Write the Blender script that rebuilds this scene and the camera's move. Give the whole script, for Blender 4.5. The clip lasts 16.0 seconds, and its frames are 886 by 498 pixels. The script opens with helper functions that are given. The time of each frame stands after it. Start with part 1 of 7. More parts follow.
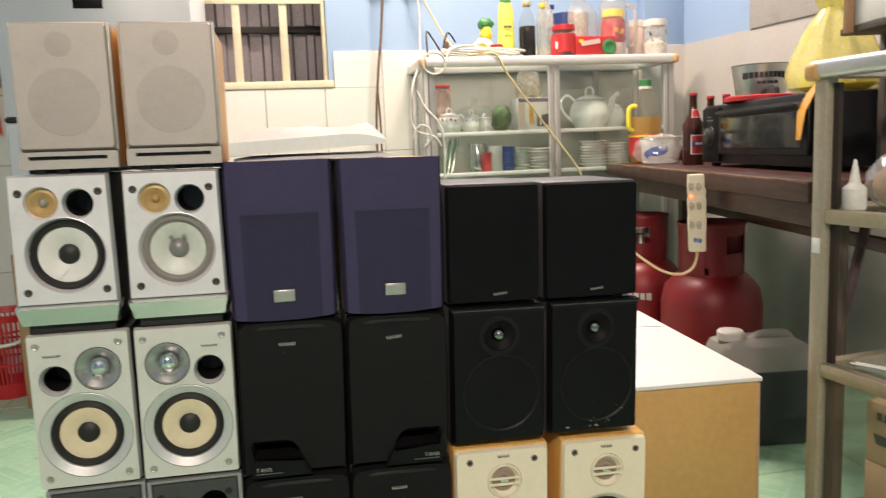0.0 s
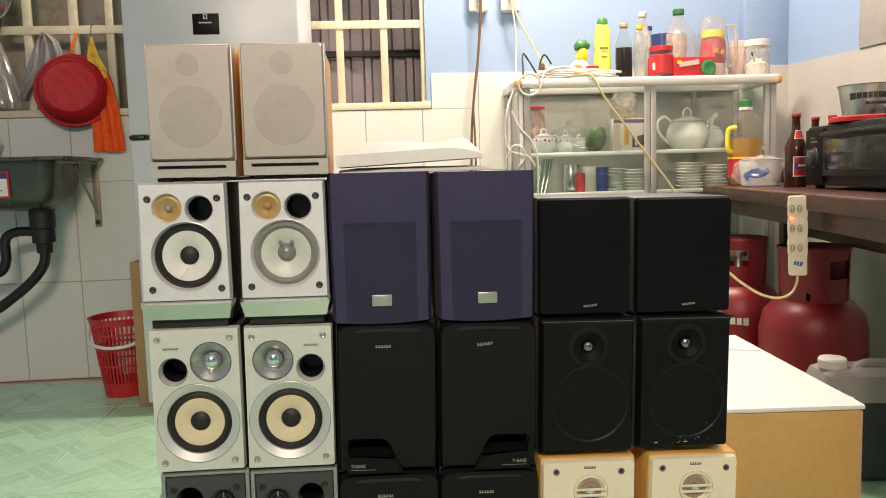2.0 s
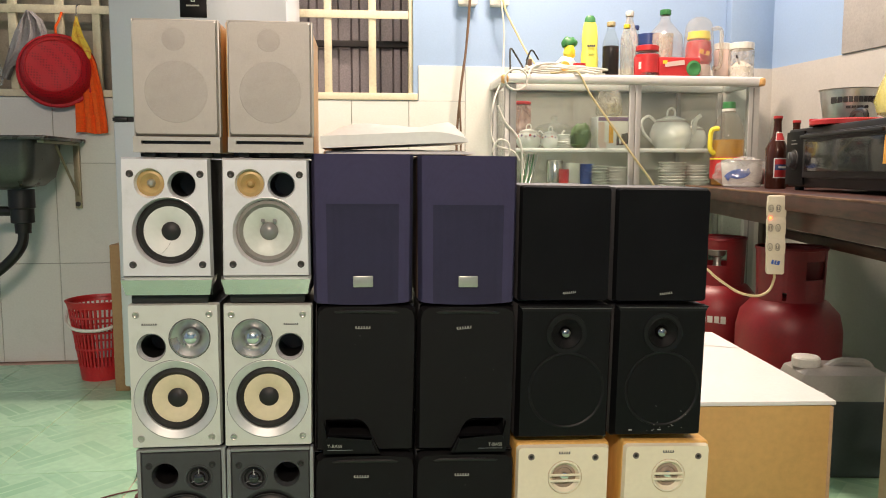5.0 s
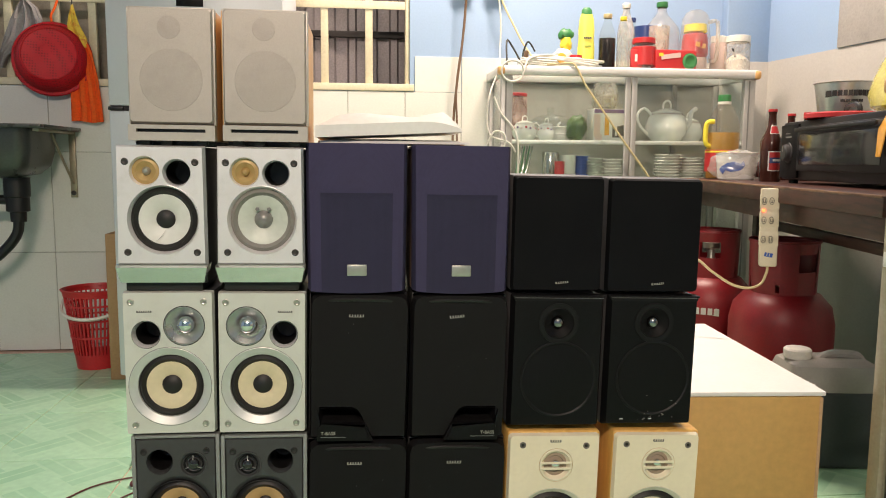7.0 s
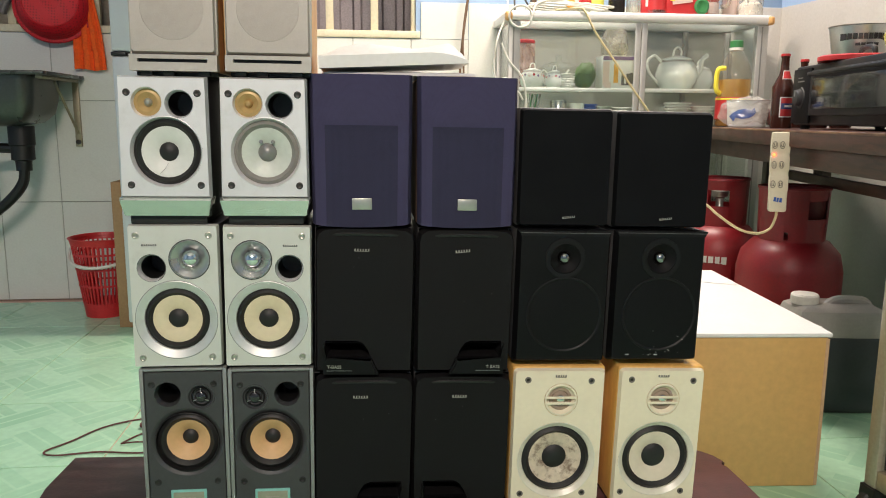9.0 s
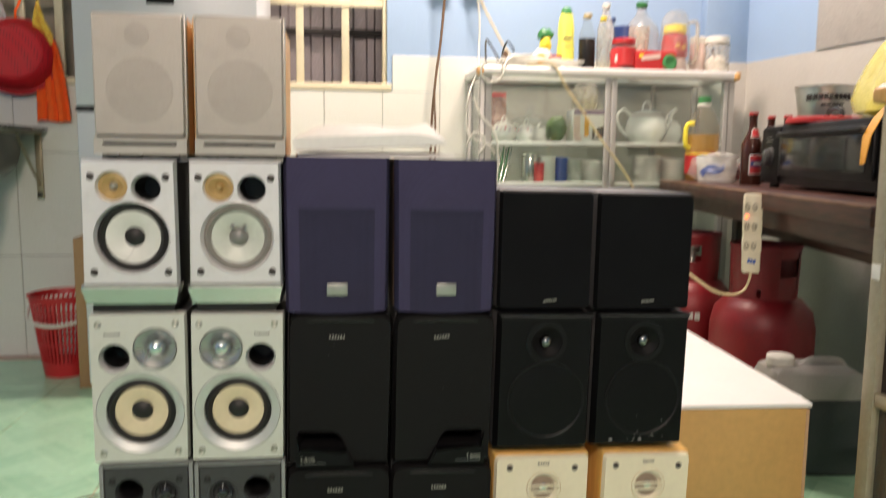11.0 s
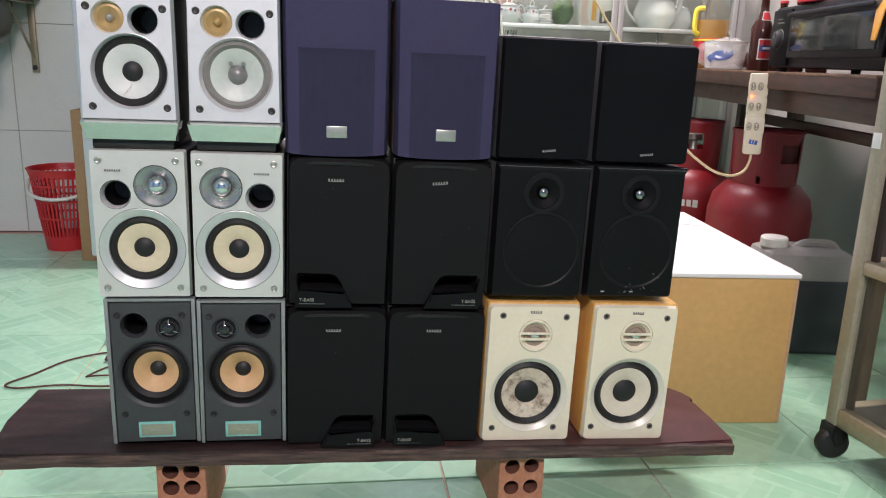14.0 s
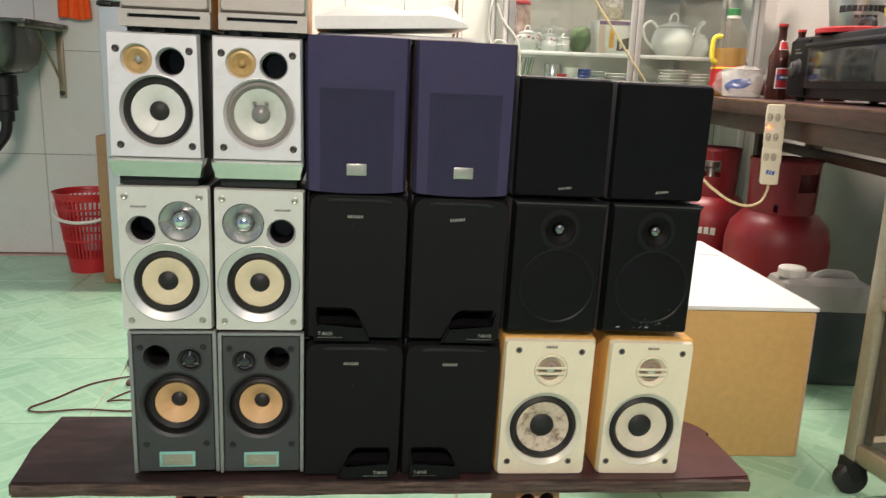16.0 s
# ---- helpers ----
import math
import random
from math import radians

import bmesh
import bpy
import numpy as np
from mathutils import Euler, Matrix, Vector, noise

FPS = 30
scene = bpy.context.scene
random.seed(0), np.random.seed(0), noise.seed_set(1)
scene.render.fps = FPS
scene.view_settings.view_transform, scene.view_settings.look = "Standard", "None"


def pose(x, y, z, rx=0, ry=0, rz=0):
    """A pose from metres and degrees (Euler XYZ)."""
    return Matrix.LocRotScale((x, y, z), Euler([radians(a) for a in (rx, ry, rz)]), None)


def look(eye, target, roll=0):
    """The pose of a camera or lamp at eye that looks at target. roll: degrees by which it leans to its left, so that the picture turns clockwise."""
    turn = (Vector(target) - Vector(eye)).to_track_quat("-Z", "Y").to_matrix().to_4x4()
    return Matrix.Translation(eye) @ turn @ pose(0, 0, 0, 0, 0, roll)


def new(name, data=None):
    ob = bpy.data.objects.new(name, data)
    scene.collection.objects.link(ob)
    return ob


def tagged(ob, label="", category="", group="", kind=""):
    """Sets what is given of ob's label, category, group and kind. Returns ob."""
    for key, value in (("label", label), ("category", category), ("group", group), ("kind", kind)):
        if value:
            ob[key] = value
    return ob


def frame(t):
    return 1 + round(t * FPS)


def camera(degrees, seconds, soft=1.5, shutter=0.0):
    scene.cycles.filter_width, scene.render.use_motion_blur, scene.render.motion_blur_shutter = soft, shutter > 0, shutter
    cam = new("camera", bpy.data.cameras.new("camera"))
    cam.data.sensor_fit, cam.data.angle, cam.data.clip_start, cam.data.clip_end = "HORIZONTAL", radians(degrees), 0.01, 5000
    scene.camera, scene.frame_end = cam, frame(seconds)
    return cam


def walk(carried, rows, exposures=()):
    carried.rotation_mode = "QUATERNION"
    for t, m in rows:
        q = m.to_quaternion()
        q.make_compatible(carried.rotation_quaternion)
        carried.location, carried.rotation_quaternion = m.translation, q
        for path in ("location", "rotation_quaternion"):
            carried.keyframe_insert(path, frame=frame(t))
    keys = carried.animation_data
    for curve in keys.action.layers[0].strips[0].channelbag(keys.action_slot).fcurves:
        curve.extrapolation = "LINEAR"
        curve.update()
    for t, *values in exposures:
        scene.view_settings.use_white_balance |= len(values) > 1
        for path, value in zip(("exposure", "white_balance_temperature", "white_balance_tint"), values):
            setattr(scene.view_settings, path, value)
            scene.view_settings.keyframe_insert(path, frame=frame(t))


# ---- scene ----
cam = camera(60.4, 16.0, 1.0, 0.7)
PATH = [
    (0, (-0.078, -1.143, 0.9), (0.314, 0.8, 0.632), -2.3),
    (0.5, (-0.094, -1.153, 0.894), (0.21, 0.812, 0.68), -2.0),
    (1, (-0.1, -1.158, 0.881), (0.104, 0.823, 0.687), -1.8),
    (1.5, (-0.101, -1.172, 0.879), (0.061, 0.812, 0.676), -1.8),
    (2, (-0.088, -1.187, 0.886), (0.071, 0.797, 0.685), -1.7),
    (2.5, (-0.091, -1.192, 0.889), (0.085, 0.792, 0.711), -1.7),
    (3, (-0.094, -1.2, 0.873), (0.07, 0.785, 0.693), -0.6),
    (3.5, (-0.082, -1.203, 0.872), (0.036, 0.787, 0.711), -1.2),
    (4, (-0.084, -1.194, 0.864), (0.063, 0.791, 0.667), -0.9),
    (6.3, (-0.094, -1.202, 0.867), (0.135, 0.774, 0.656), 0.6),
    (6.5, (-0.095, -1.203, 0.861), (0.131, 0.773, 0.65), 0.6),
    (7, (-0.084, -1.205, 0.862), (0.129, 0.77, 0.632), 0.4),
    (7.5, (-0.088, -1.199, 0.85), (0.121, 0.776, 0.613), -0.0),
    (8, (-0.082, -1.211, 0.84), (0.146, 0.756, 0.554), -0.1),
    (8.5, (-0.081, -1.229, 0.827), (0.13, 0.735, 0.515), 0.4),
    (8.7, (-0.081, -1.22, 0.822), (0.111, 0.742, 0.484), 0.3),
    (10.8, (-0.094, -1.146, 0.871), (0.16, 0.811, 0.547), 1.3),
    (11, (-0.092, -1.152, 0.892), (0.185, 0.813, 0.648), 0.5),
    (11.5, (-0.099, -1.179, 0.898), (0.201, 0.791, 0.73), -0.1),
    (12, (-0.102, -1.181, 0.86), (0.17, 0.789, 0.648), 0.3),
    (12.5, (-0.094, -1.152, 0.818), (0.144, 0.792, 0.414), 0.6),
    (13, (-0.095, -1.148, 0.794), (0.188, 0.762, 0.273), 0.6),
    (13.5, (-0.097, -1.162, 0.795), (0.18, 0.751, 0.281), 0.8),
    (14, (-0.092, -1.175, 0.802), (0.185, 0.745, 0.317), 1.9),
    (14.5, (-0.098, -1.175, 0.798), (0.141, 0.754, 0.325), 1.8),
    (15, (-0.102, -1.179, 0.8), (0.105, 0.753, 0.327), 1.8),
    (15.5, (-0.097, -1.189, 0.805), (0.091, 0.749, 0.35), 1.5),
    (16, (-0.094, -1.186, 0.833), (0.138, 0.751, 0.393), 2.0),
]
EXPOSURES = [
    (0, -0.14, 6550, 18), (2.0, -0.14, 6800, 18), (6.5, -0.16, 6800, 18), (7.5, -0.16, 6600, 15), (8.6, -0.1, 6250, 14), (11.0, -0.22, 6600, 18), (11.6, -0.3, 6850, 18), (12.0, -0.42, 6900, 17),
    (12.5, -0.33, 6200, 17), (13, -0.06, 5450, 21), (14.2, 0.02, 5750, 24), (15.0, -0.08, 5850, 21), (15.5, -0.06, 6100, 18), (16, 0.02, 6300, 18),
]
walk(cam, [(t, look(eye, target, roll)) for t, eye, target, roll in PATH], EXPOSURES)

# ---- light ----
world = bpy.data.worlds.new("night")
world.use_nodes = True
world.node_tree.nodes["Background"].inputs[0].default_value = (0.55, 0.62, 0.7, 1)
world.node_tree.nodes["Background"].inputs[1].default_value = 0.03
scene.world = world


def tube_lamp(name, m, watts, length, width, colour):
    data = bpy.data.lights.new(name, "AREA")
    data.shape, data.size, data.size_y, data.energy, data.color = "RECTANGLE", length, width, watts, colour
    ob = new(name, data)
    ob.matrix_world = m
    return ob


# fluorescent tube high on the back wall, and a second one on the ceiling of the front half
tube_lamp("back_wall_tube_light", look((0.68, 1.62, 2.78), (0.4, 1.75, 0.0), 90), 92, 0.9, 0.06, (1.0, 0.83, 0.67))
tube_lamp("ceiling_tube_light", look((-0.27, -2.75, 2.45), (0.0, 0.3, 0.5)), 77, 1.0, 0.1, (1.0, 0.83, 0.68))


# ---- materials ----
def mat(name, col, rough=0.5, metal=0.0, var=0.12, scale=9.0, fine=120.0, bump=0.0, bump_scale=300.0, spec=0.5, trans=0.0, alpha=1.0, stain=None, stain_amount=0.0, stain_scale=14.0, sheen=0.0, emit=0.0, lo=0.52, hi=0.72):
    m = bpy.data.materials.new(name)
    m.use_nodes = True
    nt = m.node_tree
    b = nt.nodes["Principled BSDF"]
    n, l = nt.nodes, nt.links
    tc = n.new("ShaderNodeTexCoord")
    big = n.new("ShaderNodeTexNoise")
    big.inputs["Scale"].default_value, big.inputs["Detail"].default_value = scale, 4
    small = n.new("ShaderNodeTexNoise")
    small.inputs["Scale"].default_value, small.inputs["Detail"].default_value = fine, 2
    l.new(tc.outputs["Object"], big.inputs["Vector"])
    l.new(tc.outputs["Object"], small.inputs["Vector"])
    add = n.new("ShaderNodeMath")
    add.operation = "ADD"
    l.new(big.outputs["Fac"], add.inputs[0])
    l.new(small.outputs["Fac"], add.inputs[1])
    ramp = n.new("ShaderNodeMapRange")
    ramp.inputs["From Min"].default_value, ramp.inputs["From Max"].default_value = 0.6, 1.4
    ramp.inputs["To Min"].default_value, ramp.inputs["To Max"].default_value = 1 - var, 1 + var
    l.new(add.outputs[0], ramp.inputs["Value"])
    mul = n.new("ShaderNodeVectorMath")
    mul.operation = "SCALE"
    mul.inputs[0].default_value = col
    l.new(ramp.outputs[0], mul.inputs["Scale"])
    out = mul.outputs[0]
    if stain:
        sn = n.new("ShaderNodeTexNoise")
        sn.inputs["Scale"].default_value, sn.inputs["Detail"].default_value, sn.inputs["Roughness"].default_value = stain_scale, 6, 0.7
        l.new(tc.outputs["Object"], sn.inputs["Vector"])
        r2 = n.new("ShaderNodeMapRange")
        r2.inputs["From Min"].default_value, r2.inputs["From Max"].default_value = lo, hi
        r2.inputs["To Max"].default_value = stain_amount
        l.new(sn.outputs["Fac"], r2.inputs["Value"])
        mix = n.new("ShaderNodeMix")
        mix.data_type = "RGBA"
        l.new(r2.outputs[0], mix.inputs["Factor"])
        l.new(out, mix.inputs["A"])
        mix.inputs["B"].default_value = (*stain, 1)
        out = mix.outputs["Result"]
    l.new(out, b.inputs["Base Color"])
    rr = n.new("ShaderNodeMapRange")
    rr.inputs["From Min"].default_value, rr.inputs["From Max"].default_value = 0.3, 0.7
    rr.inputs["To Min"].default_value, rr.inputs["To Max"].default_value = max(rough * 0.85, 0.0), min(rough * 1.15, 1)
    l.new(big.outputs["Fac"], rr.inputs["Value"])
    l.new(rr.outputs[0], b.inputs["Roughness"])
    b.inputs["Metallic"].default_value = metal
    b.inputs["Specular IOR Level"].default_value = spec
    b.inputs["Transmission Weight"].default_value = trans
    b.inputs["Alpha"].default_value = alpha
    if sheen:
        b.inputs["Sheen Weight"].default_value = sheen
    if emit:
        b.inputs["Emission Color"].default_value = (*col, 1)
        b.inputs["Emission Strength"].default_value = emit
    if bump:
        bn = n.new("ShaderNodeTexNoise")
        bn.inputs["Scale"].default_value, bn.inputs["Detail"].default_value = bump_scale, 3
        l.new(tc.outputs["Object"], bn.inputs["Vector"])
        bp = n.new("ShaderNodeBump")
        bp.inputs["Strength"].default_value, bp.inputs["Distance"].default_value = bump, 0.002
        l.new(bn.outputs["Fac"], bp.inputs["Height"])
        l.new(bp.outputs[0], b.inputs["Normal"])
    return m


def wood_mat(name, light, dark, rough=0.45, stretch=(3, 30, 30), stain=None, var=0.1, stain_scale=14.0, lo=0.52, hi=0.72):
    m = mat(name, light, rough, var=var, stain_scale=stain_scale, lo=lo, hi=hi, bump=0.15, bump_scale=180, stain=stain, stain_amount=0.6 if stain else 0)
    nt = m.node_tree
    n, l = nt.nodes, nt.links
    b = n["Principled BSDF"]
    src = b.inputs["Base Color"].links[0].from_socket
    tc = n.new("ShaderNodeTexCoord")
    mp = n.new("ShaderNodeMapping")
    mp.inputs["Scale"].default_value = stretch
    l.new(tc.outputs["Object"], mp.inputs["Vector"])
    g = n.new("ShaderNodeTexNoise")
    g.inputs["Scale"].default_value, g.inputs["Detail"].default_value, g.inputs["Distortion"].default_value = 3.0, 6, 0.6
    l.new(mp.outputs[0], g.inputs["Vector"])
    r = n.new("ShaderNodeMapRange")
    r.inputs["From Min"].default_value, r.inputs["From Max"].default_value = 0.35, 0.7
    l.new(g.outputs["Fac"], r.inputs["Value"])
    mix = n.new("ShaderNodeMix")
    mix.data_type = "RGBA"
    l.new(r.outputs[0], mix.inputs["Factor"])
    l.new(src, mix.inputs["A"])
    mix.inputs["B"].default_value = (*dark, 1)
    l.new(mix.outputs["Result"], b.inputs["Base Color"])
    return m


def floor_mat():
    """Glazed green tile printed with short darker bars along both diagonals."""
    m = mat("green_floor_tile", (0.43, 0.71, 0.5), 0.17, var=0.1, scale=3, fine=40, spec=0.5)
    nt = m.node_tree
    n, l = nt.nodes, nt.links
    b = n["Principled BSDF"]
    src = b.inputs["Base Color"].links[0].from_socket
    geo = n.new("ShaderNodeNewGeometry")
    mp = n.new("ShaderNodeMapping")
    mp.inputs["Location"].default_value = (0.03, 0.0, 0)
    l.new(geo.outputs["Position"], mp.inputs["Vector"])
    sep = n.new("ShaderNodeSeparateXYZ")
    l.new(mp.outputs[0], sep.inputs[0])

    def math_node(op, a, bb):
        k = n.new("ShaderNodeMath")
        k.operation = op
        for i, v in enumerate((a, bb)):
            if isinstance(v, float):
                k.inputs[i].default_value = v
            else:
                l.new(v, k.inputs[i])
        return k.outputs[0]

    # bars 3 cm wide along both diagonals, changing direction from square to square
    across = math_node("MULTIPLY", math_node("SUBTRACT", sep.outputs["X"], sep.outputs["Y"]), 0.7071 / 0.155)
    along = math_node("MULTIPLY", math_node("ADD", sep.outputs["X"], sep.outputs["Y"]), 0.7071 / 0.155)
    odd = math_node("ABSOLUTE", math_node("MODULO", math_node("ADD", math_node("FLOOR", across, 0.0), math_node("FLOOR", along, 0.0)), 2.0), 0.0)

    def strip(v):
        off = math_node("ABSOLUTE", math_node("SUBTRACT", math_node("FRACT", v, 0.0), 0.3), 0.0)
        ends = []
        for lo, hi in ((0.24, 0.22), (0.012, 0.03)):
            k = n.new("ShaderNodeMapRange")
            k.inputs["From Min"].default_value, k.inputs["From Max"].default_value = lo, hi
            l.new(off, k.inputs["Value"])
            ends.append(k.outputs[0])
        return math_node("MULTIPLY", *ends)

    pick = n.new("ShaderNodeMix")
    l.new(odd, pick.inputs["Factor"])
    l.new(strip(across), pick.inputs["A"])
    l.new(strip(along), pick.inputs["B"])
    nz = n.new("ShaderNodeTexNoise")
    nz.inputs["Scale"].default_value, nz.inputs["Detail"].default_value = 4.0, 3
    l.new(geo.outputs["Position"], nz.inputs["Vector"])
    fade = n.new("ShaderNodeMapRange")
    fade.inputs["From Min"].default_value, fade.inputs["From Max"].default_value, fade.inputs["To Min"].default_value, fade.inputs["To Max"].default_value = 0.35, 0.65, 0.15, 0.75
    l.new(nz.outputs["Fac"], fade.inputs["Value"])
    mix = n.new("ShaderNodeMix")
    mix.data_type = "RGBA"
    l.new(math_node("MULTIPLY", pick.outputs["Result"], fade.outputs[0]), mix.inputs["Factor"])
    l.new(src, mix.inputs["A"])
    mix.inputs["B"].default_value = (0.3, 0.58, 0.385, 1)
    out = mix.outputs["Result"]
    l.new(out, b.inputs["Base Color"])
    return m


def mesh_mat(name, col, hole, cells, rough=0.6, metal=0.0, spec=0.12, depth=0.22):
    """Cloth or perforated grille: fine dark dots and bump."""
    m = mat(name, col, rough, metal, var=0.13, scale=9, fine=900, bump=0.1, bump_scale=cells, spec=spec, stain=tuple(c * 0.8 for c in col), stain_amount=0.5, stain_scale=22)
    nt = m.node_tree
    n, l = nt.nodes, nt.links
    b = n["Principled BSDF"]
    src = b.inputs["Base Color"].links[0].from_socket
    tc = n.new("ShaderNodeTexCoord")
    v = n.new("ShaderNodeTexVoronoi")
    v.inputs["Scale"].default_value, v.inputs["Randomness"].default_value = cells, 0.15
    l.new(tc.outputs["Object"], v.inputs["Vector"])
    r = n.new("ShaderNodeMapRange")
    r.inputs["From Min"].default_value, r.inputs["From Max"].default_value = 0.2, 0.4
    r.inputs["To Min"].default_value, r.inputs["To Max"].default_value = depth, 0.0
    l.new(v.outputs["Distance"], r.inputs["Value"])
    mix = n.new("ShaderNodeMix")
    mix.data_type = "RGBA"
    l.new(r.outputs[0], mix.inputs["Factor"])
    l.new(src, mix.inputs["A"])
    mix.inputs["B"].default_value = (*hole, 1)
    l.new(mix.outputs["Result"], b.inputs["Base Color"])
    return m


def glass_mat(name, col=(0.95, 1, 0.97), rough=0.02, clear=0.9, milk=0.0, ior=1.45):
    """Thin pane: mostly clear with a fresnel gloss."""
    m = bpy.data.materials.new(name)
    m.use_nodes = True
    nt = m.node_tree
    n, l = nt.nodes, nt.links
    n.remove(n["Principled BSDF"])
    t = n.new("ShaderNodeBsdfTransparent")
    t.inputs[0].default_value = (*[c * clear for c in col], 1)
    g = n.new("ShaderNodeBsdfGlossy")
    g.inputs["Roughness"].default_value = rough
    lw = n.new("ShaderNodeLayerWeight")
    pw = n.new("ShaderNodeMath")
    pw.operation, pw.inputs[1].default_value = "POWER", 5.0
    l.new(lw.outputs["Facing"], pw.inputs[0])
    f = n.new("ShaderNodeMapRange")
    f.inputs["To Min"].default_value = ((ior - 1) / (ior + 1)) ** 2
    l.new(pw.outputs[0], f.inputs["Value"])
    mix = n.new("ShaderNodeMixShader")
    l.new(f.outputs[0], mix.inputs[0])
    l.new(t.outputs[0], mix.inputs[1])
    l.new(g.outputs[0], mix.inputs[2])
    d = n.new("ShaderNodeBsdfDiffuse")
    d.inputs[0].default_value = (*[c * 0.85 for c in col], 1)
    nz = n.new("ShaderNodeTexNoise")
    nz.inputs["Scale"].default_value = 5.0
    amt = n.new("ShaderNodeMapRange")
    amt.inputs["From Min"].default_value, amt.inputs["From Max"].default_value = 0.35, 0.65
    amt.inputs["To Min"].default_value, amt.inputs["To Max"].default_value = milk * 0.6, milk * 1.4
    l.new(nz.outputs["Fac"], amt.inputs["Value"])
    hazy = n.new("ShaderNodeMixShader")
    l.new(amt.outputs[0], hazy.inputs[0])
    l.new(mix.outputs[0], hazy.inputs[1])
    l.new(d.outputs[0], hazy.inputs[2])
    l.new(hazy.outputs[0], n["Material Output"].inputs[0])
    return m


M_FLOOR = floor_mat()
M_GROUT = mat("pink_grout", (0.62, 0.43, 0.35), 0.9)
M_WALLTILE = mat("white_wall_tile", (0.76, 0.77, 0.72), 0.22, var=0.05, scale=2.5, stain=(0.55, 0.55, 0.48), stain_amount=0.25, stain_scale=5)
M_JOINT = mat("grey_joint", (0.4, 0.4, 0.37), 0.9)
M_BLUE = mat("pale_blue_paint", (0.3, 0.435, 0.63), 0.6, var=0.05, scale=2, bump=0.1, bump_scale=60, stain=(0.36, 0.48, 0.64), stain_amount=0.3, stain_scale=3)
M_WHITE = mat("white_wall_paint", (0.5, 0.485, 0.45), 0.7, var=0.07, scale=2, bump=0.1, bump_scale=50, stain=(0.4, 0.38, 0.34), stain_amount=0.4, stain_scale=3)
M_CEIL = mat("ceiling_white", (0.75, 0.76, 0.76), 0.8, var=0.04)
M_CREAM = mat("cream_window_paint", (0.72, 0.66, 0.48), 0.45, var=0.1, stain=(0.45, 0.38, 0.26), stain_amount=0.4, stain_scale=25)
M_CORR = mat("corrugated_metal", (0.32, 0.29, 0.3), 0.5, 0.3, var=0.25, scale=5)
M_DARKRAIL = mat("dark_steel", (0.05, 0.045, 0.045), 0.5, 0.5)
M_SILVER = mat("silver_paint", (0.76, 0.755, 0.76), 0.4, 0.3, var=0.06, fine=900, bump=0.04, bump_scale=900, stain=(0.5, 0.5, 0.47), stain_amount=0.35, stain_scale=26)
M_SILVER2 = mat("silver_green_paint", (0.68, 0.685, 0.63), 0.42, 0.3, var=0.06, fine=900, stain=(0.45, 0.46, 0.41), stain_amount=0.35, stain_scale=24)
M_SILVERRING = mat("satin_silver_ring", (0.62, 0.64, 0.61), 0.42, 0.45, var=0.05)
M_HORN = mat("grey_metal_horn", (0.46, 0.46, 0.45), 0.3, 0.8, var=0.06)
M_CHROME = mat("chrome", (0.8, 0.8, 0.8), 0.08, 1.0, var=0.03)
M_LIP = mat("polished_silver_lip", (0.62, 0.66, 0.62), 0.2, 0.8, var=0.04, stain=(0.4, 0.42, 0.4), stain_amount=0.3, stain_scale=60)
M_GUN = mat("charcoal_baffle", (0.05, 0.053, 0.055), 0.5, 0.1, var=0.12, bump=0.1, bump_scale=900)
M_GREYEDGE = mat("grey_edge", (0.27, 0.29, 0.28), 0.4, 0.3, var=0.1)
M_BLACK = mat("black_plastic", (0.007, 0.007, 0.0075), 0.45, var=0.3, scale=8, bump=0.05, bump_scale=700)
M_BLACKGLOSS = mat("glossy_black_plastic", (0.0042, 0.0043, 0.005), 0.5, var=0.3, spec=0.17)
M_BLACKCLOTH = mesh_mat("black_cloth", (0.0048, 0.0053, 0.0066), (0.002, 0.002, 0.002), 700, 0.85)
M_AIWACLOTH = mesh_mat("charcoal_cloth", (0.0076, 0.0075, 0.008), (0.0035, 0.0035, 0.0035), 650, 0.6, 0.0, 0.16)
M_BLUECLOTH = mesh_mat("indigo_cloth", (0.049, 0.045, 0.092), (0.026, 0.024, 0.048), 700, 0.8)
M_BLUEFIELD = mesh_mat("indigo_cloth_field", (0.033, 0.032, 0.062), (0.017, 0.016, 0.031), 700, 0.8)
M_TANMESH = mesh_mat("tan_grille", (0.44, 0.407, 0.37), (0.25, 0.228, 0.205), 650, 0.5, 0.3)
M_TANBAR = mat("champagne_metal_bar", (0.47, 0.445, 0.4), 0.42, 0.3, var=0.08, stain=(0.36, 0.33, 0.29), stain_amount=0.4, stain_scale=20)
M_TANDARK = mesh_mat("tan_grille_shadow", (0.4, 0.37, 0.335), (0.21, 0.19, 0.17), 650, 0.5, 0.3)
M_BEECH = wood_mat("beech_veneer", (0.72, 0.42, 0.16), (0.58, 0.32, 0.11), 0.4, (30, 30, 3))
M_SHADEVENEER = wood_mat("shaded_brown_veneer", (0.1, 0.06, 0.04), (0.06, 0.035, 0.024), 0.5, (30, 30, 3))
M_MAPLE = wood_mat("yellowed_maple_veneer", (0.82, 0.5, 0.14), (0.72, 0.4, 0.1), 0.4, (30, 30, 3))
M_GREYVINYL = mat("grey_vinyl", (0.09, 0.09, 0.092), 0.5, var=0.2, scale=12, stain=(0.2, 0.2, 0.2), stain_amount=0.3, stain_scale=20)
M_SIDEBLACK = mat("black_vinyl_side", (0.02, 0.02, 0.02), 0.4, var=0.2)
M_RUBBER = mat("rubber_surround", (0.011, 0.011, 0.011), 0.55, var=0.2)
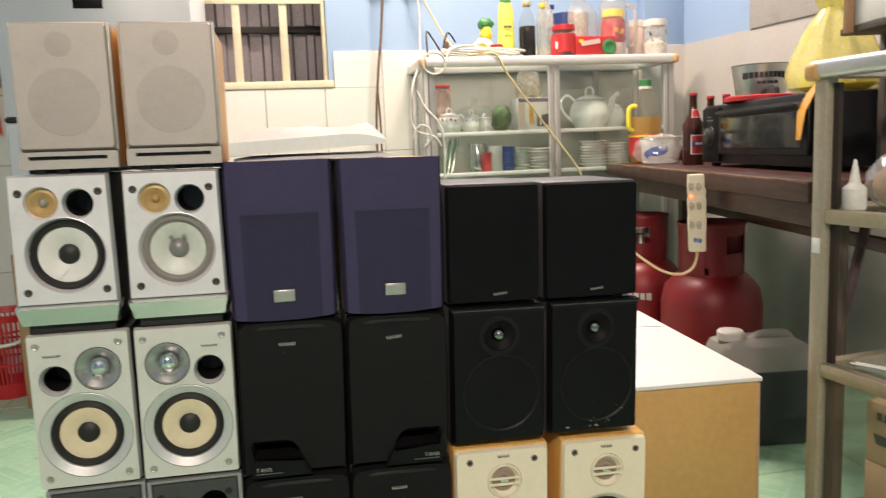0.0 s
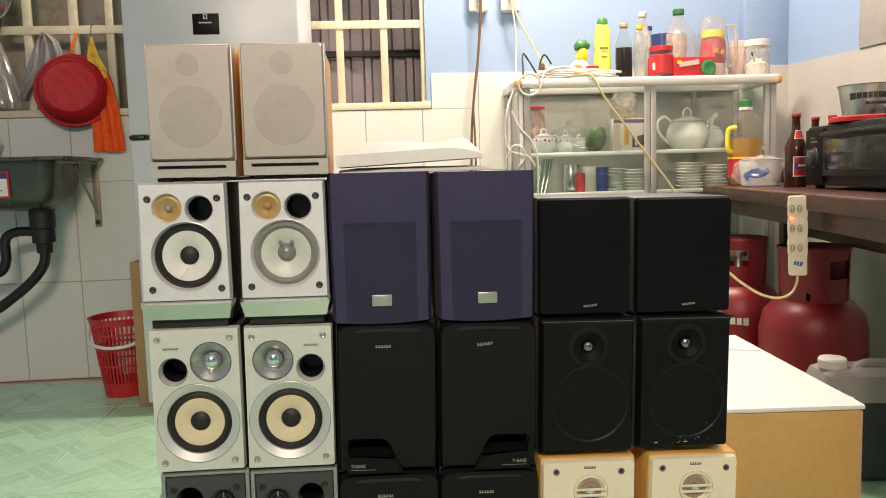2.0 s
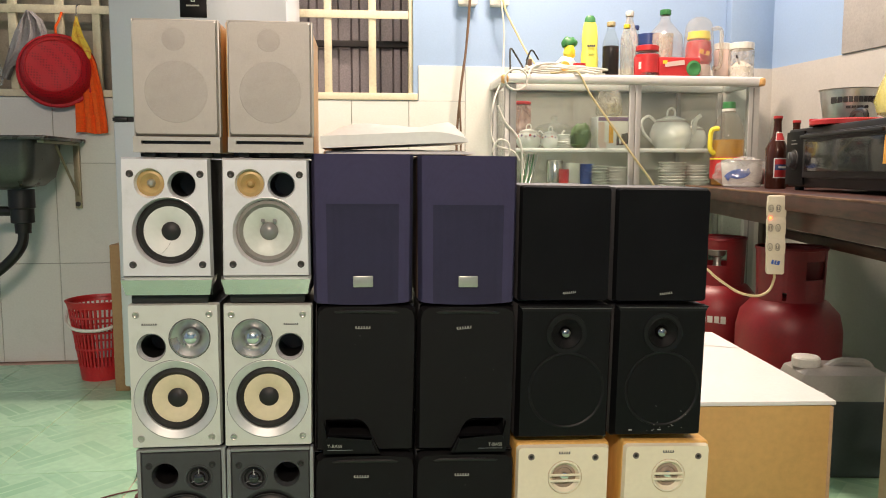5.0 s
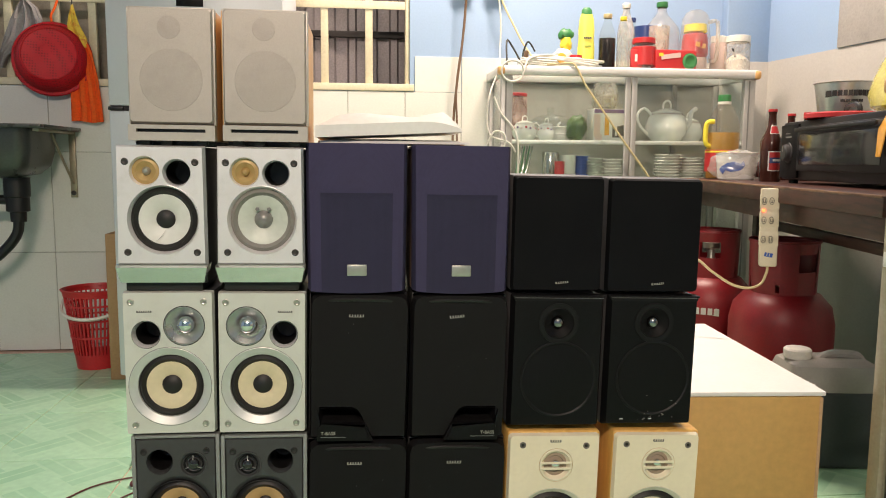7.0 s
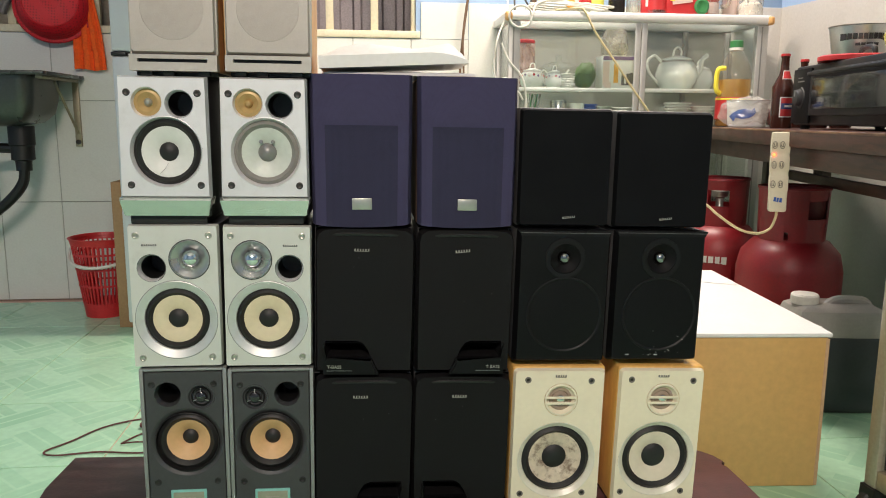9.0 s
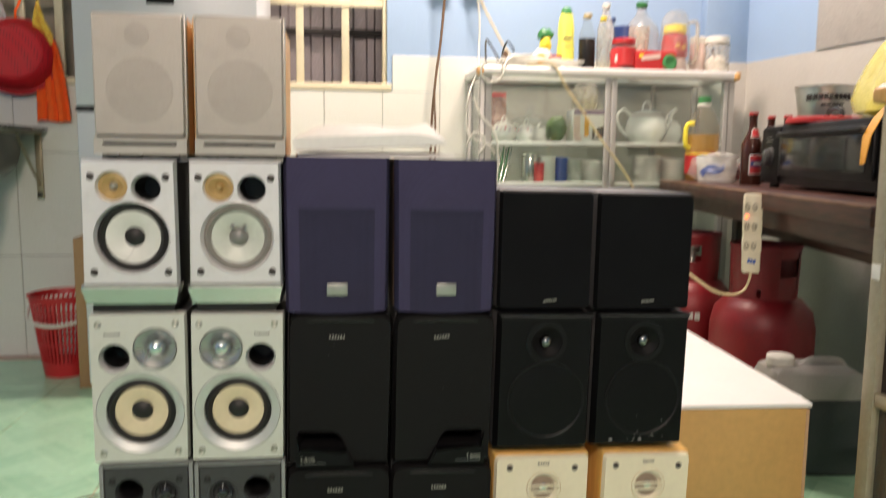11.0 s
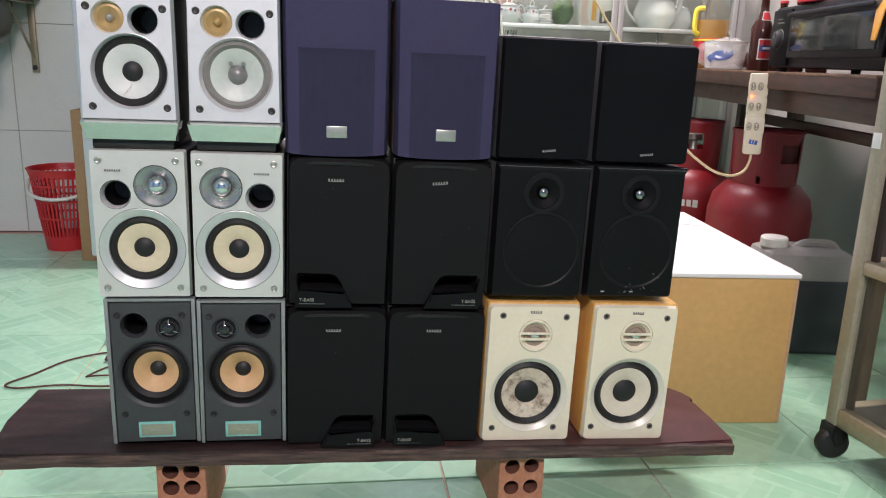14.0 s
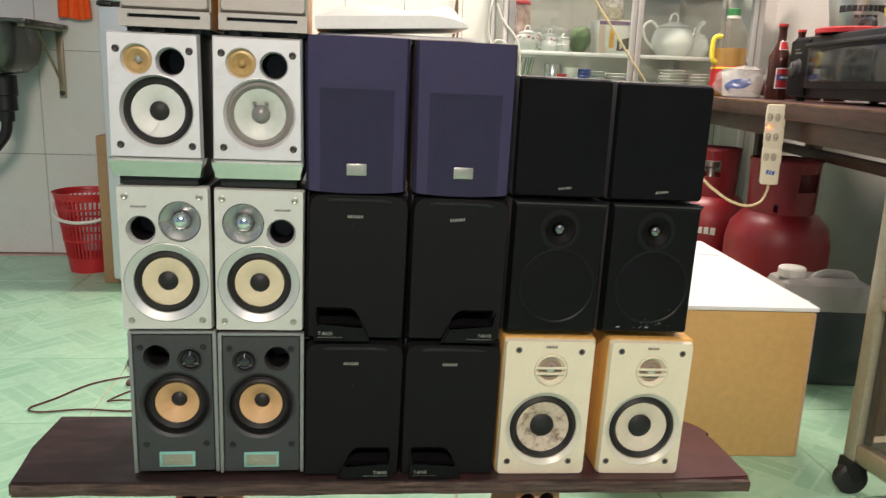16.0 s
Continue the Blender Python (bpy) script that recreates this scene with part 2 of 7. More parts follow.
M_GREYSURR = mat("grey_surround", (0.24, 0.23, 0.21), 0.5, var=0.12)
M_CREAMCONE = mat("cream_cone", (0.68, 0.6, 0.4), 0.6, var=0.07, scale=20, bump=0.1, bump_scale=400)
M_TANCONE = mat("tan_cone", (0.64, 0.4, 0.19), 0.6, var=0.08, scale=18)
M_WHITECONE = mat("white_cone", (0.66, 0.68, 0.64), 0.5, var=0.05, scale=20)
M_CLEARCONE = mat("translucent_cone", (0.56, 0.6, 0.54), 0.5, 0.05, var=0.08, scale=20)
M_STAINCONE = mat("stained_cone", (0.64, 0.55, 0.42), 0.6, var=0.15, scale=20, stain=(0.16, 0.1, 0.065), stain_amount=0.9, stain_scale=42, lo=0.47, hi=0.62)
M_IVORYCONE = mat("ivory_cone", (0.72, 0.64, 0.5), 0.45, var=0.06, scale=20)
M_IVORYRING = mat("ivory_ring", (0.74, 0.71, 0.58), 0.3, 0.0, var=0.06)
M_DOME = mat("glossy_dome", (0.02, 0.02, 0.022), 0.1, var=0.2, spec=0.8)
M_GHOST = mat("satin_black_ring", (0.006, 0.0062, 0.007), 0.5, var=0.3, spec=0.24)
M_DULLCHROME = mat("dulled_chrome", (0.3, 0.3, 0.3), 0.18, 1.0, var=0.1)
M_GREENBAG = mat("dull_green_bag", (0.1, 0.17, 0.06), 0.5, var=0.35, scale=40)
M_FADEDPRINT = mat("faded_brown_print", (0.36, 0.24, 0.22), 0.5, var=0.3, scale=60)
M_PURPLEPRINT = mat("purple_print", (0.2, 0.12, 0.25), 0.5)
M_HORNDARK = mat("dark_horn", (0.006, 0.006, 0.0065), 0.6, var=0.2, spec=0.15)
M_CABBACK = mat("dull_grey_back_panel", (0.34, 0.34, 0.305), 0.55, var=0.12, scale=4, stain=(0.28, 0.28, 0.24), stain_amount=0.4, stain_scale=6)
M_SEAL = mat("brown_rubber_seal", (0.03, 0.02, 0.016), 0.6, var=0.2)
M_GOLDTWEET = mat("amber_tweeter", (0.44, 0.3, 0.12), 0.35, 0.2, var=0.12, scale=40)
M_SONY = mat("ivory_plastic", (0.82, 0.745, 0.56), 0.4, var=0.05, scale=5, stain=(0.5, 0.45, 0.34), stain_amount=0.22, stain_scale=30)
M_GREYCAP = mat("grey_cap", (0.22, 0.22, 0.21), 0.35, 0.2, var=0.1)
M_BADGE = mat("silver_badge", (0.42, 0.43, 0.38), 0.35, 0.6, var=0.1)
M_LOGO = mat("pale_logo", (0.42, 0.41, 0.36), 0.4, 0.3)
M_LOGODARK = mat("dark_logo", (0.09, 0.09, 0.09), 0.5)
M_TEAL = mat("teal_trim", (0.28, 0.62, 0.55), 0.3, 0.3, var=0.1)
M_PLATE = mat("olive_plate", (0.36, 0.36, 0.27), 0.3, 0.4, var=0.15)
M_WHITESPOT = mat("white_scuff", (0.6, 0.6, 0.58), 0.7)
M_PLANK = wood_mat("dark_red_plank", (0.042, 0.022, 0.021), (0.012, 0.009, 0.009), 0.4, (2, 12, 12), stain=(0.085, 0.055, 0.052), var=0.35, stain_scale=20.0, lo=0.47, hi=0.66)


def bare_end(m, x0, x1, col):
    """Old red paint shows more and more from x0 to x1 along the board, in patches."""
    n, l = m.node_tree.nodes, m.node_tree.links
    b = n["Principled BSDF"]
    src = b.inputs["Base Color"].links[0].from_socket
    tc = n.new("ShaderNodeTexCoord")
    sep = n.new("ShaderNodeSeparateXYZ")
    l.new(tc.outputs["Object"], sep.inputs[0])
    nz = n.new("ShaderNodeTexNoise")
    nz.inputs["Scale"].default_value, nz.inputs["Detail"].default_value, nz.inputs["Roughness"].default_value = 16.0, 6, 0.75
    l.new(tc.outputs["Object"], nz.inputs["Vector"])
    a = n.new("ShaderNodeMapRange")
    a.inputs["From Min"].default_value, a.inputs["From Max"].default_value = x0, x1
    a.inputs["To Min"].default_value, a.inputs["To Max"].default_value = -0.25, 0.42
    l.new(sep.outputs["X"], a.inputs["Value"])
    k = n.new("ShaderNodeMath")
    k.operation = "ADD"
    l.new(a.outputs[0], k.inputs[0])
    l.new(nz.outputs["Fac"], k.inputs[1])
    f = n.new("ShaderNodeMapRange")
    f.inputs["From Min"].default_value, f.inputs["From Max"].default_value, f.inputs["To Max"].default_value = 0.52, 0.88, 0.62
    l.new(k.outputs[0], f.inputs["Value"])
    mix = n.new("ShaderNodeMix")
    mix.data_type = "RGBA"
    l.new(f.outputs[0], mix.inputs["Factor"])
    l.new(src, mix.inputs["A"])
    mix.inputs["B"].default_value = (*col, 1)
    l.new(mix.outputs["Result"], b.inputs["Base Color"])


bare_end(M_PLANK, -0.3, 0.65, (0.125, 0.036, 0.038))
M_PLANKEDGE = wood_mat("worn_plank_edge", (0.12, 0.075, 0.058), (0.03, 0.02, 0.018), 0.75, (5, 30, 60), stain=(0.24, 0.18, 0.14))
M_TABLE = wood_mat("dark_brown_table", (0.085, 0.031, 0.021), (0.035, 0.015, 0.011), 0.4, (30, 4, 30))
M_WORNEDGE = wood_mat("bare_rubbed_wood", (0.3, 0.16, 0.085), (0.1, 0.045, 0.028), 0.5, (30, 4, 30))
M_OLDWOOD = wood_mat("old_grey_wood", (0.12, 0.095, 0.075), (0.05, 0.04, 0.032), 0.7, (30, 30, 4))
M_BRICK = mat("red_hollow_brick", (0.46, 0.2, 0.11), 0.85, var=0.2, scale=25, bump=0.5, bump_scale=150, stain=(0.55, 0.36, 0.26), stain_amount=0.5, stain_scale=30)
# channel walls: brick colour cut to a third, painting the shade inside
M_BRICKSHADE = mat("brick_hole_shade", (0.16, 0.065, 0.04), 0.95, var=0.2)
M_FOAM = mat("white_foam", (0.85, 0.86, 0.85), 0.7, var=0.03, bump=0.4, bump_scale=260)
M_KRAFT = mat("tan_tape_box", (0.64, 0.4, 0.145), 0.38, var=0.1, scale=5, fine=60, bump=0.15, bump_scale=30, stain=(0.46, 0.31, 0.11), stain_amount=0.4, stain_scale=9)
M_CARD = mat("brown_cardboard", (0.36, 0.22, 0.11), 0.8, var=0.12, scale=6)
M_CARTON = mat("pale_brown_carton", (0.54, 0.35, 0.2), 0.8, var=0.12, scale=9, stain=(0.38, 0.23, 0.12), stain_amount=0.4, stain_scale=20)
M_OUTSIDE = mat("lit_beige_plaster", (0.46, 0.41, 0.33), 0.8, var=0.15, scale=5, stain=(0.16, 0.14, 0.115), stain_amount=0.8, stain_scale=5)
M_FRIDGE = mat("grey_fridge_paint", (0.56, 0.59, 0.62), 0.4, 0.1, var=0.03, scale=2)
M_RED = mat("red_plastic", (0.56, 0.026, 0.03), 0.42, var=0.15)
M_REDSIEVE = mesh_mat("red_perforated_plastic", (0.6, 0.016, 0.026), (0.16, 0.005, 0.008), 95, 0.5, 0.0, 0.3, 0.75)
M_LPG = mat("red_gas_paint", (0.21, 0.009, 0.014), 0.42, var=0.16, scale=6, bump=0.1, bump_scale=80, stain=(0.13, 0.03, 0.03), stain_amount=0.5, stain_scale=9)
M_ORANGE = mat("orange_towel", (0.95, 0.13, 0.015), 0.95, var=0.15, scale=30, bump=0.8, bump_scale=200)
M_YELLOWCLOTH = mat("yellow_spotted_cloth", (0.85, 0.6, 0.08), 0.9, var=0.1, stain=(0.6, 0.05, 0.03), stain_amount=0.9, stain_scale=45)
M_GREYCLOTH = mat("grey_rag", (0.34, 0.33, 0.34), 0.95, var=0.2, scale=15, bump=0.5, bump_scale=150)
M_STEEL = mat("sink_steel", (0.09, 0.095, 0.088), 0.28, 0.6, var=0.15, scale=5)
M_POT = mat("pot_steel", (0.55, 0.54, 0.5), 0.2, 0.95, var=0.1)
M_ALU = mat("aluminium", (0.6, 0.6, 0.58), 0.35, 0.75, var=0.08, scale=10)
M_ALUPOST = mat("grey_aluminium", (0.42, 0.42, 0.4), 0.4, 0.5, var=0.08, scale=10)
M_ALUWHITE = mat("white_aluminium", (0.74, 0.74, 0.72), 0.35, 0.2, var=0.06, scale=10)
M_ALUOLD = mat("yellowed_aluminium", (0.38, 0.33, 0.23), 0.42, 0.45, var=0.12, stain=(0.3, 0.24, 0.15), stain_amount=0.4, stain_scale=22)
M_ALUCASE = mat("dulled_aluminium", (0.42, 0.38, 0.29), 0.42, 0.3, var=0.14, stain=(0.33, 0.26, 0.16), stain_amount=0.55, stain_scale=9, lo=0.42, hi=0.66)
M_PORC = mat("white_porcelain", (0.84, 0.84, 0.8), 0.15, var=0.04)
M_BLUEPRINT = mat("blue_print", (0.03, 0.1, 0.4), 0.3)
M_REDPRINT = mat("red_print", (0.52, 0.028, 0.03), 0.45, var=0.08)
M_GREENPRINT = mat("green_print", (0.035, 0.2, 0.06), 0.45, var=0.15)
M_YELLOW = mat("yellow_plastic", (0.85, 0.72, 0.06), 0.4, var=0.06)
M_LEMON = mat("lemon_plastic", (0.82, 0.8, 0.14), 0.4, var=0.06)
M_YELLOWBAG = mat("yellow_film", (0.88, 0.79, 0.2), 0.22, var=0.2, scale=20, alpha=0.58, bump=0.5, bump_scale=60)
M_ORANGEBAG = mat("orange_film", (0.8, 0.4, 0.06), 0.3, var=0.1)
M_SOY = mat("dark_sauce", (0.012, 0.008, 0.008), 0.2)
M_OIL = mat("golden_oil", (0.85, 0.5, 0.08), 0.08, var=0.05, trans=0.55)
M_BEER = mat("brown_glass", (0.06, 0.018, 0.012), 0.12, var=0.1)
M_PETG = glass_mat("clear_bottle", (0.95, 0.97, 0.95), 0.08, 0.985, 0.06, 1.2)
M_CLEARPET = glass_mat("very_clear_bottle", (0.95, 0.95, 0.92), 0.08, 0.985, 0.012, 1.2)
M_OILPET = glass_mat("greased_clear_bottle", (0.97, 0.95, 0.9), 0.08, 0.97, 0.045, 1.45)
M_HAZY = glass_mat("hazy_plastic", (0.95, 0.93, 0.9), 0.1, 0.96, 0.13, 1.35)
M_MILKY = glass_mat("milky_bottle", (0.93, 0.9, 0.84), 0.15, 0.97, 0.26, 1.2)
M_PANE = glass_mat("cabinet_glass", (0.96, 1.0, 0.98), 0.02, 0.985, 0.015)
M_PINKFILM = glass_mat("pink_clouded_plastic", (0.9, 0.7, 0.64), 0.15, 0.9, 0.3, 1.3)
M_FILM = glass_mat("clear_film", (0.97, 0.97, 0.95), 0.15, 0.97, 0.16, 1.7)
M_CAPWHITE = mat("white_cap", (0.75, 0.74, 0.68), 0.45)
M_PINK = mat("pale_pink_plastic", (0.7, 0.55, 0.5), 0.4, var=0.06)
M_NAVY = mat("navy_plastic", (0.03, 0.06, 0.2), 0.35)
# the strip's ivory at about a third of its value
M_OUTLET = mat("dark_outlet_ring", (0.2, 0.185, 0.14), 0.5, var=0.2)
M_STRIP = mat("ivory_power_strip", (0.68, 0.62, 0.46), 0.45, var=0.06, stain=(0.4, 0.36, 0.28), stain_amount=0.3, stain_scale=60)
M_CABLEW = mat("white_cable", (0.62, 0.62, 0.56), 0.5)
M_CABLEY = mat("yellowed_cable", (0.6, 0.5, 0.28), 0.5)
M_CABLEB = mat("brown_cable", (0.16, 0.095, 0.055), 0.55)
M_WIRERED = mat("red_brown_wire", (0.1, 0.03, 0.027), 0.5)
M_JERRY = mat("milky_jerrycan", (0.38, 0.365, 0.34), 0.4, var=0.08)
M_JERRYFULL = mat("jerrycan_liquid", (0.045, 0.055, 0.06), 0.4, var=0.12)
M_KNOB = mat("dull_black_knob", (0.035, 0.035, 0.036), 0.5, var=0.1)
M_OVEN = mat("black_oven_steel", (0.008, 0.008, 0.009), 0.4, var=0.2, spec=0.3)
M_OVENGLASS = mat("oven_window", (0.02, 0.021, 0.024), 0.1, spec=0.45)
M_LED = mat("red_led", (1.0, 0.12, 0.03), 0.4, emit=6.0)
M_CONCRETE = mat("grey_panel", (0.42, 0.4, 0.37), 0.75, var=0.12, scale=7, stain=(0.3, 0.28, 0.26), stain_amount=0.5, stain_scale=11)
M_PAPERBAG = mat("white_sheet", (0.76, 0.76, 0.73), 0.6, var=0.05, bump=0.2, bump_scale=60)
M_TUBE = mat("tube_white", (0.9, 0.95, 0.92), 0.4, emit=3.0)
M_SCREW = mat("dark_screw", (0.045, 0.042, 0.04), 0.45, 0.3)
M_TWEETMESH = mesh_mat("brown_tweeter_mesh", (0.36, 0.28, 0.21), (0.16, 0.12, 0.09), 900, 0.5, 0.1, 0.3)
M_SCREWDULL = mat("dull_grey_screw", (0.17, 0.15, 0.13), 0.45, 0.4)
M_SCREWLIGHT = mat("bright_screw", (0.5, 0.48, 0.42), 0.3, 0.8)


# ---- mesh helpers ----
def obj(name, bm, material, smooth=True):
    me = bpy.data.meshes.new(name)
    bmesh.ops.recalc_face_normals(bm, faces=bm.faces[:])
    bm.to_mesh(me)
    bm.free()
    me.materials.append(material)
    if smooth:
        for p in me.polygons:
            p.use_smooth = True
        me.set_sharp_from_angle(angle=radians(35))
    return new(name, me)


def part(name, bm, material, parent, label="", smooth=True):
    ob = obj(name, bm, material, smooth)
    ob.parent = parent
    if label:
        tagged(ob, label=label)
    return ob


def thing(name, m, label, category, group=""):
    ob = new(name)
    ob.empty_display_size = 0.05
    ob.matrix_world = m
    return tagged(ob, label, category, group)


def box(x0, x1, y0, y1, z0, z1, bevel=0.0, bm=None, seg=2):
    bm = bm or bmesh.new()
    r = bmesh.ops.create_cube(bm, size=1, matrix=Matrix.Translation(((x0 + x1) / 2, (y0 + y1) / 2, (z0 + z1) / 2)) @ Matrix.Diagonal((x1 - x0, y1 - y0, z1 - z0, 1)))
    if bevel:
        es = list({e for v in r["verts"] for e in v.link_edges})
        bmesh.ops.bevel(bm, geom=es, offset=bevel, segments=seg, affect="EDGES", profile=0.5)
    return bm


def lathe(profile, m=None, segs=28, bm=None):
    """Turns (radius, height) round z."""
    bm = bm or bmesh.new()
    m = m or Matrix()
    rings = []
    for r, z in profile:
        if r < 1e-5:
            rings.append([bm.verts.new(m @ Vector((0, 0, z)))])
        else:
            rings.append([bm.verts.new(m @ Vector((r * math.cos(2 * math.pi * i / segs), r * math.sin(2 * math.pi * i / segs), z))) for i in range(segs)])
    for a, b in zip(rings, rings[1:]):
        for i in range(segs):
            j = (i + 1) % segs
            if len(a) == 1 and len(b) == 1:
                continue
            if len(a) == 1:
                bm.faces.new((a[0], b[i], b[j]))
            elif len(b) == 1:
                bm.faces.new((a[i], a[j], b[0]))
            else:
                bm.faces.new((a[i], a[j], b[j], b[i]))
    return bm


def facing(x, z, y=0.0):
    """Lathe axis: height 0 at the baffle, positive heights go into the cabinet (+y)."""
    return Matrix(((1, 0, 0, x), (0, 0, 1, y), (0, -1, 0, z), (0, 0, 0, 1)))


def tube(points, r, segs=8, bm=None, closed=False):
    """Round cord along points (smoothed)."""
    pts = [Vector(p) for p in points]
    fine = []
    n = len(pts)
    for i in range(n - 1):
        p0, p1, p2, p3 = pts[max(i - 1, 0)], pts[i], pts[i + 1], pts[min(i + 2, n - 1)]
        for k in range(6):
            t = k / 6
            fine.append(0.5 * ((2 * p1) + (p2 - p0) * t + (2 * p0 - 5 * p1 + 4 * p2 - p3) * t * t + (3 * p1 - p0 - 3 * p2 + p3) * t ** 3))
    fine.append(pts[-1])
    bm = bm or bmesh.new()
    rings, side = [], None
    for i, p in enumerate(fine):
        d = (fine[min(i + 1, len(fine) - 1)] - fine[max(i - 1, 0)]).normalized()
        if side is None:
            side = d.orthogonal().normalized()
        side = (side - d * side.dot(d)).normalized()
        up = d.cross(side)
        rings.append([bm.verts.new(p + r * (math.cos(2 * math.pi * k / segs) * side + math.sin(2 * math.pi * k / segs) * up)) for k in range(segs)])
    for a, b in zip(rings, rings[1:]):
        for k in range(segs):
            bm.faces.new((a[k], a[(k + 1) % segs], b[(k + 1) % segs], b[k]))
    bm.faces.new(rings[0][::-1])
    bm.faces.new(rings[-1])
    return bm


def prism(outline, y0, y1, bevel=0.0, bm=None):
    """An outline in (x, z) pushed from y0 to y1."""
    bm = bm or bmesh.new()
    a = [bm.verts.new((x, y0, z)) for x, z in outline]
    b = [bm.verts.new((x, y1, z)) for x, z in outline]
    fs = [bm.faces.new(a), bm.faces.new(b[::-1])]
    n = len(a)
    for i in range(n):
        fs.append(bm.faces.new((a[i], a[(i + 1) % n], b[(i + 1) % n], b[i])))
    if bevel:
        es = [e for e in fs[0].edges]
        bmesh.ops.bevel(bm, geom=es, offset=bevel, segments=2, affect="EDGES")
    return bm


def rounded(w, h, r, z0=0.0, n=5):
    """Rounded rectangle outline, centred on x, from z0 up."""
    pts = []
    for cx, cz, a0 in ((w / 2 - r, z0 + h - r, 0), (-w / 2 + r, z0 + h - r, 90), (-w / 2 + r, z0 + r, 180), (w / 2 - r, z0 + r, 270)):
        for k in range(n + 1):
            a = radians(a0 + 90 * k / n)
            pts.append((cx + r * math.cos(a), cz + r * math.sin(a)))
    return pts


def baffle(outline, holes, edge=0.0, depth=0.0, front=0.0, segs=40):
    """Flat front with round holes (x, z, r); its rim falls back by depth over edge."""
    bm = bmesh.new()
    cx = sum(p[0] for p in outline) / len(outline)
    cz = sum(p[1] for p in outline) / len(outline)
    hw, hh = max(p[0] for p in outline) - cx, max(p[1] for p in outline) - cz
    inner = [((x - cx) * (hw - edge) / hw + cx, (z - cz) * (hh - edge) / hh + cz) for x, z in outline]
    a = [bm.verts.new((x, front, z)) for x, z in inner]
    edges = [bm.edges.new((a[i], a[(i + 1) % len(a)])) for i in range(len(a))]
    for x, z, r in holes:
        c = [bm.verts.new((x + r * math.cos(2 * math.pi * i / segs), front, z + r * math.sin(2 * math.pi * i / segs))) for i in range(segs)]
        edges += [bm.edges.new((c[i], c[(i + 1) % segs])) for i in range(segs)]
    bmesh.ops.triangle_fill(bm, edges=edges, use_beauty=True, use_dissolve=False)
    if depth:
        b = [bm.verts.new((x, front + depth, z)) for x, z in outline]
        for i in range(len(a)):
            j = (i + 1) % len(a)
            bm.faces.new((a[i], a[j], b[j], b[i]))
    return bm


def words(text, size, m, material, parent, name="lettering"):
    cu = bpy.data.curves.new(name, "FONT")
    cu.body, cu.size, cu.extrude, cu.align_x = text, size, 0.0003, "CENTER"
    tmp = bpy.data.objects.new(name, cu)
    scene.collection.objects.link(tmp)
    bpy.context.view_layer.update()
    me = bpy.data.meshes.new_from_object(tmp)
    bpy.data.objects.remove(tmp)
    me.materials.clear()
    me.materials.append(material)
    ob = new(name, me)
    ob.parent, ob.matrix_basis = parent, m
    return ob


def bars(widths, height, gap, x, z, y, tilt=0.0, thick=0.0006):
    """Plain bars on a common foot, one piece, standing for a mark."""
    total = sum(widths) + gap * (len(widths) - 1)
    lo, hi, foot = -height / 2, height / 2, -height * 0.36
    path = [(-total / 2, lo), (total / 2, lo)]
    cur = total / 2
    for k, w in enumerate(reversed(widths)):
        path += [(cur, hi), (cur - w, hi)]
        cur -= w
        if k < len(widths) - 1 and gap > 0:
            path += [(cur, foot), (cur - gap, foot)]
            cur -= gap
    bm = prism(path, -thick, thick)
    bmesh.ops.transform(bm, matrix=Matrix.Translation((x, y, z)) @ Matrix.Rotation(radians(tilt), 4, "Y"), verts=bm.verts)
    return bm


# ---- the room ----
BACK, CEIL = 2.34, 3.0
LEFT, FRONT = -2.7, -3.0
TILE_W, TILE_H, TILE_TOP = 0.26, 0.445, 1.335
LWIN = (-1.80, -1.17, 1.205, 2.05)
CWIN = (-0.62, 0.14, 1.205, 2.05)


def wall_with_openings(name, x0, x1, z0, z1, openings, thick, material):
    """Wall in the xz plane, front face at y = 0, going back to thick, with through openings."""
    bm = bmesh.new()
    xs = sorted({x0, x1, *[o[0] for o in openings], *[o[1] for o in openings]})
    zs = sorted({z0, z1, *[o[2] for o in openings], *[o[3] for o in openings]})
    for xa, xb in zip(xs, xs[1:]):
        for za, zb in zip(zs, zs[1:]):
            cx, cz = (xa + xb) / 2, (za + zb) / 2
            if not any(o[0] < cx < o[1] and o[2] < cz < o[3] for o in openings):
                box(xa, xb, 0, thick, za, zb, 0, bm)
    bmesh.ops.remove_doubles(bm, verts=bm.verts, dist=1e-5)
    return obj(name, bm, material, smooth=False)


def structure(ob, label):
    return tagged(ob, label, kind="structure")


wall_n = wall_with_openings("wall_north", LEFT, 2.4, 0, CEIL, [LWIN, CWIN], 0.14, M_BLUE)
wall_n.location = (0, BACK, 0)
structure(wall_n, "pale blue painted kitchen wall above white tiles")

# right wall, turned a little outwards towards the front
RW_TURN = 7.0
RW_X, RW_Y = 1.82, BACK
right_m = pose(RW_X, RW_Y, 0, 0, 0, -90 + RW_TURN)
bm = box(0, 5.8, 0, 0.14, TILE_TOP, CEIL)
wall_e = obj("wall_east", bm, M_BLUE, False)
wall_e.matrix_world = right_m
structure(wall_e, "blue painted upper part of the side wall")
bm = box(0, 5.8, -0.004, 0.14, 0, TILE_TOP)
wall_el = obj("wall_east_lower", bm, M_WHITE, False)
wall_el.matrix_world = right_m
structure(wall_el, "white washed lower part of the side wall")
bm = box(0.52, 2.4, -0.012, -0.0045, 1.336, 2.3, 0.003)
panel = obj("wall_panel", bm, M_CONCRETE)
panel.matrix_world = right_m
structure(panel, "mottled grey panel on the side wall")
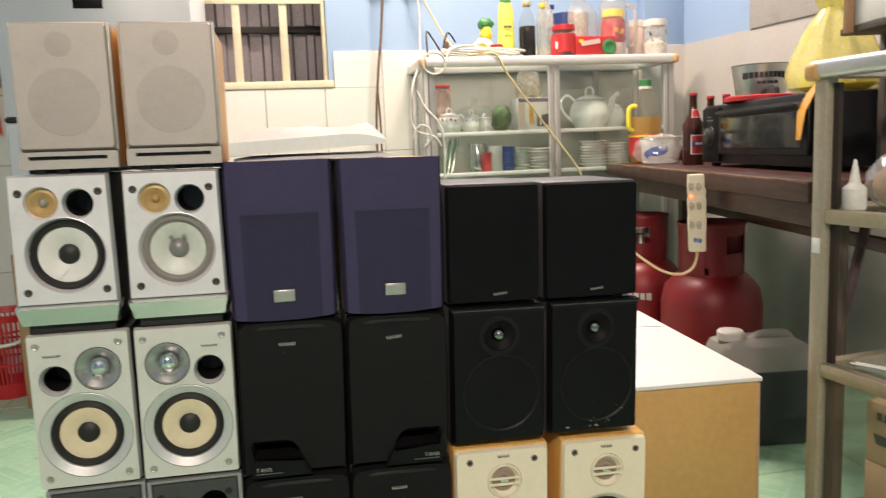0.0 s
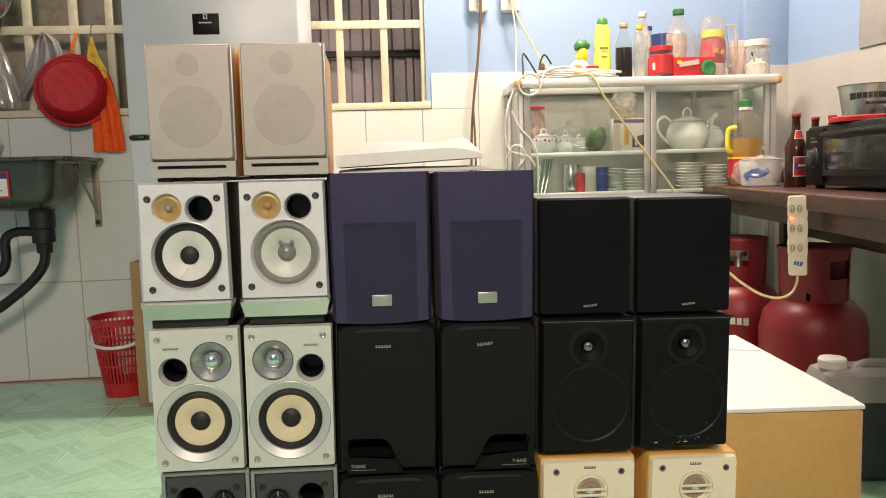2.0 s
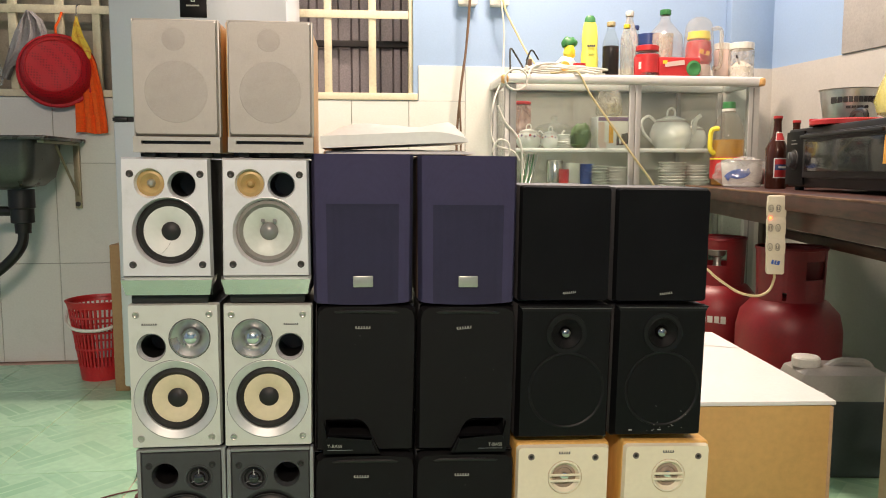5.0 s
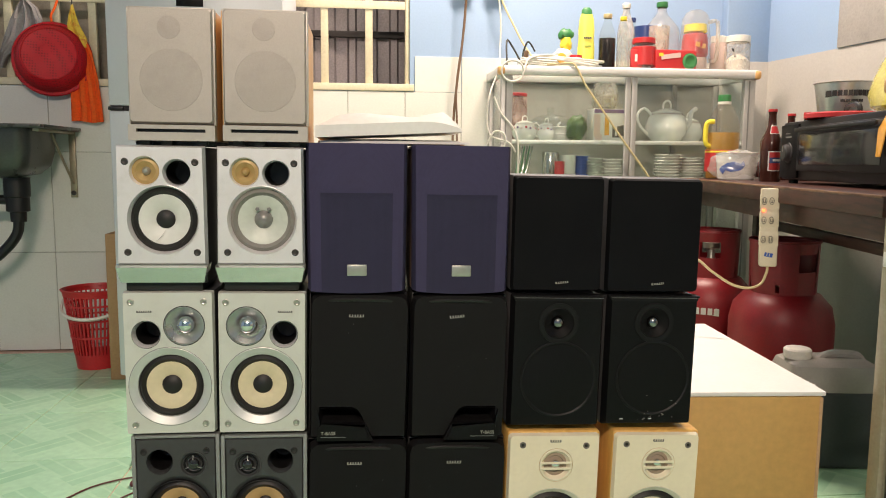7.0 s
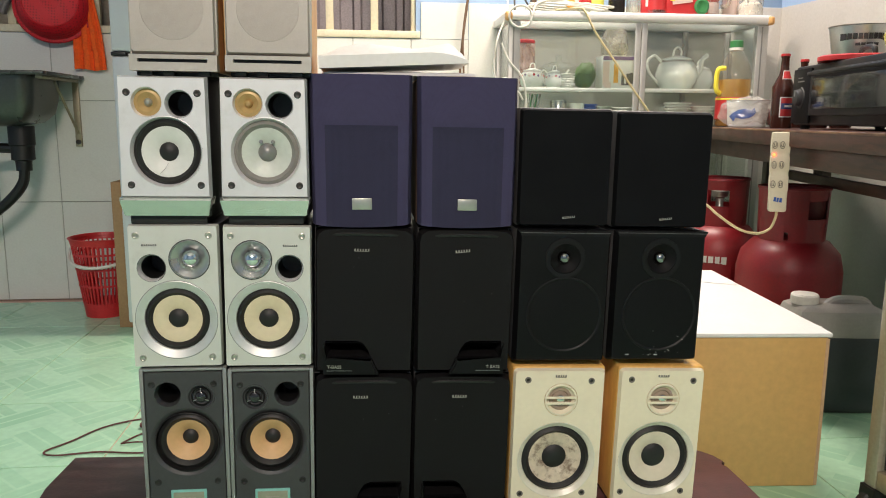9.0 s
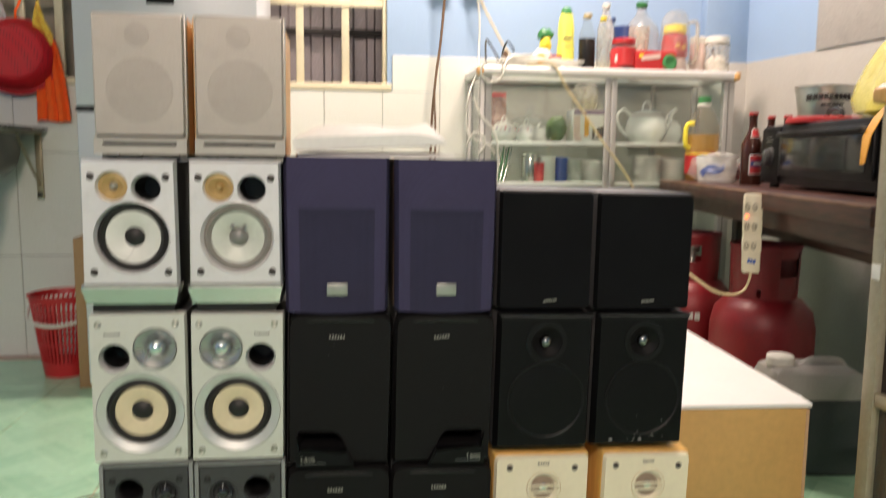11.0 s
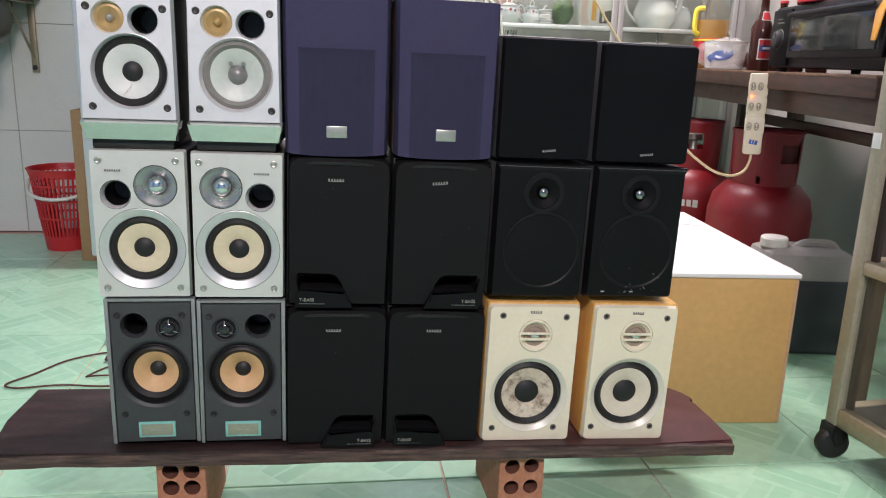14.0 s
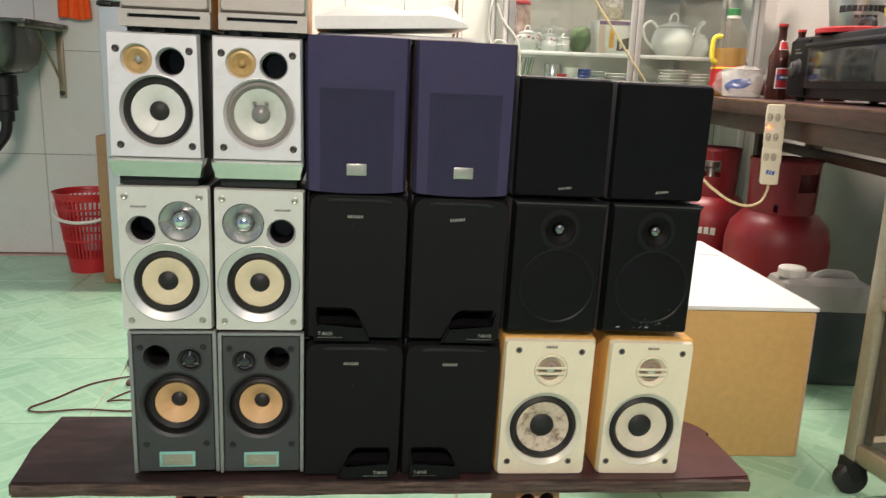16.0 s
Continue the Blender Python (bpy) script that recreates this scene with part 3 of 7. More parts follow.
# pillar in the corner
bm = box(1.62, 1.83, BACK - 0.06, BACK, TILE_TOP + 0.0, CEIL, 0.004)
structure(obj("corner_pillar", bm, M_BLUE), "blue painted corner pillar")
bm = box(1.60, 1.835, BACK - 0.07, BACK - 0.003, 0, TILE_TOP, 0.004)
structure(obj("corner_pillar_lower", bm, M_WHITE), "white lower part of the corner pillar")

bm = box(LEFT - 0.14, LEFT, FRONT, BACK + 0.14, 0, CEIL)
structure(obj("wall_west", bm, M_BLUE, False), "pale blue painted side wall")
bm = box(LEFT - 0.14, 3.2, FRONT - 0.14, FRONT, 0, CEIL)
structure(obj("wall_south", bm, M_BLUE, False), "pale blue painted wall")
bm = box(LEFT - 0.14, 3.3, FRONT - 0.14, BACK + 0.14, CEIL, CEIL + 0.1)
structure(obj("ceiling", bm, M_CEIL, False), "plain white ceiling")
bm = box(LEFT - 0.14, 3.3, FRONT - 0.14, BACK + 1.5, -0.12, -0.004)
floor = structure(obj("floor", bm, M_GROUT, False), "pale green glazed floor tiles with pinkish joints")

# corrugated metal behind the windows
bm = bmesh.new()
cols = []
k = 0
x = -2.4
while x < 1.2:
    prof = ((0, 0.0), (0.045, 0.0), (0.055, 0.018), (0.085, 0.018), (0.095, 0.0))
    for dx, dy in prof:
        cols.append((x + dx, BACK + 0.42 - dy))
    x += 0.105
va = [bm.verts.new((a, b, 0.6)) for a, b in cols]
vb = [bm.verts.new((a, b, 2.6)) for a, b in cols]
for i in range(len(cols) - 1):
    bm.faces.new((va[i], va[i + 1], vb[i + 1], vb[i]))
structure(obj("backdrop_wall", box(-2.42, -0.95, BACK + 0.22, BACK + 0.26, 0.9, 2.6), M_OUTSIDE, False), "beige outside wall seen through the window")
corr = obj("backdrop_metal_sheet", bm, M_CORR, False)
structure(corr, "dark corrugated metal sheet behind the window")
bm = box(-2.4, 1.2, BACK + 0.36, BACK + 0.395, 1.47, 1.5, 0.003)
structure(obj("backdrop_rail", bm, M_DARKRAIL), "dark steel rail outside the window")


def window(name, o, bars_x, mullion_z, label):
    """Cream frame, sill, a cross bar and upright bars in an opening."""
    x0, x1, z0, z1 = o
    w = thing(name, pose(0, BACK, 0), label, "window")
    w["kind"] = "structure"
    f = bmesh.new()
    box(x0, x0 + 0.035, 0.01, 0.07, z0, z1, 0.004, f)
    box(x1 - 0.02, x1, 0.01, 0.07, z0, z1, 0.004, f)
    box(x0 + 0.035, x1 - 0.02, 0.012, 0.068, z1 - 0.035, z1, 0.004, f)
    part("window_frame", f, M_CREAM, w)
    part("window_sill", box(x0 - 0.02, x1 + 0.02, -0.012, 0.1, z0 - 0.028, z0 + 0.004, 0.004), M_CREAM, w)
    for bx in bars_x:
        part("upright_bar", box(bx - 0.017, bx + 0.017, 0.02, 0.045, z0 + 0.004, z1 - 0.035, 0.003), M_CREAM, w)
    part("cross_bar", box(x0 + 0.035, x1 - 0.02, 0.014, 0.019, mullion_z - 0.018, mullion_z + 0.018, 0.002), M_CREAM, w)
    return w


window("window_1", LWIN, (-1.60, -1.405, -1.25), 1.555, "cream painted kitchen window with iron bars and hanging things")
window("window_2", CWIN, (-0.44, -0.245, -0.045), 1.56, "cream painted window with bars before a metal sheet")


# ---- the loudspeakers ----
def driver(parent, x, z, hole, surround, cone, cap, depth, m_ring, m_surround, m_cone, m_cap, name="woofer", cap_out=0.006, recess=0.006):
    """Woofer: a ring in the baffle, rolled surround, cone and dust cap."""
    f = facing(x, z)
    ring = part(name, lathe([(hole, -0.0004), (hole - 0.001, -0.0008), (surround + 0.001, recess), (surround, recess + 0.003), (surround, recess + 0.01)], f, 40), m_ring, parent)
    mid = (surround + cone) / 2
    part("surround", lathe([(surround + 0.0005, recess + 0.003), (surround - 0.002, recess + 0.0005), (mid, recess - 0.003), (cone + 0.0015, recess + 0.002), (cone, recess + 0.004)], f, 40), m_surround, ring)
    part("cone", lathe([(cone + 0.0005, recess + 0.0035), (cone * 0.8, recess + depth * 0.35), (cap * 0.95, recess + depth)], f, 40), m_cone, ring)
    part("dust_cap", lathe([(cap, recess + depth - 0.001), (cap * 0.8, recess + depth - cap_out * 0.6), (cap * 0.4, recess + depth - cap_out), (0, recess + depth - cap_out * 1.1)], f, 28), m_cap, ring)
    return ring


def port(parent, x, z, r, m_lip, length=0.07):
    f = facing(x, z)
    p = part("bass_port", lathe([(r, -0.0003), (r * 0.93, 0.004), (r * 0.88, 0.012), (r * 0.86, length)], f, 32), m_lip, parent)
    part("duct", lathe([(r * 0.875, 0.0125), (r * 0.85, 0.014), (r * 0.84, length - 0.002), (0, length - 0.001)], f, 32), M_BLACK, p)
    return p


def screws(parent, spots, r, material):
    for x, z in spots:
        f = facing(x, z)
        s = part("screw", lathe([(r, 0.0005), (r, -0.0008), (r * 0.75, -0.0012), (r * 0.6, -0.0006), (r * 0.25, -0.0003), (0, -0.0003)], f, 14), material, parent)


def cabinet_body(parent, w, h, d, material, y0=0.003, bevel=0.002, name="cabinet"):
    """Open-fronted box behind the baffle."""
    bm = box(-w / 2, w / 2, y0, y0 + d, 0, h, bevel)
    bmesh.ops.delete(bm, geom=[f for f in bm.faces if f.calc_center_median().y < y0 + 1e-4 and f.calc_area() > w * h * 0.5], context="FACES")
    return part(name, bm, material, parent)


def bevel_speaker(m, clear, label):
    """Silver speaker with sloping sides and a polished lip at the bottom."""
    s = thing("bookshelf_speaker", m, label, "speaker", "stack of loudspeakers")
    w, h = 0.135, 0.212
    cabinet_body(s, 0.132, h - 0.002, 0.19, M_SIDEBLACK, 0.011)
    # black block added under the cabinet to make the gap read as shaded
    part("gap_shade_block", box(-0.058, 0.058, 0.012, 0.19, -0.0125, 0.004, 0.002), M_RUBBER, s, "black block added to darken the gap below")
    face = [(-w / 2 + 0.002, h), (w / 2 - 0.002, h), (w / 2, 0.029), (-w / 2, 0.029)]
    holes = [(-0.023, 0.173, 0.0225), (0.0245, 0.171, 0.021), (0.003, 0.099, 0.054)]
    part("baffle", baffle(face, holes, 0.003, 0.012), M_SILVER, s)
    lip = bmesh.new()
    prof = [(0.0, 0.030), (-0.006, 0.026), (0.001, 0.002), (0.012, 0.0), (0.03, 0.0), (0.03, 0.030)]
    half = [w / 2 + 0.001 - 0.006 * min(1.0, (0.030 - z) / 0.028) for y, z in prof]
    a = [lip.verts.new((-k, y, z)) for k, (y, z) in zip(half, prof)]
    b = [lip.verts.new((k, y, z)) for k, (y, z) in zip(half, prof)]
    lip.faces.new(a), lip.faces.new(b[::-1])
    for i in range(len(a)):
        lip.faces.new((a[i], a[(i + 1) % len(a)], b[(i + 1) % len(a)], b[i]))
    part("lip", lip, M_LIP, s, "polished silver bottom lip")
    f = facing(-0.023, 0.173)
    t = part("tweeter", lathe([(0.0225, 0), (0.0215, 0.003), (0.02, 0.009)], f, 32), M_SILVER, s)
    part("cone", lathe([(0.0202, 0.008), (0.015, 0.007), (0.008, 0.012), (0.006, 0.013)], f, 32), M_GOLDTWEET, t)
    part("dome", lathe([(0.0066, 0.0125), (0.0055, 0.009), (0.003, 0.0065), (0, 0.006)], f, 20), M_BADGE if not clear else M_GOLDTWEET, t)
    port(s, 0.0245, 0.171, 0.021, M_SILVER)
    if clear:
        d = driver(s, 0.003, 0.099, 0.054, 0.049, 0.038, 0.0142, 0.014, M_SILVER, M_GREYSURR, M_CLEARCONE, M_GREYCAP, cap_out=0.009)
        for dx in (-0.009, 0.009):
            part("terminal", lathe([(0.003, 0.016), (0.003, 0.013), (0, 0.0125)], facing(0.003 + dx, 0.099 + 0.0165), 12), M_GREYCAP, d)
    else:
        d = driver(s, 0.003, 0.099, 0.054, 0.0495, 0.0385, 0.0145, 0.013, M_SILVER, M_RUBBER, M_WHITECONE, M_RUBBER)
        part("crack", tube([(0.003, 0.0125, 0.082), (-0.002, 0.009, 0.073), (-0.009, 0.0065, 0.066)], 0.00025, 5), M_GREYCAP, d, "fine crack in the cone")
    screws(s, [(-0.051, 0.187), (0.052, 0.187), (-0.05, 0.049), (0.053, 0.049)], 0.0055, M_SCREW)
    return s


def silver_speaker(m, flip, label):
    """Flat silver speaker: horn tweeter, port, cream woofer."""
    s = thing("bookshelf_speaker", m, label, "speaker", "stack of loudspeakers")
    w, h = 0.138, 0.229
    cabinet_body(s, w - 0.001, h - 0.001, 0.2, M_SIDEBLACK, 0.012)
    holes = [(flip * -0.034, 0.161, 0.0222), (flip * 0.024, 0.1745, 0.031), (flip * 0.0005, 0.0775, 0.0632)]
    part("baffle", baffle(rounded(w, h, 0.003), holes, 0.002, 0.012), M_SILVER2, s)
    port(s, holes[0][0], holes[0][1], 0.0215, M_SILVER)
    f = facing(holes[1][0], holes[1][1])
    t = part("tweeter", lathe([(0.031, 0.0), (0.0302, -0.0012), (0.0293, -0.0012), (0.0288, 0.0015), (0.0225, 0.006), (0.0145, 0.013), (0.0125, 0.016)], f, 36), M_HORN, s)
    part("rim_gap", lathe([(0.0318, -0.0002), (0.0316, -0.0007), (0.0306, -0.0007), (0.0304, 0.0002)], f, 40), M_SCREW, t)
    part("dome", lathe([(0.0138, 0.0125), (0.0128, 0.006), (0.0095, 0.0015), (0.005, -0.001), (0, -0.0018)], f, 28), M_CHROME, t, "chrome tweeter dome")
    wf = driver(s, holes[2][0], holes[2][1], 0.0632, 0.0495, 0.038, 0.0155, 0.009, M_SILVERRING, M_RUBBER, M_CREAMCONE, M_RUBBER, recess=0.004)
    part("rim_gap", lathe([(0.0638, -0.0001), (0.0636, -0.0006), (0.0629, -0.0006), (0.0627, 0.0004)], facing(holes[2][0], holes[2][1]), 48), M_GREYCAP, wf)
    screws(s, [(-0.0555, 0.2125), (0.0545, 0.2125), (-0.054, 0.016), (0.0535, 0.016)], 0.0055, M_SCREWLIGHT)
    part("brand_mark", bars((0.002, 0.0014, 0.0014, 0.0014, 0.0014, 0.0014, 0.002), 0.0028, 0.0019, flip * -0.036, 0.1975, -0.0004), M_LOGODARK, s)
    return s


def charcoal_speaker(m, flip, label):
    s = thing("bookshelf_speaker", m, label, "speaker", "stack of loudspeakers")
    w, h = 0.136, 0.2445
    cabinet_body(s, w - 0.001, h - 0.001, 0.2, M_SIDEBLACK, 0.014)
    holes = [(flip * -0.0255, 0.201, 0.0208), (flip * 0.0265, 0.196, 0.0222), (flip * 0.002, 0.1195, 0.058)]
    frame_bm = bmesh.new()
    for x0, x1, z0, z1 in ((-w / 2, -w / 2 + 0.006, 0, h), (w / 2 - 0.006, w / 2, 0, h), (-w / 2 + 0.006, w / 2 - 0.006, h - 0.004, h)):
        box(x0, x1, -0.001, 0.014, z0, z1, 0.001, frame_bm)
    part("edge_trim", frame_bm, M_GREYEDGE, s, "pale grey edge trim")
    part("baffle", baffle(rounded(w - 0.0122, h - 0.006, 0.002, 0.001), holes, 0.002, 0.004), M_GUN, s)
    port(s, holes[0][0], holes[0][1], 0.0205, M_GUN)
    f = facing(holes[1][0], holes[1][1])
    t = part("tweeter", lathe([(0.0222, 0), (0.0217, -0.0012), (0.0195, -0.001), (0.018, 0.003), (0.011, 0.006), (0.009, 0.003)], f, 32), M_GUN, s)
    part("dome", lathe([(0.009, 0.0035), (0.0075, -0.001), (0.004, -0.003), (0, -0.0035)], f, 24), M_DOME, t)
    driver(s, holes[2][0], holes[2][1], 0.0505, 0.0485, 0.0345, 0.0128, 0.02, M_RUBBER, M_RUBBER, M_TANCONE, M_RUBBER, recess=0.005)
    # dished seat round the woofer
    part("woofer_seat", lathe([(0.0582, -0.0002), (0.0565, 0.0004), (0.0502, 0.0055), (0.0495, 0.009)], facing(holes[2][0], holes[2][1]), 44), M_GUN, s)
    part("tweeter_ring", lathe([(0.0158, 0.0036), (0.0155, 0.0004), (0.0138, 0.0006), (0.0135, 0.0048)], f, 32), M_GHOST, t)
    for k in range(3):
        a = radians(90 + 120 * k)
        part("guard_rib", tube([(holes[1][0] + 0.0145 * math.cos(a), 0.0012, holes[1][1] + 0.0145 * math.sin(a)), (holes[1][0] + 0.008 * math.cos(a), -0.002, holes[1][1] + 0.008 * math.sin(a))], 0.0009, 5), M_GREYEDGE, t)
    pl = part("name_plate", box(flip * 0.001 - 0.0285, flip * 0.001 + 0.0285, -0.0025, 0.001, 0.0105, 0.0375, 0.0012), M_TEAL, s, "teal rimmed name plate")
    part("plate_insert", box(flip * 0.001 - 0.0245, flip * 0.001 + 0.0245, -0.0034, -0.0024, 0.0143, 0.0338, 0.0004), M_PLATE, pl)
    part("mark", bars((0.003,) * 6, 0.002, 0.0008, flip * 0.001, 0.024, -0.0036), M_LOGO, pl)
    screws(s, [(-0.0495, 0.218), (0.0475, 0.218), (-0.047, 0.051), (0.048, 0.051)], 0.0055, M_RUBBER)
    return s


def cloth_speaker(m, side, tilt, label, worn=False, wide=0.0, w=0.159):
    """Black cloth speaker with a bass scoop at the bottom; side -1: scoop at the left."""
    s = thing("cloth_front_speaker", m, label, "speaker", "stack of loudspeakers")
    h = 0.24
    cab = cabinet_body(s, w - 0.002, h - 0.002, 0.2, M_SIDEBLACK, 0.02)
    cab.location.x = wide
    # softly domed grille with a notch for the scoop
    outline = [(-w / 2 + 0.001, 0.0), (-w / 2, 0.1), (-w / 2, h - 0.02), (-w / 2 + 0.003, h - 0.008), (-w / 2 + 0.012, h - 0.002), (-w / 4, h), (0, h + 0.0005),
               (w / 4, h), (w / 2 - 0.012, h - 0.002), (w / 2 - 0.003, h - 0.008), (w / 2, h - 0.02), (w / 2, 0.1), (w / 2 - 0.001, 0.0), (0.024, 0.0), (0.012, 0.018), (0.006, 0.036), (-0.002, 0.047), (-0.012, 0.051), (-0.066, 0.051), (-0.0665, 0.0)]
    outline = [(x * -side, z) for x, z in outline]
    g = baffle(outline, [], 0.004, 0.02, -0.004)
    part("grille", g, M_AIWACLOTH, s, "charcoal cloth grille" + (", worn mark" if worn else ""))
    part("brow", tube([(-w / 2 + 0.006, 0.004, h - 0.016), (-w / 4, -0.0035, h - 0.012), (0, -0.0048, h - 0.011), (w / 4, -0.0035, h - 0.012), (w / 2 - 0.006, 0.004, h - 0.016)], 0.0028, 6), M_BLACK, s)
    # scoop: dark opening with sloped floor, and a glossy lower panel
    sc = bmesh.new()
    o = [(x * -side, z) for x, z in ((-0.064, 0.05), (-0.010, 0.05), (-0.002, 0.046), (0.005, 0.036), (0.0105, 0.026), (-0.06, 0.026))]
    a = [sc.verts.new((x, -0.002, z)) for x, z in o]
    b = [sc.verts.new((x * 0.9, 0.06, z * 0.8 + 0.012)) for x, z in o]
    for i in range(len(o)):
        j = (i + 1) % len(o)
        sc.faces.new((a[i], a[j], b[j], b[i]))
    sc.faces.new(b)
    part("bass_scoop", sc, M_BLACK, s)
    pn = [(x * -side, z) for x, z in ((-0.066, 0.0), (0.0235, 0.0), (0.0115, 0.0262), (-0.0605, 0.0262), (-0.0655, 0.05))]
    p = part("lower_panel", prism(pn, -0.017, 0.02, 0.003), M_BLACKGLOSS, s)
    tx = side * 0.048
    words("T-BASS", 0.0075, Matrix.Translation((tx, -0.0176, 0.0115)) @ Matrix.Rotation(radians(90), 4, "X"), M_LOGO, p)
    part("underline", box(min(side * 0.02, side * 0.06), max(side * 0.02, side * 0.06), -0.0174, -0.0168, 0.0072, 0.0078), M_LOGODARK if worn else M_GREYEDGE, p)
    rng = random.Random(int(abs(m.translation.x) * 1000) + int(m.translation.z * 100))
    for k in range(2):
        x, z = rng.uniform(-0.05, 0.05), rng.uniform(0.09, 0.2)
        part("scratch", box(x, x + rng.uniform(0.0006, 0.0012), -0.0042, -0.0039, z, z + rng.uniform(0.001, 0.003)), M_GREYVINYL, s)
    mk = bars((0.0022, 0.002, 0.0018, 0.0018, 0.0022, 0.002), 0.0042, 0.0023, -0.006, h - 0.037, -0.0048, tilt)
    part("brand_mark", mk, M_LOGO, s, "pale metal brand mark" + (", crooked" if abs(tilt) > 2 else ""))
    return s


def blue_speaker(m, label, w=0.16, wide=0.0):
    s = thing("cloth_front_speaker", m, label, "speaker", "stack of loudspeakers")
    h = 0.232
    # brown of the sides is darkened to carry the shade between the cabinets
    cab = cabinet_body(s, w - 0.003, h - 0.004, 0.2, M_SHADEVENEER, 0.03)
    cab.location.x = wide
    part("top_veneer", box(-w / 2 + 0.002, w / 2 - 0.002, 0.031, 0.23, h - 0.0045, h - 0.0008, 0.0008), M_BEECH, s, "beech veneer top")
    # cloth grille, bowed across, with a flat recessed field
    g = bmesh.new()
    nx, nz = 28, 36
    grid, inner_quads = [], []
    for j in range(nz + 1):
        row = []
        for i in range(nx + 1):
            u, v = i / nx * 2 - 1, j / nz
            x = u * (w / 2 - 0.0025 * (1 - v))
            bow = 0.010 * (1 - u * u)
            z = v * h - 0.004 * (1 - abs(u) ** 3) * (1 if v < 0.03 else 0)
            inner = max(0.0, min(1.0, (0.74 - abs(u)) / 0.07))
            top = max(0.0, (v - 0.64) / 0.36)
            y = -bow + 0.007 * top ** 1.3 + 0.0026 * inner * max(0.0, min(1.0, (0.685 - v) / 0.05))
            e = max(0.0, (abs(u) - 0.93) / 0.07)
            y += 0.012 * e * e
            row.append(g.verts.new((x, y, z)))
        grid.append(row)
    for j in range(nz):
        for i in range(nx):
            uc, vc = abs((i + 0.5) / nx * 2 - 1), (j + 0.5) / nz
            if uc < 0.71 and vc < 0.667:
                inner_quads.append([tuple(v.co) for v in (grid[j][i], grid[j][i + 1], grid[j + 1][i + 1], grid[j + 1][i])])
            else:
                g.faces.new((grid[j][i], grid[j][i + 1], grid[j + 1][i + 1], grid[j + 1][i]))
    rim = [grid[0][i] for i in range(nx + 1)] + [grid[j][nx] for j in range(1, nz + 1)] + [grid[nz][i] for i in range(nx - 1, -1, -1)] + [grid[j][0] for j in range(nz - 1, 0, -1)]
    back = [g.verts.new((v.co.x, 0.031, v.co.z)) for v in rim]
    for i in range(len(rim)):
        j = (i + 1) % len(rim)
        g.faces.new((rim[i], rim[j], back[j], back[i]))
    gr = part("grille", g, M_BLUECLOTH, s, "indigo cloth grille")
    # lower field: shade of the hollow behind is put into the cloth colour
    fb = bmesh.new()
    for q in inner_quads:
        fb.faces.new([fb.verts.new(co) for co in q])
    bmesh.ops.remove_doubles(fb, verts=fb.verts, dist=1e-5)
    part("shade_field", fb, M_BLUEFIELD, gr, "indigo cloth darkened in colour for the hollow behind")
    part("badge", box(-0.0155, 0.0155, -0.0095, -0.0055, 0.024, 0.042, 0.0012), M_BADGE, s, "small silver badge")
    return s


def black_cloth_speaker(m, w, label):
    s = thing("cloth_front_speaker", m, label, "speaker", "stack of loudspeakers")
    h = 0.19
    cabinet_body(s, w - 0.002, h, 0.19, M_GREYVINYL, 0.014, 0.003)
    g = baffle(rounded(w - 0.001, h - 0.002, 0.005, 0.001), [], 0.003, 0.012, 0.001)
    part("grille", g, M_BLACKCLOTH, s, "black cloth grille")
    part("brand_mark", bars((0.0022, 0.0014, 0.0014, 0.0014, 0.0014, 0.0014, 0.0014), 0.0032, 0.0017, 0.008, 0.016, 0.0006, -6), M_LOGO, s)
    return s


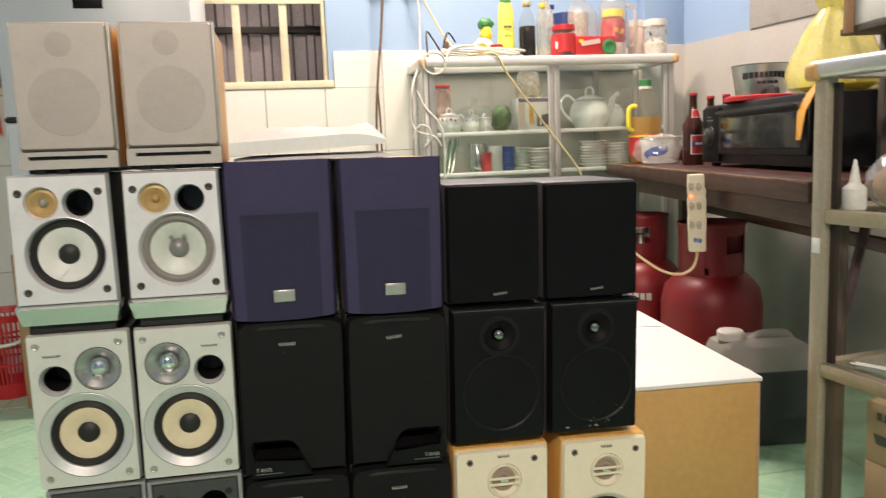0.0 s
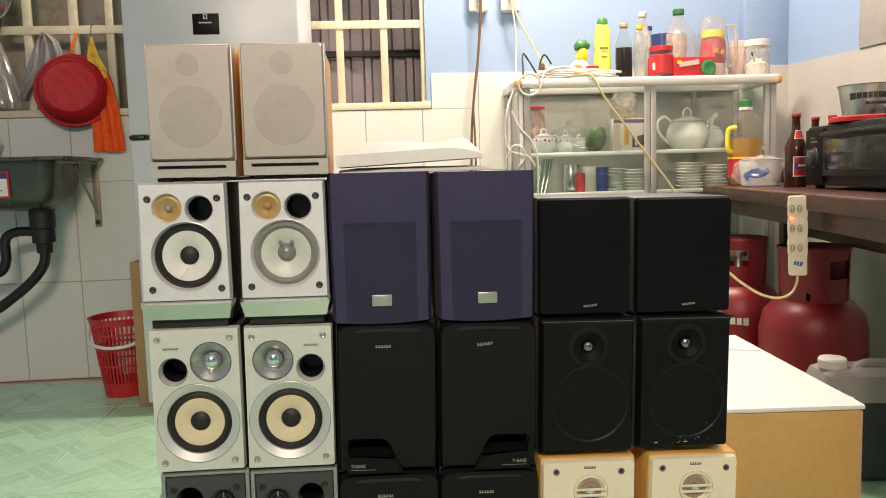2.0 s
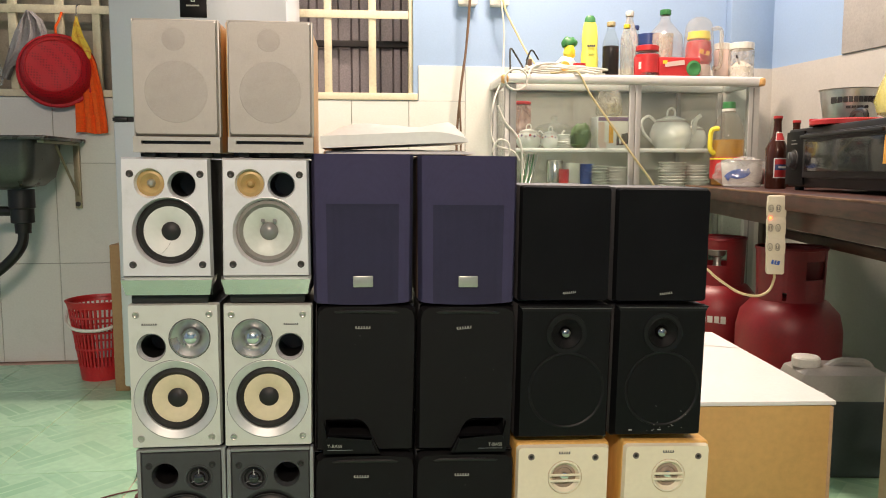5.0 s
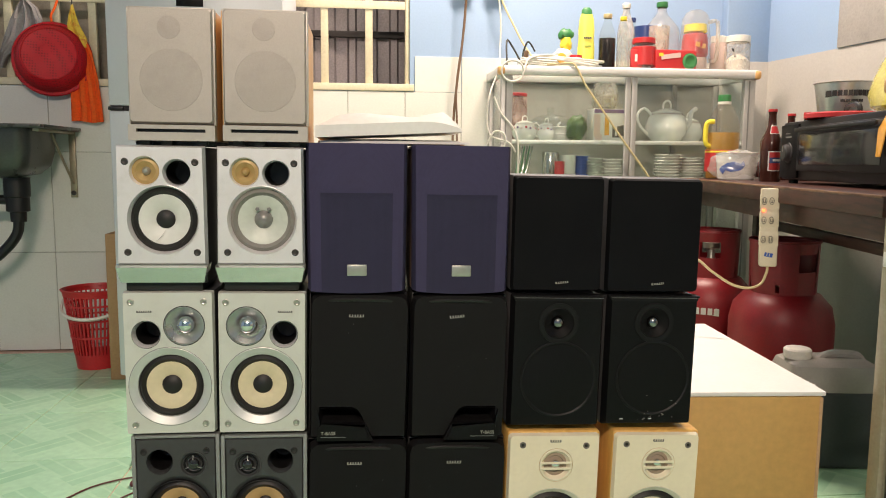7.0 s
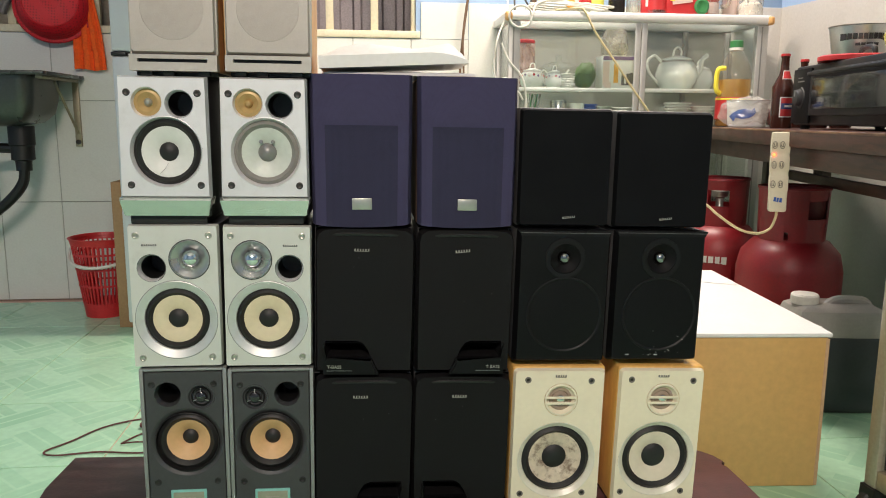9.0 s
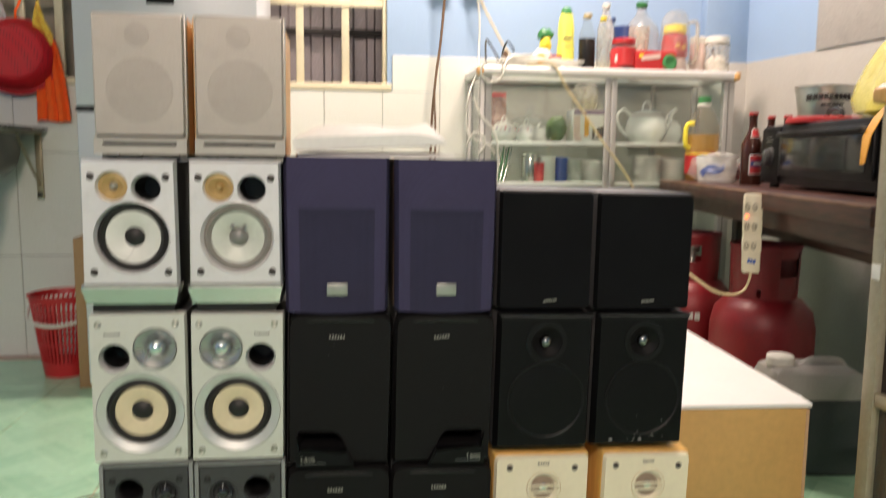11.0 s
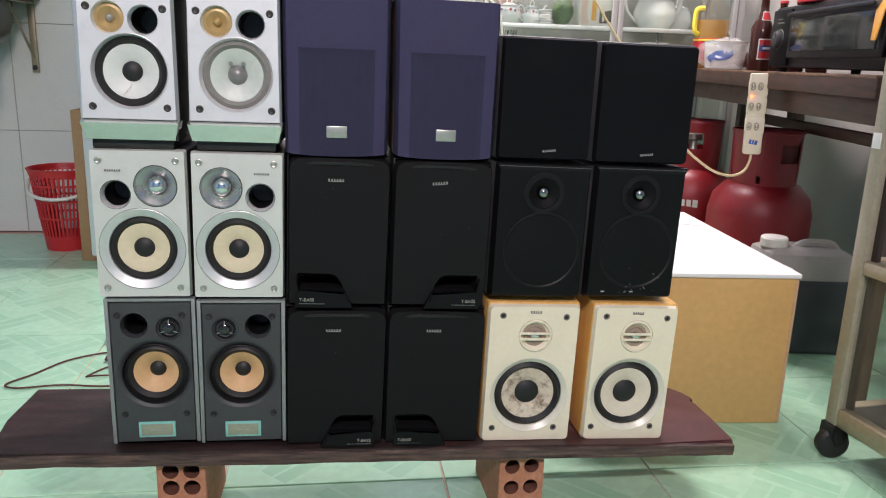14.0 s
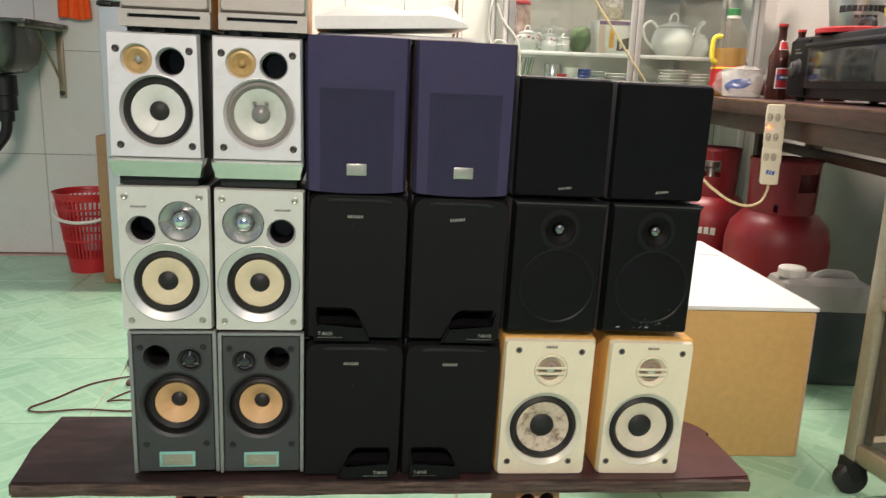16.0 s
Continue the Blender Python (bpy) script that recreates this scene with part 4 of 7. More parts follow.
def black_speaker(m, scuffed, label):
    """Black moulded front: chamfered rim, chrome dome, ghosted woofer ring."""
    s = thing("bookshelf_speaker", m, label, "speaker", "stack of loudspeakers")
    w, h = 0.158, 0.225
    cabinet_body(s, w - 0.002, h - 0.002, 0.19, M_GREYVINYL, 0.014)
    holes = [(0.001, 0.178, 0.026)]
    part("front", baffle(rounded(w, h, 0.004), holes, 0.006, 0.014), M_BLACKGLOSS, s)
    part("top_bevel", prism([(-w / 2 + 0.006, h - 0.0105), (w / 2 - 0.006, h - 0.0105), (w / 2 - 0.001, h - 0.0015), (-w / 2 + 0.001, h - 0.0015)], -0.0015, 0.01, 0.001), M_GHOST, s, "polished bevel along the top edge")
    # paler grey strip paints in the lit line along the bevel
    part("bevel_glint", box(-w / 2 + 0.004, w / 2 - 0.004, -0.0024, -0.0016, h - 0.0052, h - 0.0042), M_GREYVINYL, s)
    f = facing(0.001, 0.178)
    t = part("tweeter", lathe([(0.026, 0), (0.0245, -0.0008), (0.023, 0.001), (0.013, 0.007), (0.0105, 0.009)], f, 36), M_HORNDARK, s)
    part("dome", lathe([(0.0098, 0.009), (0.009, 0.003), (0.0065, 0.0), (0.003, -0.0015), (0, -0.002)], f, 24), M_DULLCHROME, t, "small chrome tweeter dome")
    part("tweeter_plate", lathe([(0.034, 0.0006), (0.0335, -0.0012), (0.031, -0.0016), (0.0262, -0.0006)], f, 40), M_GHOST, s)
    w0 = part("woofer_cover", lathe([(0.0592, -0.0004), (0.05, -0.001), (0.03, -0.002), (0, -0.0024)], facing(0.004, 0.083), 52), M_BLACKGLOSS, s)
    part("ring", lathe([(0.0645, 0.0006), (0.064, -0.0014), (0.062, -0.0018), (0.0595, -0.0002)], facing(0.004, 0.083), 52), M_GHOST, w0)
    if scuffed:
        rng = random.Random(5)
        for i in range(13):
            x, z = rng.uniform(-0.02, 0.05), rng.choice((rng.uniform(0.012, 0.022), rng.uniform(0.018, 0.07)))
            part("scuff", box(x, x + rng.uniform(0.0006, 0.003), -0.003, -0.0012, z, z + rng.uniform(0.0004, 0.0009)), M_GREYSURR, s)
        for x in (-0.05, 0.0):
            part("scuff", box(x, x + 0.006, -0.0006, 0.0004, 0.012, 0.0135), M_WHITESPOT, s)
    return s


def ivory_speaker(m, stained, label, w=0.158, dx=0.0):
    s = thing("bookshelf_speaker", m, label, "speaker", "stack of loudspeakers")
    h = 0.25
    bm = box(-w / 2, w / 2, 0.008, 0.2, 0, h, 0.005, seg=3)
    bmesh.ops.delete(bm, geom=[f for f in bm.faces if f.calc_center_median().y < 0.0085 and f.calc_area() > 0.01], context="FACES")
    part("cabinet", bm, M_MAPLE, s, "yellowed maple veneer cabinet")
    holes = [(0.003, 0.193, 0.029), (dx, 0.085, 0.0685)]
    part("baffle", baffle(rounded(w - 0.002, h - 0.001, 0.007, -0.002), holes, 0.003, 0.009), M_SONY, s, "ivory plastic front")
    f = facing(0.003, 0.193)
    t = part("tweeter", lathe([(0.0285, 0), (0.0275, -0.0016), (0.025, -0.0016), (0.0235, 0.002), (0.02, 0.006), (0.014, 0.008)], f, 36), M_SONY, s)
    part("diaphragm", lathe([(0.021, 0.006), (0.0155, 0.005), (0.0135, 0.007), (0.008, 0.006)], f, 28), M_TWEETMESH, t)
    part("dome", lathe([(0.0085, 0.0065), (0.007, 0.001), (0.0035, -0.001), (0, -0.0015)], f, 24), M_CHROME, t)
    for dz in (-0.0055, 0.0045):
        part("guard_bar", box(0.003 - 0.0268, 0.003 + 0.0268, -0.0026, -0.0012, 0.193 + dz - 0.0022, 0.193 + dz + 0.0022, 0.0006), M_SONY, t)
    driver(s, dx, 0.085, 0.0685, 0.0585, 0.0458, 0.0212, 0.012, M_IVORYRING, M_RUBBER, M_STAINCONE if stained else M_IVORYCONE, M_RUBBER, recess=0.005)
    screws(s, [(-0.055, 0.2285), (0.054, 0.2265), (-0.0605, 0.0245), (0.0485, 0.0245)], 0.0055, M_SCREWDULL)
    for sx, sz in ((-0.055, 0.2285), (0.054, 0.2265), (-0.0605, 0.0245), (0.0485, 0.0245)):
        part("screw_socket", lathe([(0.0028, -0.0004), (0.0026, -0.0009), (0, -0.0007)], facing(sx, sz), 12), M_RUBBER, s)
    part("brand_mark", bars((0.002, 0.002, 0.0015, 0.0015, 0.002), 0.004, 0.0024, 0.001, 0.235, -0.0004), M_LOGODARK, s)
    return s


def tan_speaker(m, label, w=0.127, wide=0.0):
    s = thing("grille_speaker", m, label, "speaker", "stack of loudspeakers")
    h = 0.197
    cab = cabinet_body(s, w - 0.001, h, 0.21, M_BEECH, 0.012)
    cab.location.x = wide
    # black block put across the gap underneath, in place of its shade
    part("gap_shade_block", box(-w / 2 + 0.004, w / 2 - 0.004, 0.0165, 0.2, -0.0062, -0.0005), M_RUBBER, s)
    g = baffle(rounded(w - 0.001, h - 0.0245, 0.005, 0.0245), [], 0.0035, 0.01, -0.007)
    part("grille", g, M_TANMESH, s, "tan perforated metal grille")
    fr = bmesh.new()
    box(-w / 2, -w / 2 + 0.0025, 0.0005, 0.013, 0.024, h, 0.0008, fr)
    box(w / 2 - 0.0025, w / 2 + 0.0008, -0.0005, 0.013, 0.024, h, 0.001, fr)
    box(-w / 2 + 0.0025, w / 2 - 0.0025, 0.0005, 0.013, h - 0.002, h + 0.0005, 0.0008, fr)
    part("frame", fr, M_TANBAR, s)
    # discs laid on the grille, coloured darker for the dim drivers behind it
    for x, z, r in ((-0.001, 0.167, 0.017), (0.001, 0.09, 0.046)):
        part("driver_shade_disc", lathe([(r, -0.0069), (r * 0.985, -0.0073), (0, -0.0075)], facing(x, z), 40), M_TANDARK, s, smooth=False)
    bar = bmesh.new()
    z1 = 0.0235
    for x0, x1, z0, zz in ((-w / 2, w / 2, 0, 0.0125), (-w / 2, w / 2, 0.0175, z1), (-w / 2, -w / 2 + 0.012, 0.0125, 0.0175), (w / 2 - 0.014, w / 2, 0.0125, 0.0175)):
        box(x0, x1, -0.008, 0.012, z0, zz, 0, bar)
    bmesh.ops.remove_doubles(bar, verts=bar.verts, dist=1e-5)
    part("slot_bar", bar, M_TANBAR, s, "silver bar with a dark slot")
    for fx in (-0.042, -0.01, 0.042):
        part("foot", box(fx - 0.008, fx + 0.008, 0.002, 0.016, -0.0066, 0.001, 0.001), M_RUBBER, s)
    part("slot", box(-w / 2 + 0.012, w / 2 - 0.014, -0.001, 0.01, 0.0124, 0.0176), M_BLACK, s)
    return s


LEAN = 1.3


def at(x, z, y=0.0, lean=LEAN, yaw=0.0):
    return pose(x, y, z, 0, lean, yaw)


charcoal_speaker(at(-0.3805, 0.1815, 0, 0.2), 1, "charcoal speaker with tan cone and teal-rimmed plate on a plank")
charcoal_speaker(at(-0.2435, 0.1775, 0, 0.5), -1, "charcoal speaker with tan cone and teal-rimmed plate on a plank")
silver_speaker(at(-0.385, 0.4285, 0, 0.2), 1, "silver speaker, cream cone and chrome tweeter dome, on charcoal speaker")
silver_speaker(at(-0.2435, 0.426, 0, 0.8), -1, "silver speaker, cream cone and chrome tweeter dome, on charcoal speaker")
bevel_speaker(at(-0.389, 0.6705, -0.006, 0.5), False, "slope-edged silver speaker with white cone and black surround")
bevel_speaker(at(-0.2405, 0.6695, -0.006, 0.5), True, "slope-edged silver speaker with clear cone and grey surround")
tan_speaker(at(-0.3675, 0.8895, 0.0, 0.4), "tan mesh speaker in beech cabinet on silver speaker")
tan_speaker(at(-0.229, 0.8895, 0.0, 0.4, 0.0), "tan mesh speaker in beech cabinet on silver speaker", wide=-0.004)
cloth_speaker(at(-0.096, 0.168), 1, 0, "black cloth speaker with bass scoop standing on a plank", wide=-0.003, w=0.164)
cloth_speaker(at(0.0675, 0.1645), -1, 0, "black cloth speaker with bass scoop standing on a plank", True, w=0.164)
cloth_speaker(at(-0.091, 0.4125), -1, 0, "black cloth speaker with bass scoop, lightly scratched", wide=-0.003)
cloth_speaker(at(0.0705, 0.409), 1, -6, "black cloth speaker with crooked brand mark")
blue_speaker(at(-0.0915, 0.6565, 0.0, 0.3), "indigo cloth speaker in beech-topped cabinet with silver badge", wide=0.001)
blue_speaker(at(0.0745, 0.654, 0.0, 0.6), "indigo cloth speaker in beech-topped cabinet with silver badge", wide=-0.001)
ivory_speaker(at(0.2325, 0.161), True, "ivory speaker with stained cone in yellowed maple cabinet", 0.16)
ivory_speaker(at(0.410, 0.1565, 0, 1.7), False, "ivory speaker with clean white cone in maple cabinet", 0.152, 0.0)
black_speaker(at(0.234, 0.4195), False, "black moulded speaker with small chrome tweeter dome")
black_speaker(at(0.397, 0.4175), True, "black moulded speaker with white paint chips")
black_cloth_speaker(at(0.234, 0.6495, 0.0, 0.8), 0.152, "black cloth-fronted speaker with grey vinyl top")
black_cloth_speaker(at(0.397, 0.6455, 0.0, 0.8), 0.16, "black cloth-fronted speaker with grey vinyl top")


# ---- plank and bricks ----
def plank():
    p = thing("plank_bench", pose(0.0, 0, 0.166, 0, LEAN, 0), "worn dark red plank bench on hollow bricks", "bench")
    bm = bmesh.new()
    rng = random.Random(3)
    top = [(-0.637, -0.02), (-0.4, -0.021), (-0.2, -0.019), (0.0, -0.021), (0.25, -0.018), (0.45, -0.02), (0.615, -0.012), (0.619, -0.004), (0.616, 0.07), (0.617, 0.138), (0.604, 0.15), (0.621, 0.162), (0.612, 0.19), (0.592, 0.215), (0.55, 0.226), (0.2, 0.228), (-0.2, 0.226), (-0.645, 0.226), (-0.648, 0.1)]
    a = [bm.verts.new((x, y, 0)) for x, y in top]
    b = [bm.verts.new((x, y, -0.024)) for x, y in top]
    bm.faces.new(a), bm.faces.new(b[::-1])
    side = [bm.faces.new((a[i], a[(i + 1) % len(a)], b[(i + 1) % len(a)], b[i])) for i in range(len(a))]
    bmesh.ops.bevel(bm, geom=[e for e in bm.edges if abs(e.verts[0].co.z - e.verts[1].co.z) < 1e-4 and len(e.link_faces) == 2], offset=0.003, segments=2, affect="EDGES")
    part("board", bm, M_PLANK, p)
    eb = bmesh.new()
    n = 60
    rows = []
    for i in range(n + 1):
        x = -0.633 + 1.246 * i / n
        j = 0.0016 * noise.noise(Vector((x * 22, 0.3, 0)))
        k = 0.0022 * noise.noise(Vector((x * 14, 5.3, 0)))
        rows.append([eb.verts.new((x, y, z)) for y, z in ((-0.017, -0.0026 + k), (-0.0235 + j, -0.0045 + k), (-0.0245 + j, -0.014), (-0.023 + j, -0.0235 + k), (-0.017, -0.0255 + k))])
    for a, b in zip(rows, rows[1:]):
        for i in range(4):
            eb.faces.new((a[i], a[i + 1], b[i + 1], b[i]))
    part("worn_edge", eb, M_PLANKEDGE, p, "rough worn front edge")
    return p


plank()


def hollow_brick(m, cols, rows, w, h, d, label):
    """Brick with round channels; its end faces the room."""
    t = thing("hollow_brick", m, label, "brick", "bricks under the plank")
    holes = []
    for i in range(cols):
        for j in range(rows):
            holes.append(((i + 0.5) / cols * (w - 0.012) - (w - 0.012) / 2, (j + 0.5) / rows * (h - 0.012) + 0.006, 0.0135))
    part("brick_face", baffle([(-w / 2, 0), (w / 2, 0), (w / 2, h), (-w / 2, h)], holes, 0.001, 0.002, segs=20), M_BRICK, t)
    bm = box(-w / 2, w / 2, 0.002, d, 0, h)
    bmesh.ops.delete(bm, geom=[f for f in bm.faces if f.calc_center_median().y < 0.0025], context="FACES")
    part("brick_body", bm, M_BRICK, t, smooth=False)
    for x, z, r in holes:
        part("channel", lathe([(r, 0.0), (r * 0.97, d * 0.7), (0, d * 0.72)], facing(x, z), 20), M_BRICKSHADE, t)
    return t


hollow_brick(pose(0.232, 0.004, 0.0, 0, 0, 2), 2, 3, 0.082, 0.134, 0.18, "red hollow brick with six round channels")
hollow_brick(pose(-0.347, 0.002, 0.0, 0, 0, -1), 2, 2, 0.08, 0.073, 0.18, "lower red hollow brick with four channels")
hollow_brick(pose(-0.348, 0.004, 0.0735, 0, 0, -2.5), 2, 2, 0.08, 0.073, 0.18, "upper chipped red hollow brick with four channels")


# ---- sheets on the blue speakers ----
def slab(x0, x1, y0, y1, z, t, amp, seed, nx=16, ny=8, droop=0.0):
    """Soft uneven sheet with thickness."""
    rng = random.Random(seed)
    bm = bmesh.new()
    off = Vector((rng.uniform(0, 9), rng.uniform(0, 9), 0))
    top, bot = [], []
    for j in range(ny + 1):
        ra, rb = [], []
        for i in range(nx + 1):
            u, v = i / nx, j / ny
            w = noise.noise(Vector((u * 3, v * 2, 0)) + off)
            x = x0 + (x1 - x0) * u + 0.006 * noise.noise(Vector((v * 4, 3, 1)) + off)
            y = y0 + (y1 - y0) * v + 0.004 * noise.noise(Vector((u * 5, 7, 1)) + off)
            e = min(1, min(u, 1 - u) * 9, min(v, 1 - v) * 5)
            d = droop * max(0, (u - 0.72) / 0.28) ** 2
            ra.append(bm.verts.new((x, y, z + t * (0.55 + 0.45 * e) + amp * w * e - d)))
            rb.append(bm.verts.new((x, y, z)))
        top.append(ra), bot.append(rb)
    for j in range(ny):
        for i in range(nx):
            bm.faces.new((top[j][i], top[j][i + 1], top[j + 1][i + 1], top[j + 1][i]))
            bm.faces.new((bot[j][i], bot[j + 1][i], bot[j + 1][i + 1], bot[j][i + 1]))
    for i in range(nx):
        bm.faces.new((top[0][i], bot[0][i], bot[0][i + 1], top[0][i + 1]))
        bm.faces.new((top[ny][i], top[ny][i + 1], bot[ny][i + 1], bot[ny][i]))
    for j in range(ny):
        bm.faces.new((top[j][0], top[j + 1][0], bot[j + 1][0], bot[j][0]))
        bm.faces.new((top[j][nx], bot[j][nx], bot[j + 1][nx], top[j + 1][nx]))
    return bm


tagged(obj("folded_sheet", slab(-0.15, 0.09, 0.03, 0.2, 0.8885, 0.008, 0.001, 1), M_PAPERBAG), "thin white folded sheet lying on indigo speakers", "sheet", "white sheets")
top_sheet = obj("folded_sheet", slab(0, 0.233, 0.015, 0.19, 0, 0.034, 0.012, 5, 24, 10, 0.014), M_PAPERBAG)
top_sheet.matrix_world = pose(-0.153, 0, 0.8975, 0, -2.6, 0)
tagged(top_sheet, "crumpled white packing sheet on top of another", "sheet", "white sheets")


# ---- fridge corner ----
def fridge():
    f = thing("fridge", pose(-0.677, 1.70, 0), "tall grey two-door fridge with black badge", "fridge")
    w, d, h = 0.313, 0.6, 1.74
    part("body", box(-w, w, 0.045, d, 0.03, h, 0.01), M_FRIDGE, f)
    part("lower_door", box(-w, w, 0.0, 0.043, 0.05, 1.035, 0.008), M_FRIDGE, f)
    up = part("upper_door", box(-w, w, 0.0, 0.043, 1.052, h, 0.008), M_FRIDGE, f)
    part("door_gap", box(-w + 0.004, w - 0.004, 0.012, 0.04, 1.03, 1.055), M_BLACK, f)
    part("handle_notch", box(-w - 0.002, -w + 0.05, -0.002, 0.02, 1.037, 1.05, 0.002), M_BLACK, f)
    b = part("badge", box(-0.064, 0.03, -0.003, 0.001, 1.408, 1.482, 0.001), M_BLACKGLOSS, up, "glossy black badge sticker")
    for fx in (-0.27, 0.27):
        part("foot", lathe([(0, 0), (0.02, 0), (0.018, 0.035)], Matrix.Translation((fx, 0.1, 0)), 16), M_BLACK, f)
        part("foot", lathe([(0, 0), (0.02, 0), (0.018, 0.035)], Matrix.Translation((fx, 0.52, 0)), 16), M_BLACK, f)
    bm = bmesh.new()
    box(-0.025, -0.0105, -0.0042, -0.003, 1.462, 1.466, 0, bm)
    box(-0.025, -0.0105, -0.0042, -0.003, 1.476, 1.48, 0, bm)
    box(-0.025, -0.021, -0.0042, -0.003, 1.466, 1.476, 0, bm)
    box(-0.0145, -0.0105, -0.0042, -0.003, 1.466, 1.476, 0, bm)
    box(-0.042, 0.004, -0.0042, -0.003, 1.447, 1.452, 0, bm)
    part("mark", bm, M_LOGO, up)
    return f


fridge()
tagged(obj("folded_carton", box(-1.063, -1.008, 1.82, 2.24, 0, 0.575, 0.004), M_CARD), "flattened brown carton standing beside the fridge", "cardboard")


def basket():
    b = thing("waste_basket", pose(-1.185, 2.05, 0), "red slatted plastic basket with white handle on the floor", "basket")
    h, r0, r1 = 0.33, 0.08, 0.122
    part("base", lathe([(0, 0), (r0, 0), (r0 + 0.008, 0.06), (r0 + 0.005, 0.06), (r0 - 0.004, 0.006), (0, 0.006)], None, 36), M_RED, b)
    part("rim", lathe([(r1 - 0.003, h - 0.026), (r1, h - 0.026), (r1 + 0.003, h - 0.012), (r1 + 0.01, h), (r1, h + 0.002), (r1 - 0.004, h - 0.01)], None, 36), M_RED, b)
    for z in (0.13, 0.2, 0.262):
        r = r0 + 0.008 + (r1 - r0 - 0.014) * (z - 0.06) / 0.22
        part("hoop", lathe([(r - 0.002, z), (r + 0.003, z), (r + 0.003, z + 0.008), (r - 0.002, z + 0.008), (r - 0.002, z)], None, 36), M_RED, b)
    n = 40
    bm = box(-0.0036, 0.0036, -0.0015, 0.0015, 0, 1)
    me = bpy.data.meshes.new("slat")
    bm.to_mesh(me)
    bm.free()
    me.materials.append(M_RED)
    lo, hi = Vector((r0 + 0.006, 0, 0.055)), Vector((r1 - 0.002, 0, h - 0.02))
    lean = math.degrees(math.atan2(hi.x - lo.x, hi.z - lo.z))
    for i in range(n):
        s = new("slat", me)
        s.parent = b
        a = 360 * i / n
        s.matrix_basis = pose(0, 0, 0, 0, 0, a) @ pose(lo.x, 0, lo.z, 0, lean, 0) @ pose(0, 0, 0, 0, 0, 90) @ Matrix.Diagonal((1, 1, (hi - lo).length, 1))
    pts = []
    for k in range(9):
        a = radians(180 + 180 * k / 8)
        pts.append((1.06 * r1 * math.cos(a), 1.06 * r1 * math.sin(a), h - 0.05 - 0.06 * math.sin(math.pi * k / 8) ** 0.7))
    part("handle", tube(pts, 0.007, 6), M_CAPWHITE, b, "white plastic carrying handle")


basket()


# ---- sink corner ----
def sink():
    s = thing("kitchen_sink", pose(0, 0, 0), "dark stainless steel sink on wall brackets", "sink")
    bm = bmesh.new()
    x0, x1, y0, y1 = -2.25, -1.375, 1.93, 2.27
    top = [(x0, y0), (x1, y0), (x1, y1), (x0, y1)]
    levels = [(0.0, 0.99), (0.004, 0.89), (0.018, 0.83), (0.05, 0.795), (0.12, 0.78)]
    rings = []
    for ins, z in levels:
        r = 0.05
        ring = []
        for cx, cy, a0 in ((x1 - r - ins, y1 - r - ins, 0), (x0 + r + ins, y1 - r - ins, 90), (x0 + r + ins, y0 + r + ins, 180), (x1 - r - ins, y0 + r + ins, 270)):
            for k in range(7):
                a = radians(a0 + 15 * k)
                ring.append(bm.verts.new((cx + r * math.cos(a), cy + r * math.sin(a), z)))
        rings.append(ring)
    for a, b in zip(rings, rings[1:]):
        for i in range(len(a)):
            bm.faces.new((a[i], a[(i + 1) % len(a)], b[(i + 1) % len(a)], b[i]))
    bm.faces.new(rings[-1])
    part("bowl", bm, M_STEEL, s)
    rim = bmesh.new()
    for a in ((-2.3, -1.305, 1.89, 1.93, 0.978, 0.993), (-2.3, -1.305, 2.27, 2.325, 0.978, 0.993), (-1.375, -1.305, 1.93, 2.27, 0.978, 0.993)):
        box(*a, 0.003, rim)
    part("rim", rim, M_STEEL, s)
    lab = part("sticker", box(-1.667, -1.53, 1.926, 1.9296, 0.835, 0.94), M_REDPRINT, s, "red bordered white sticker")
    part("sticker_field", box(-1.66, -1.537, 1.924, 1.9262, 0.842, 0.91), M_PAPERBAG, lab)
    part("sticker_band", box(-1.66, -1.537, 1.9242, 1.9262, 0.912, 0.934), M_NAVY, lab)
    part("writing", bars((0.02, 0.03, 0.014), 0.006, 0.006, -1.60, 0.89, 1.9236), M_LOGODARK, lab)
    part("writing", bars((0.03, 0.02, 0.03), 0.005, 0.005, -1.60, 0.865, 1.9236), M_GREYEDGE, lab)
    for bx in (-1.345, -2.15):
        br = bmesh.new()
        box(bx - 0.013, bx + 0.013, 2.318, 2.332, 0.69, 0.978, 0.001, br)
        box(bx - 0.013, bx + 0.013, 1.95, 2.318, 0.966, 0.9775, 0.001, br)
        part("bracket", br, M_ALUOLD, s)
        part("brace", tube([(bx, 2.32, 0.75), (bx, 2.1, 0.96)], 0.006, 6), M_ALUOLD, s)
        part("bolt", lathe([(0.011, 0.006), (0.011, -0.004), (0, -0.006)], facing(bx, 0.71, 2.316), 10), M_SCREW, s)
    part("drain", lathe([(0, 0.60), (0.03, 0.60), (0.032, 0.64), (0.045, 0.645), (0.045, 0.70), (0.05, 0.705), (0.05, 0.782), (0, 0.782)], Matrix.Translation((-1.49, 2.1, 0)), 24), M_BLACK, s)
    part("overflow_pipe", tube([(-1.52, 2.1, 0.69), (-1.60, 2.1, 0.69), (-1.645, 2.1, 0.66), (-1.65, 2.1, 0.57), (-1.69, 2.1, 0.52), (-1.85, 2.12, 0.5)], 0.02, 10), M_BLACK, s)
    part("waste_pipe", tube([(-1.49, 2.1, 0.62), (-1.50, 2.1, 0.55), (-1.56, 2.1, 0.475), (-1.67, 2.1, 0.39), (-1.82, 2.12, 0.29), (-1.95, 2.15, 0.1)], 0.021, 10), M_BLACK, s)
    return s


sink()


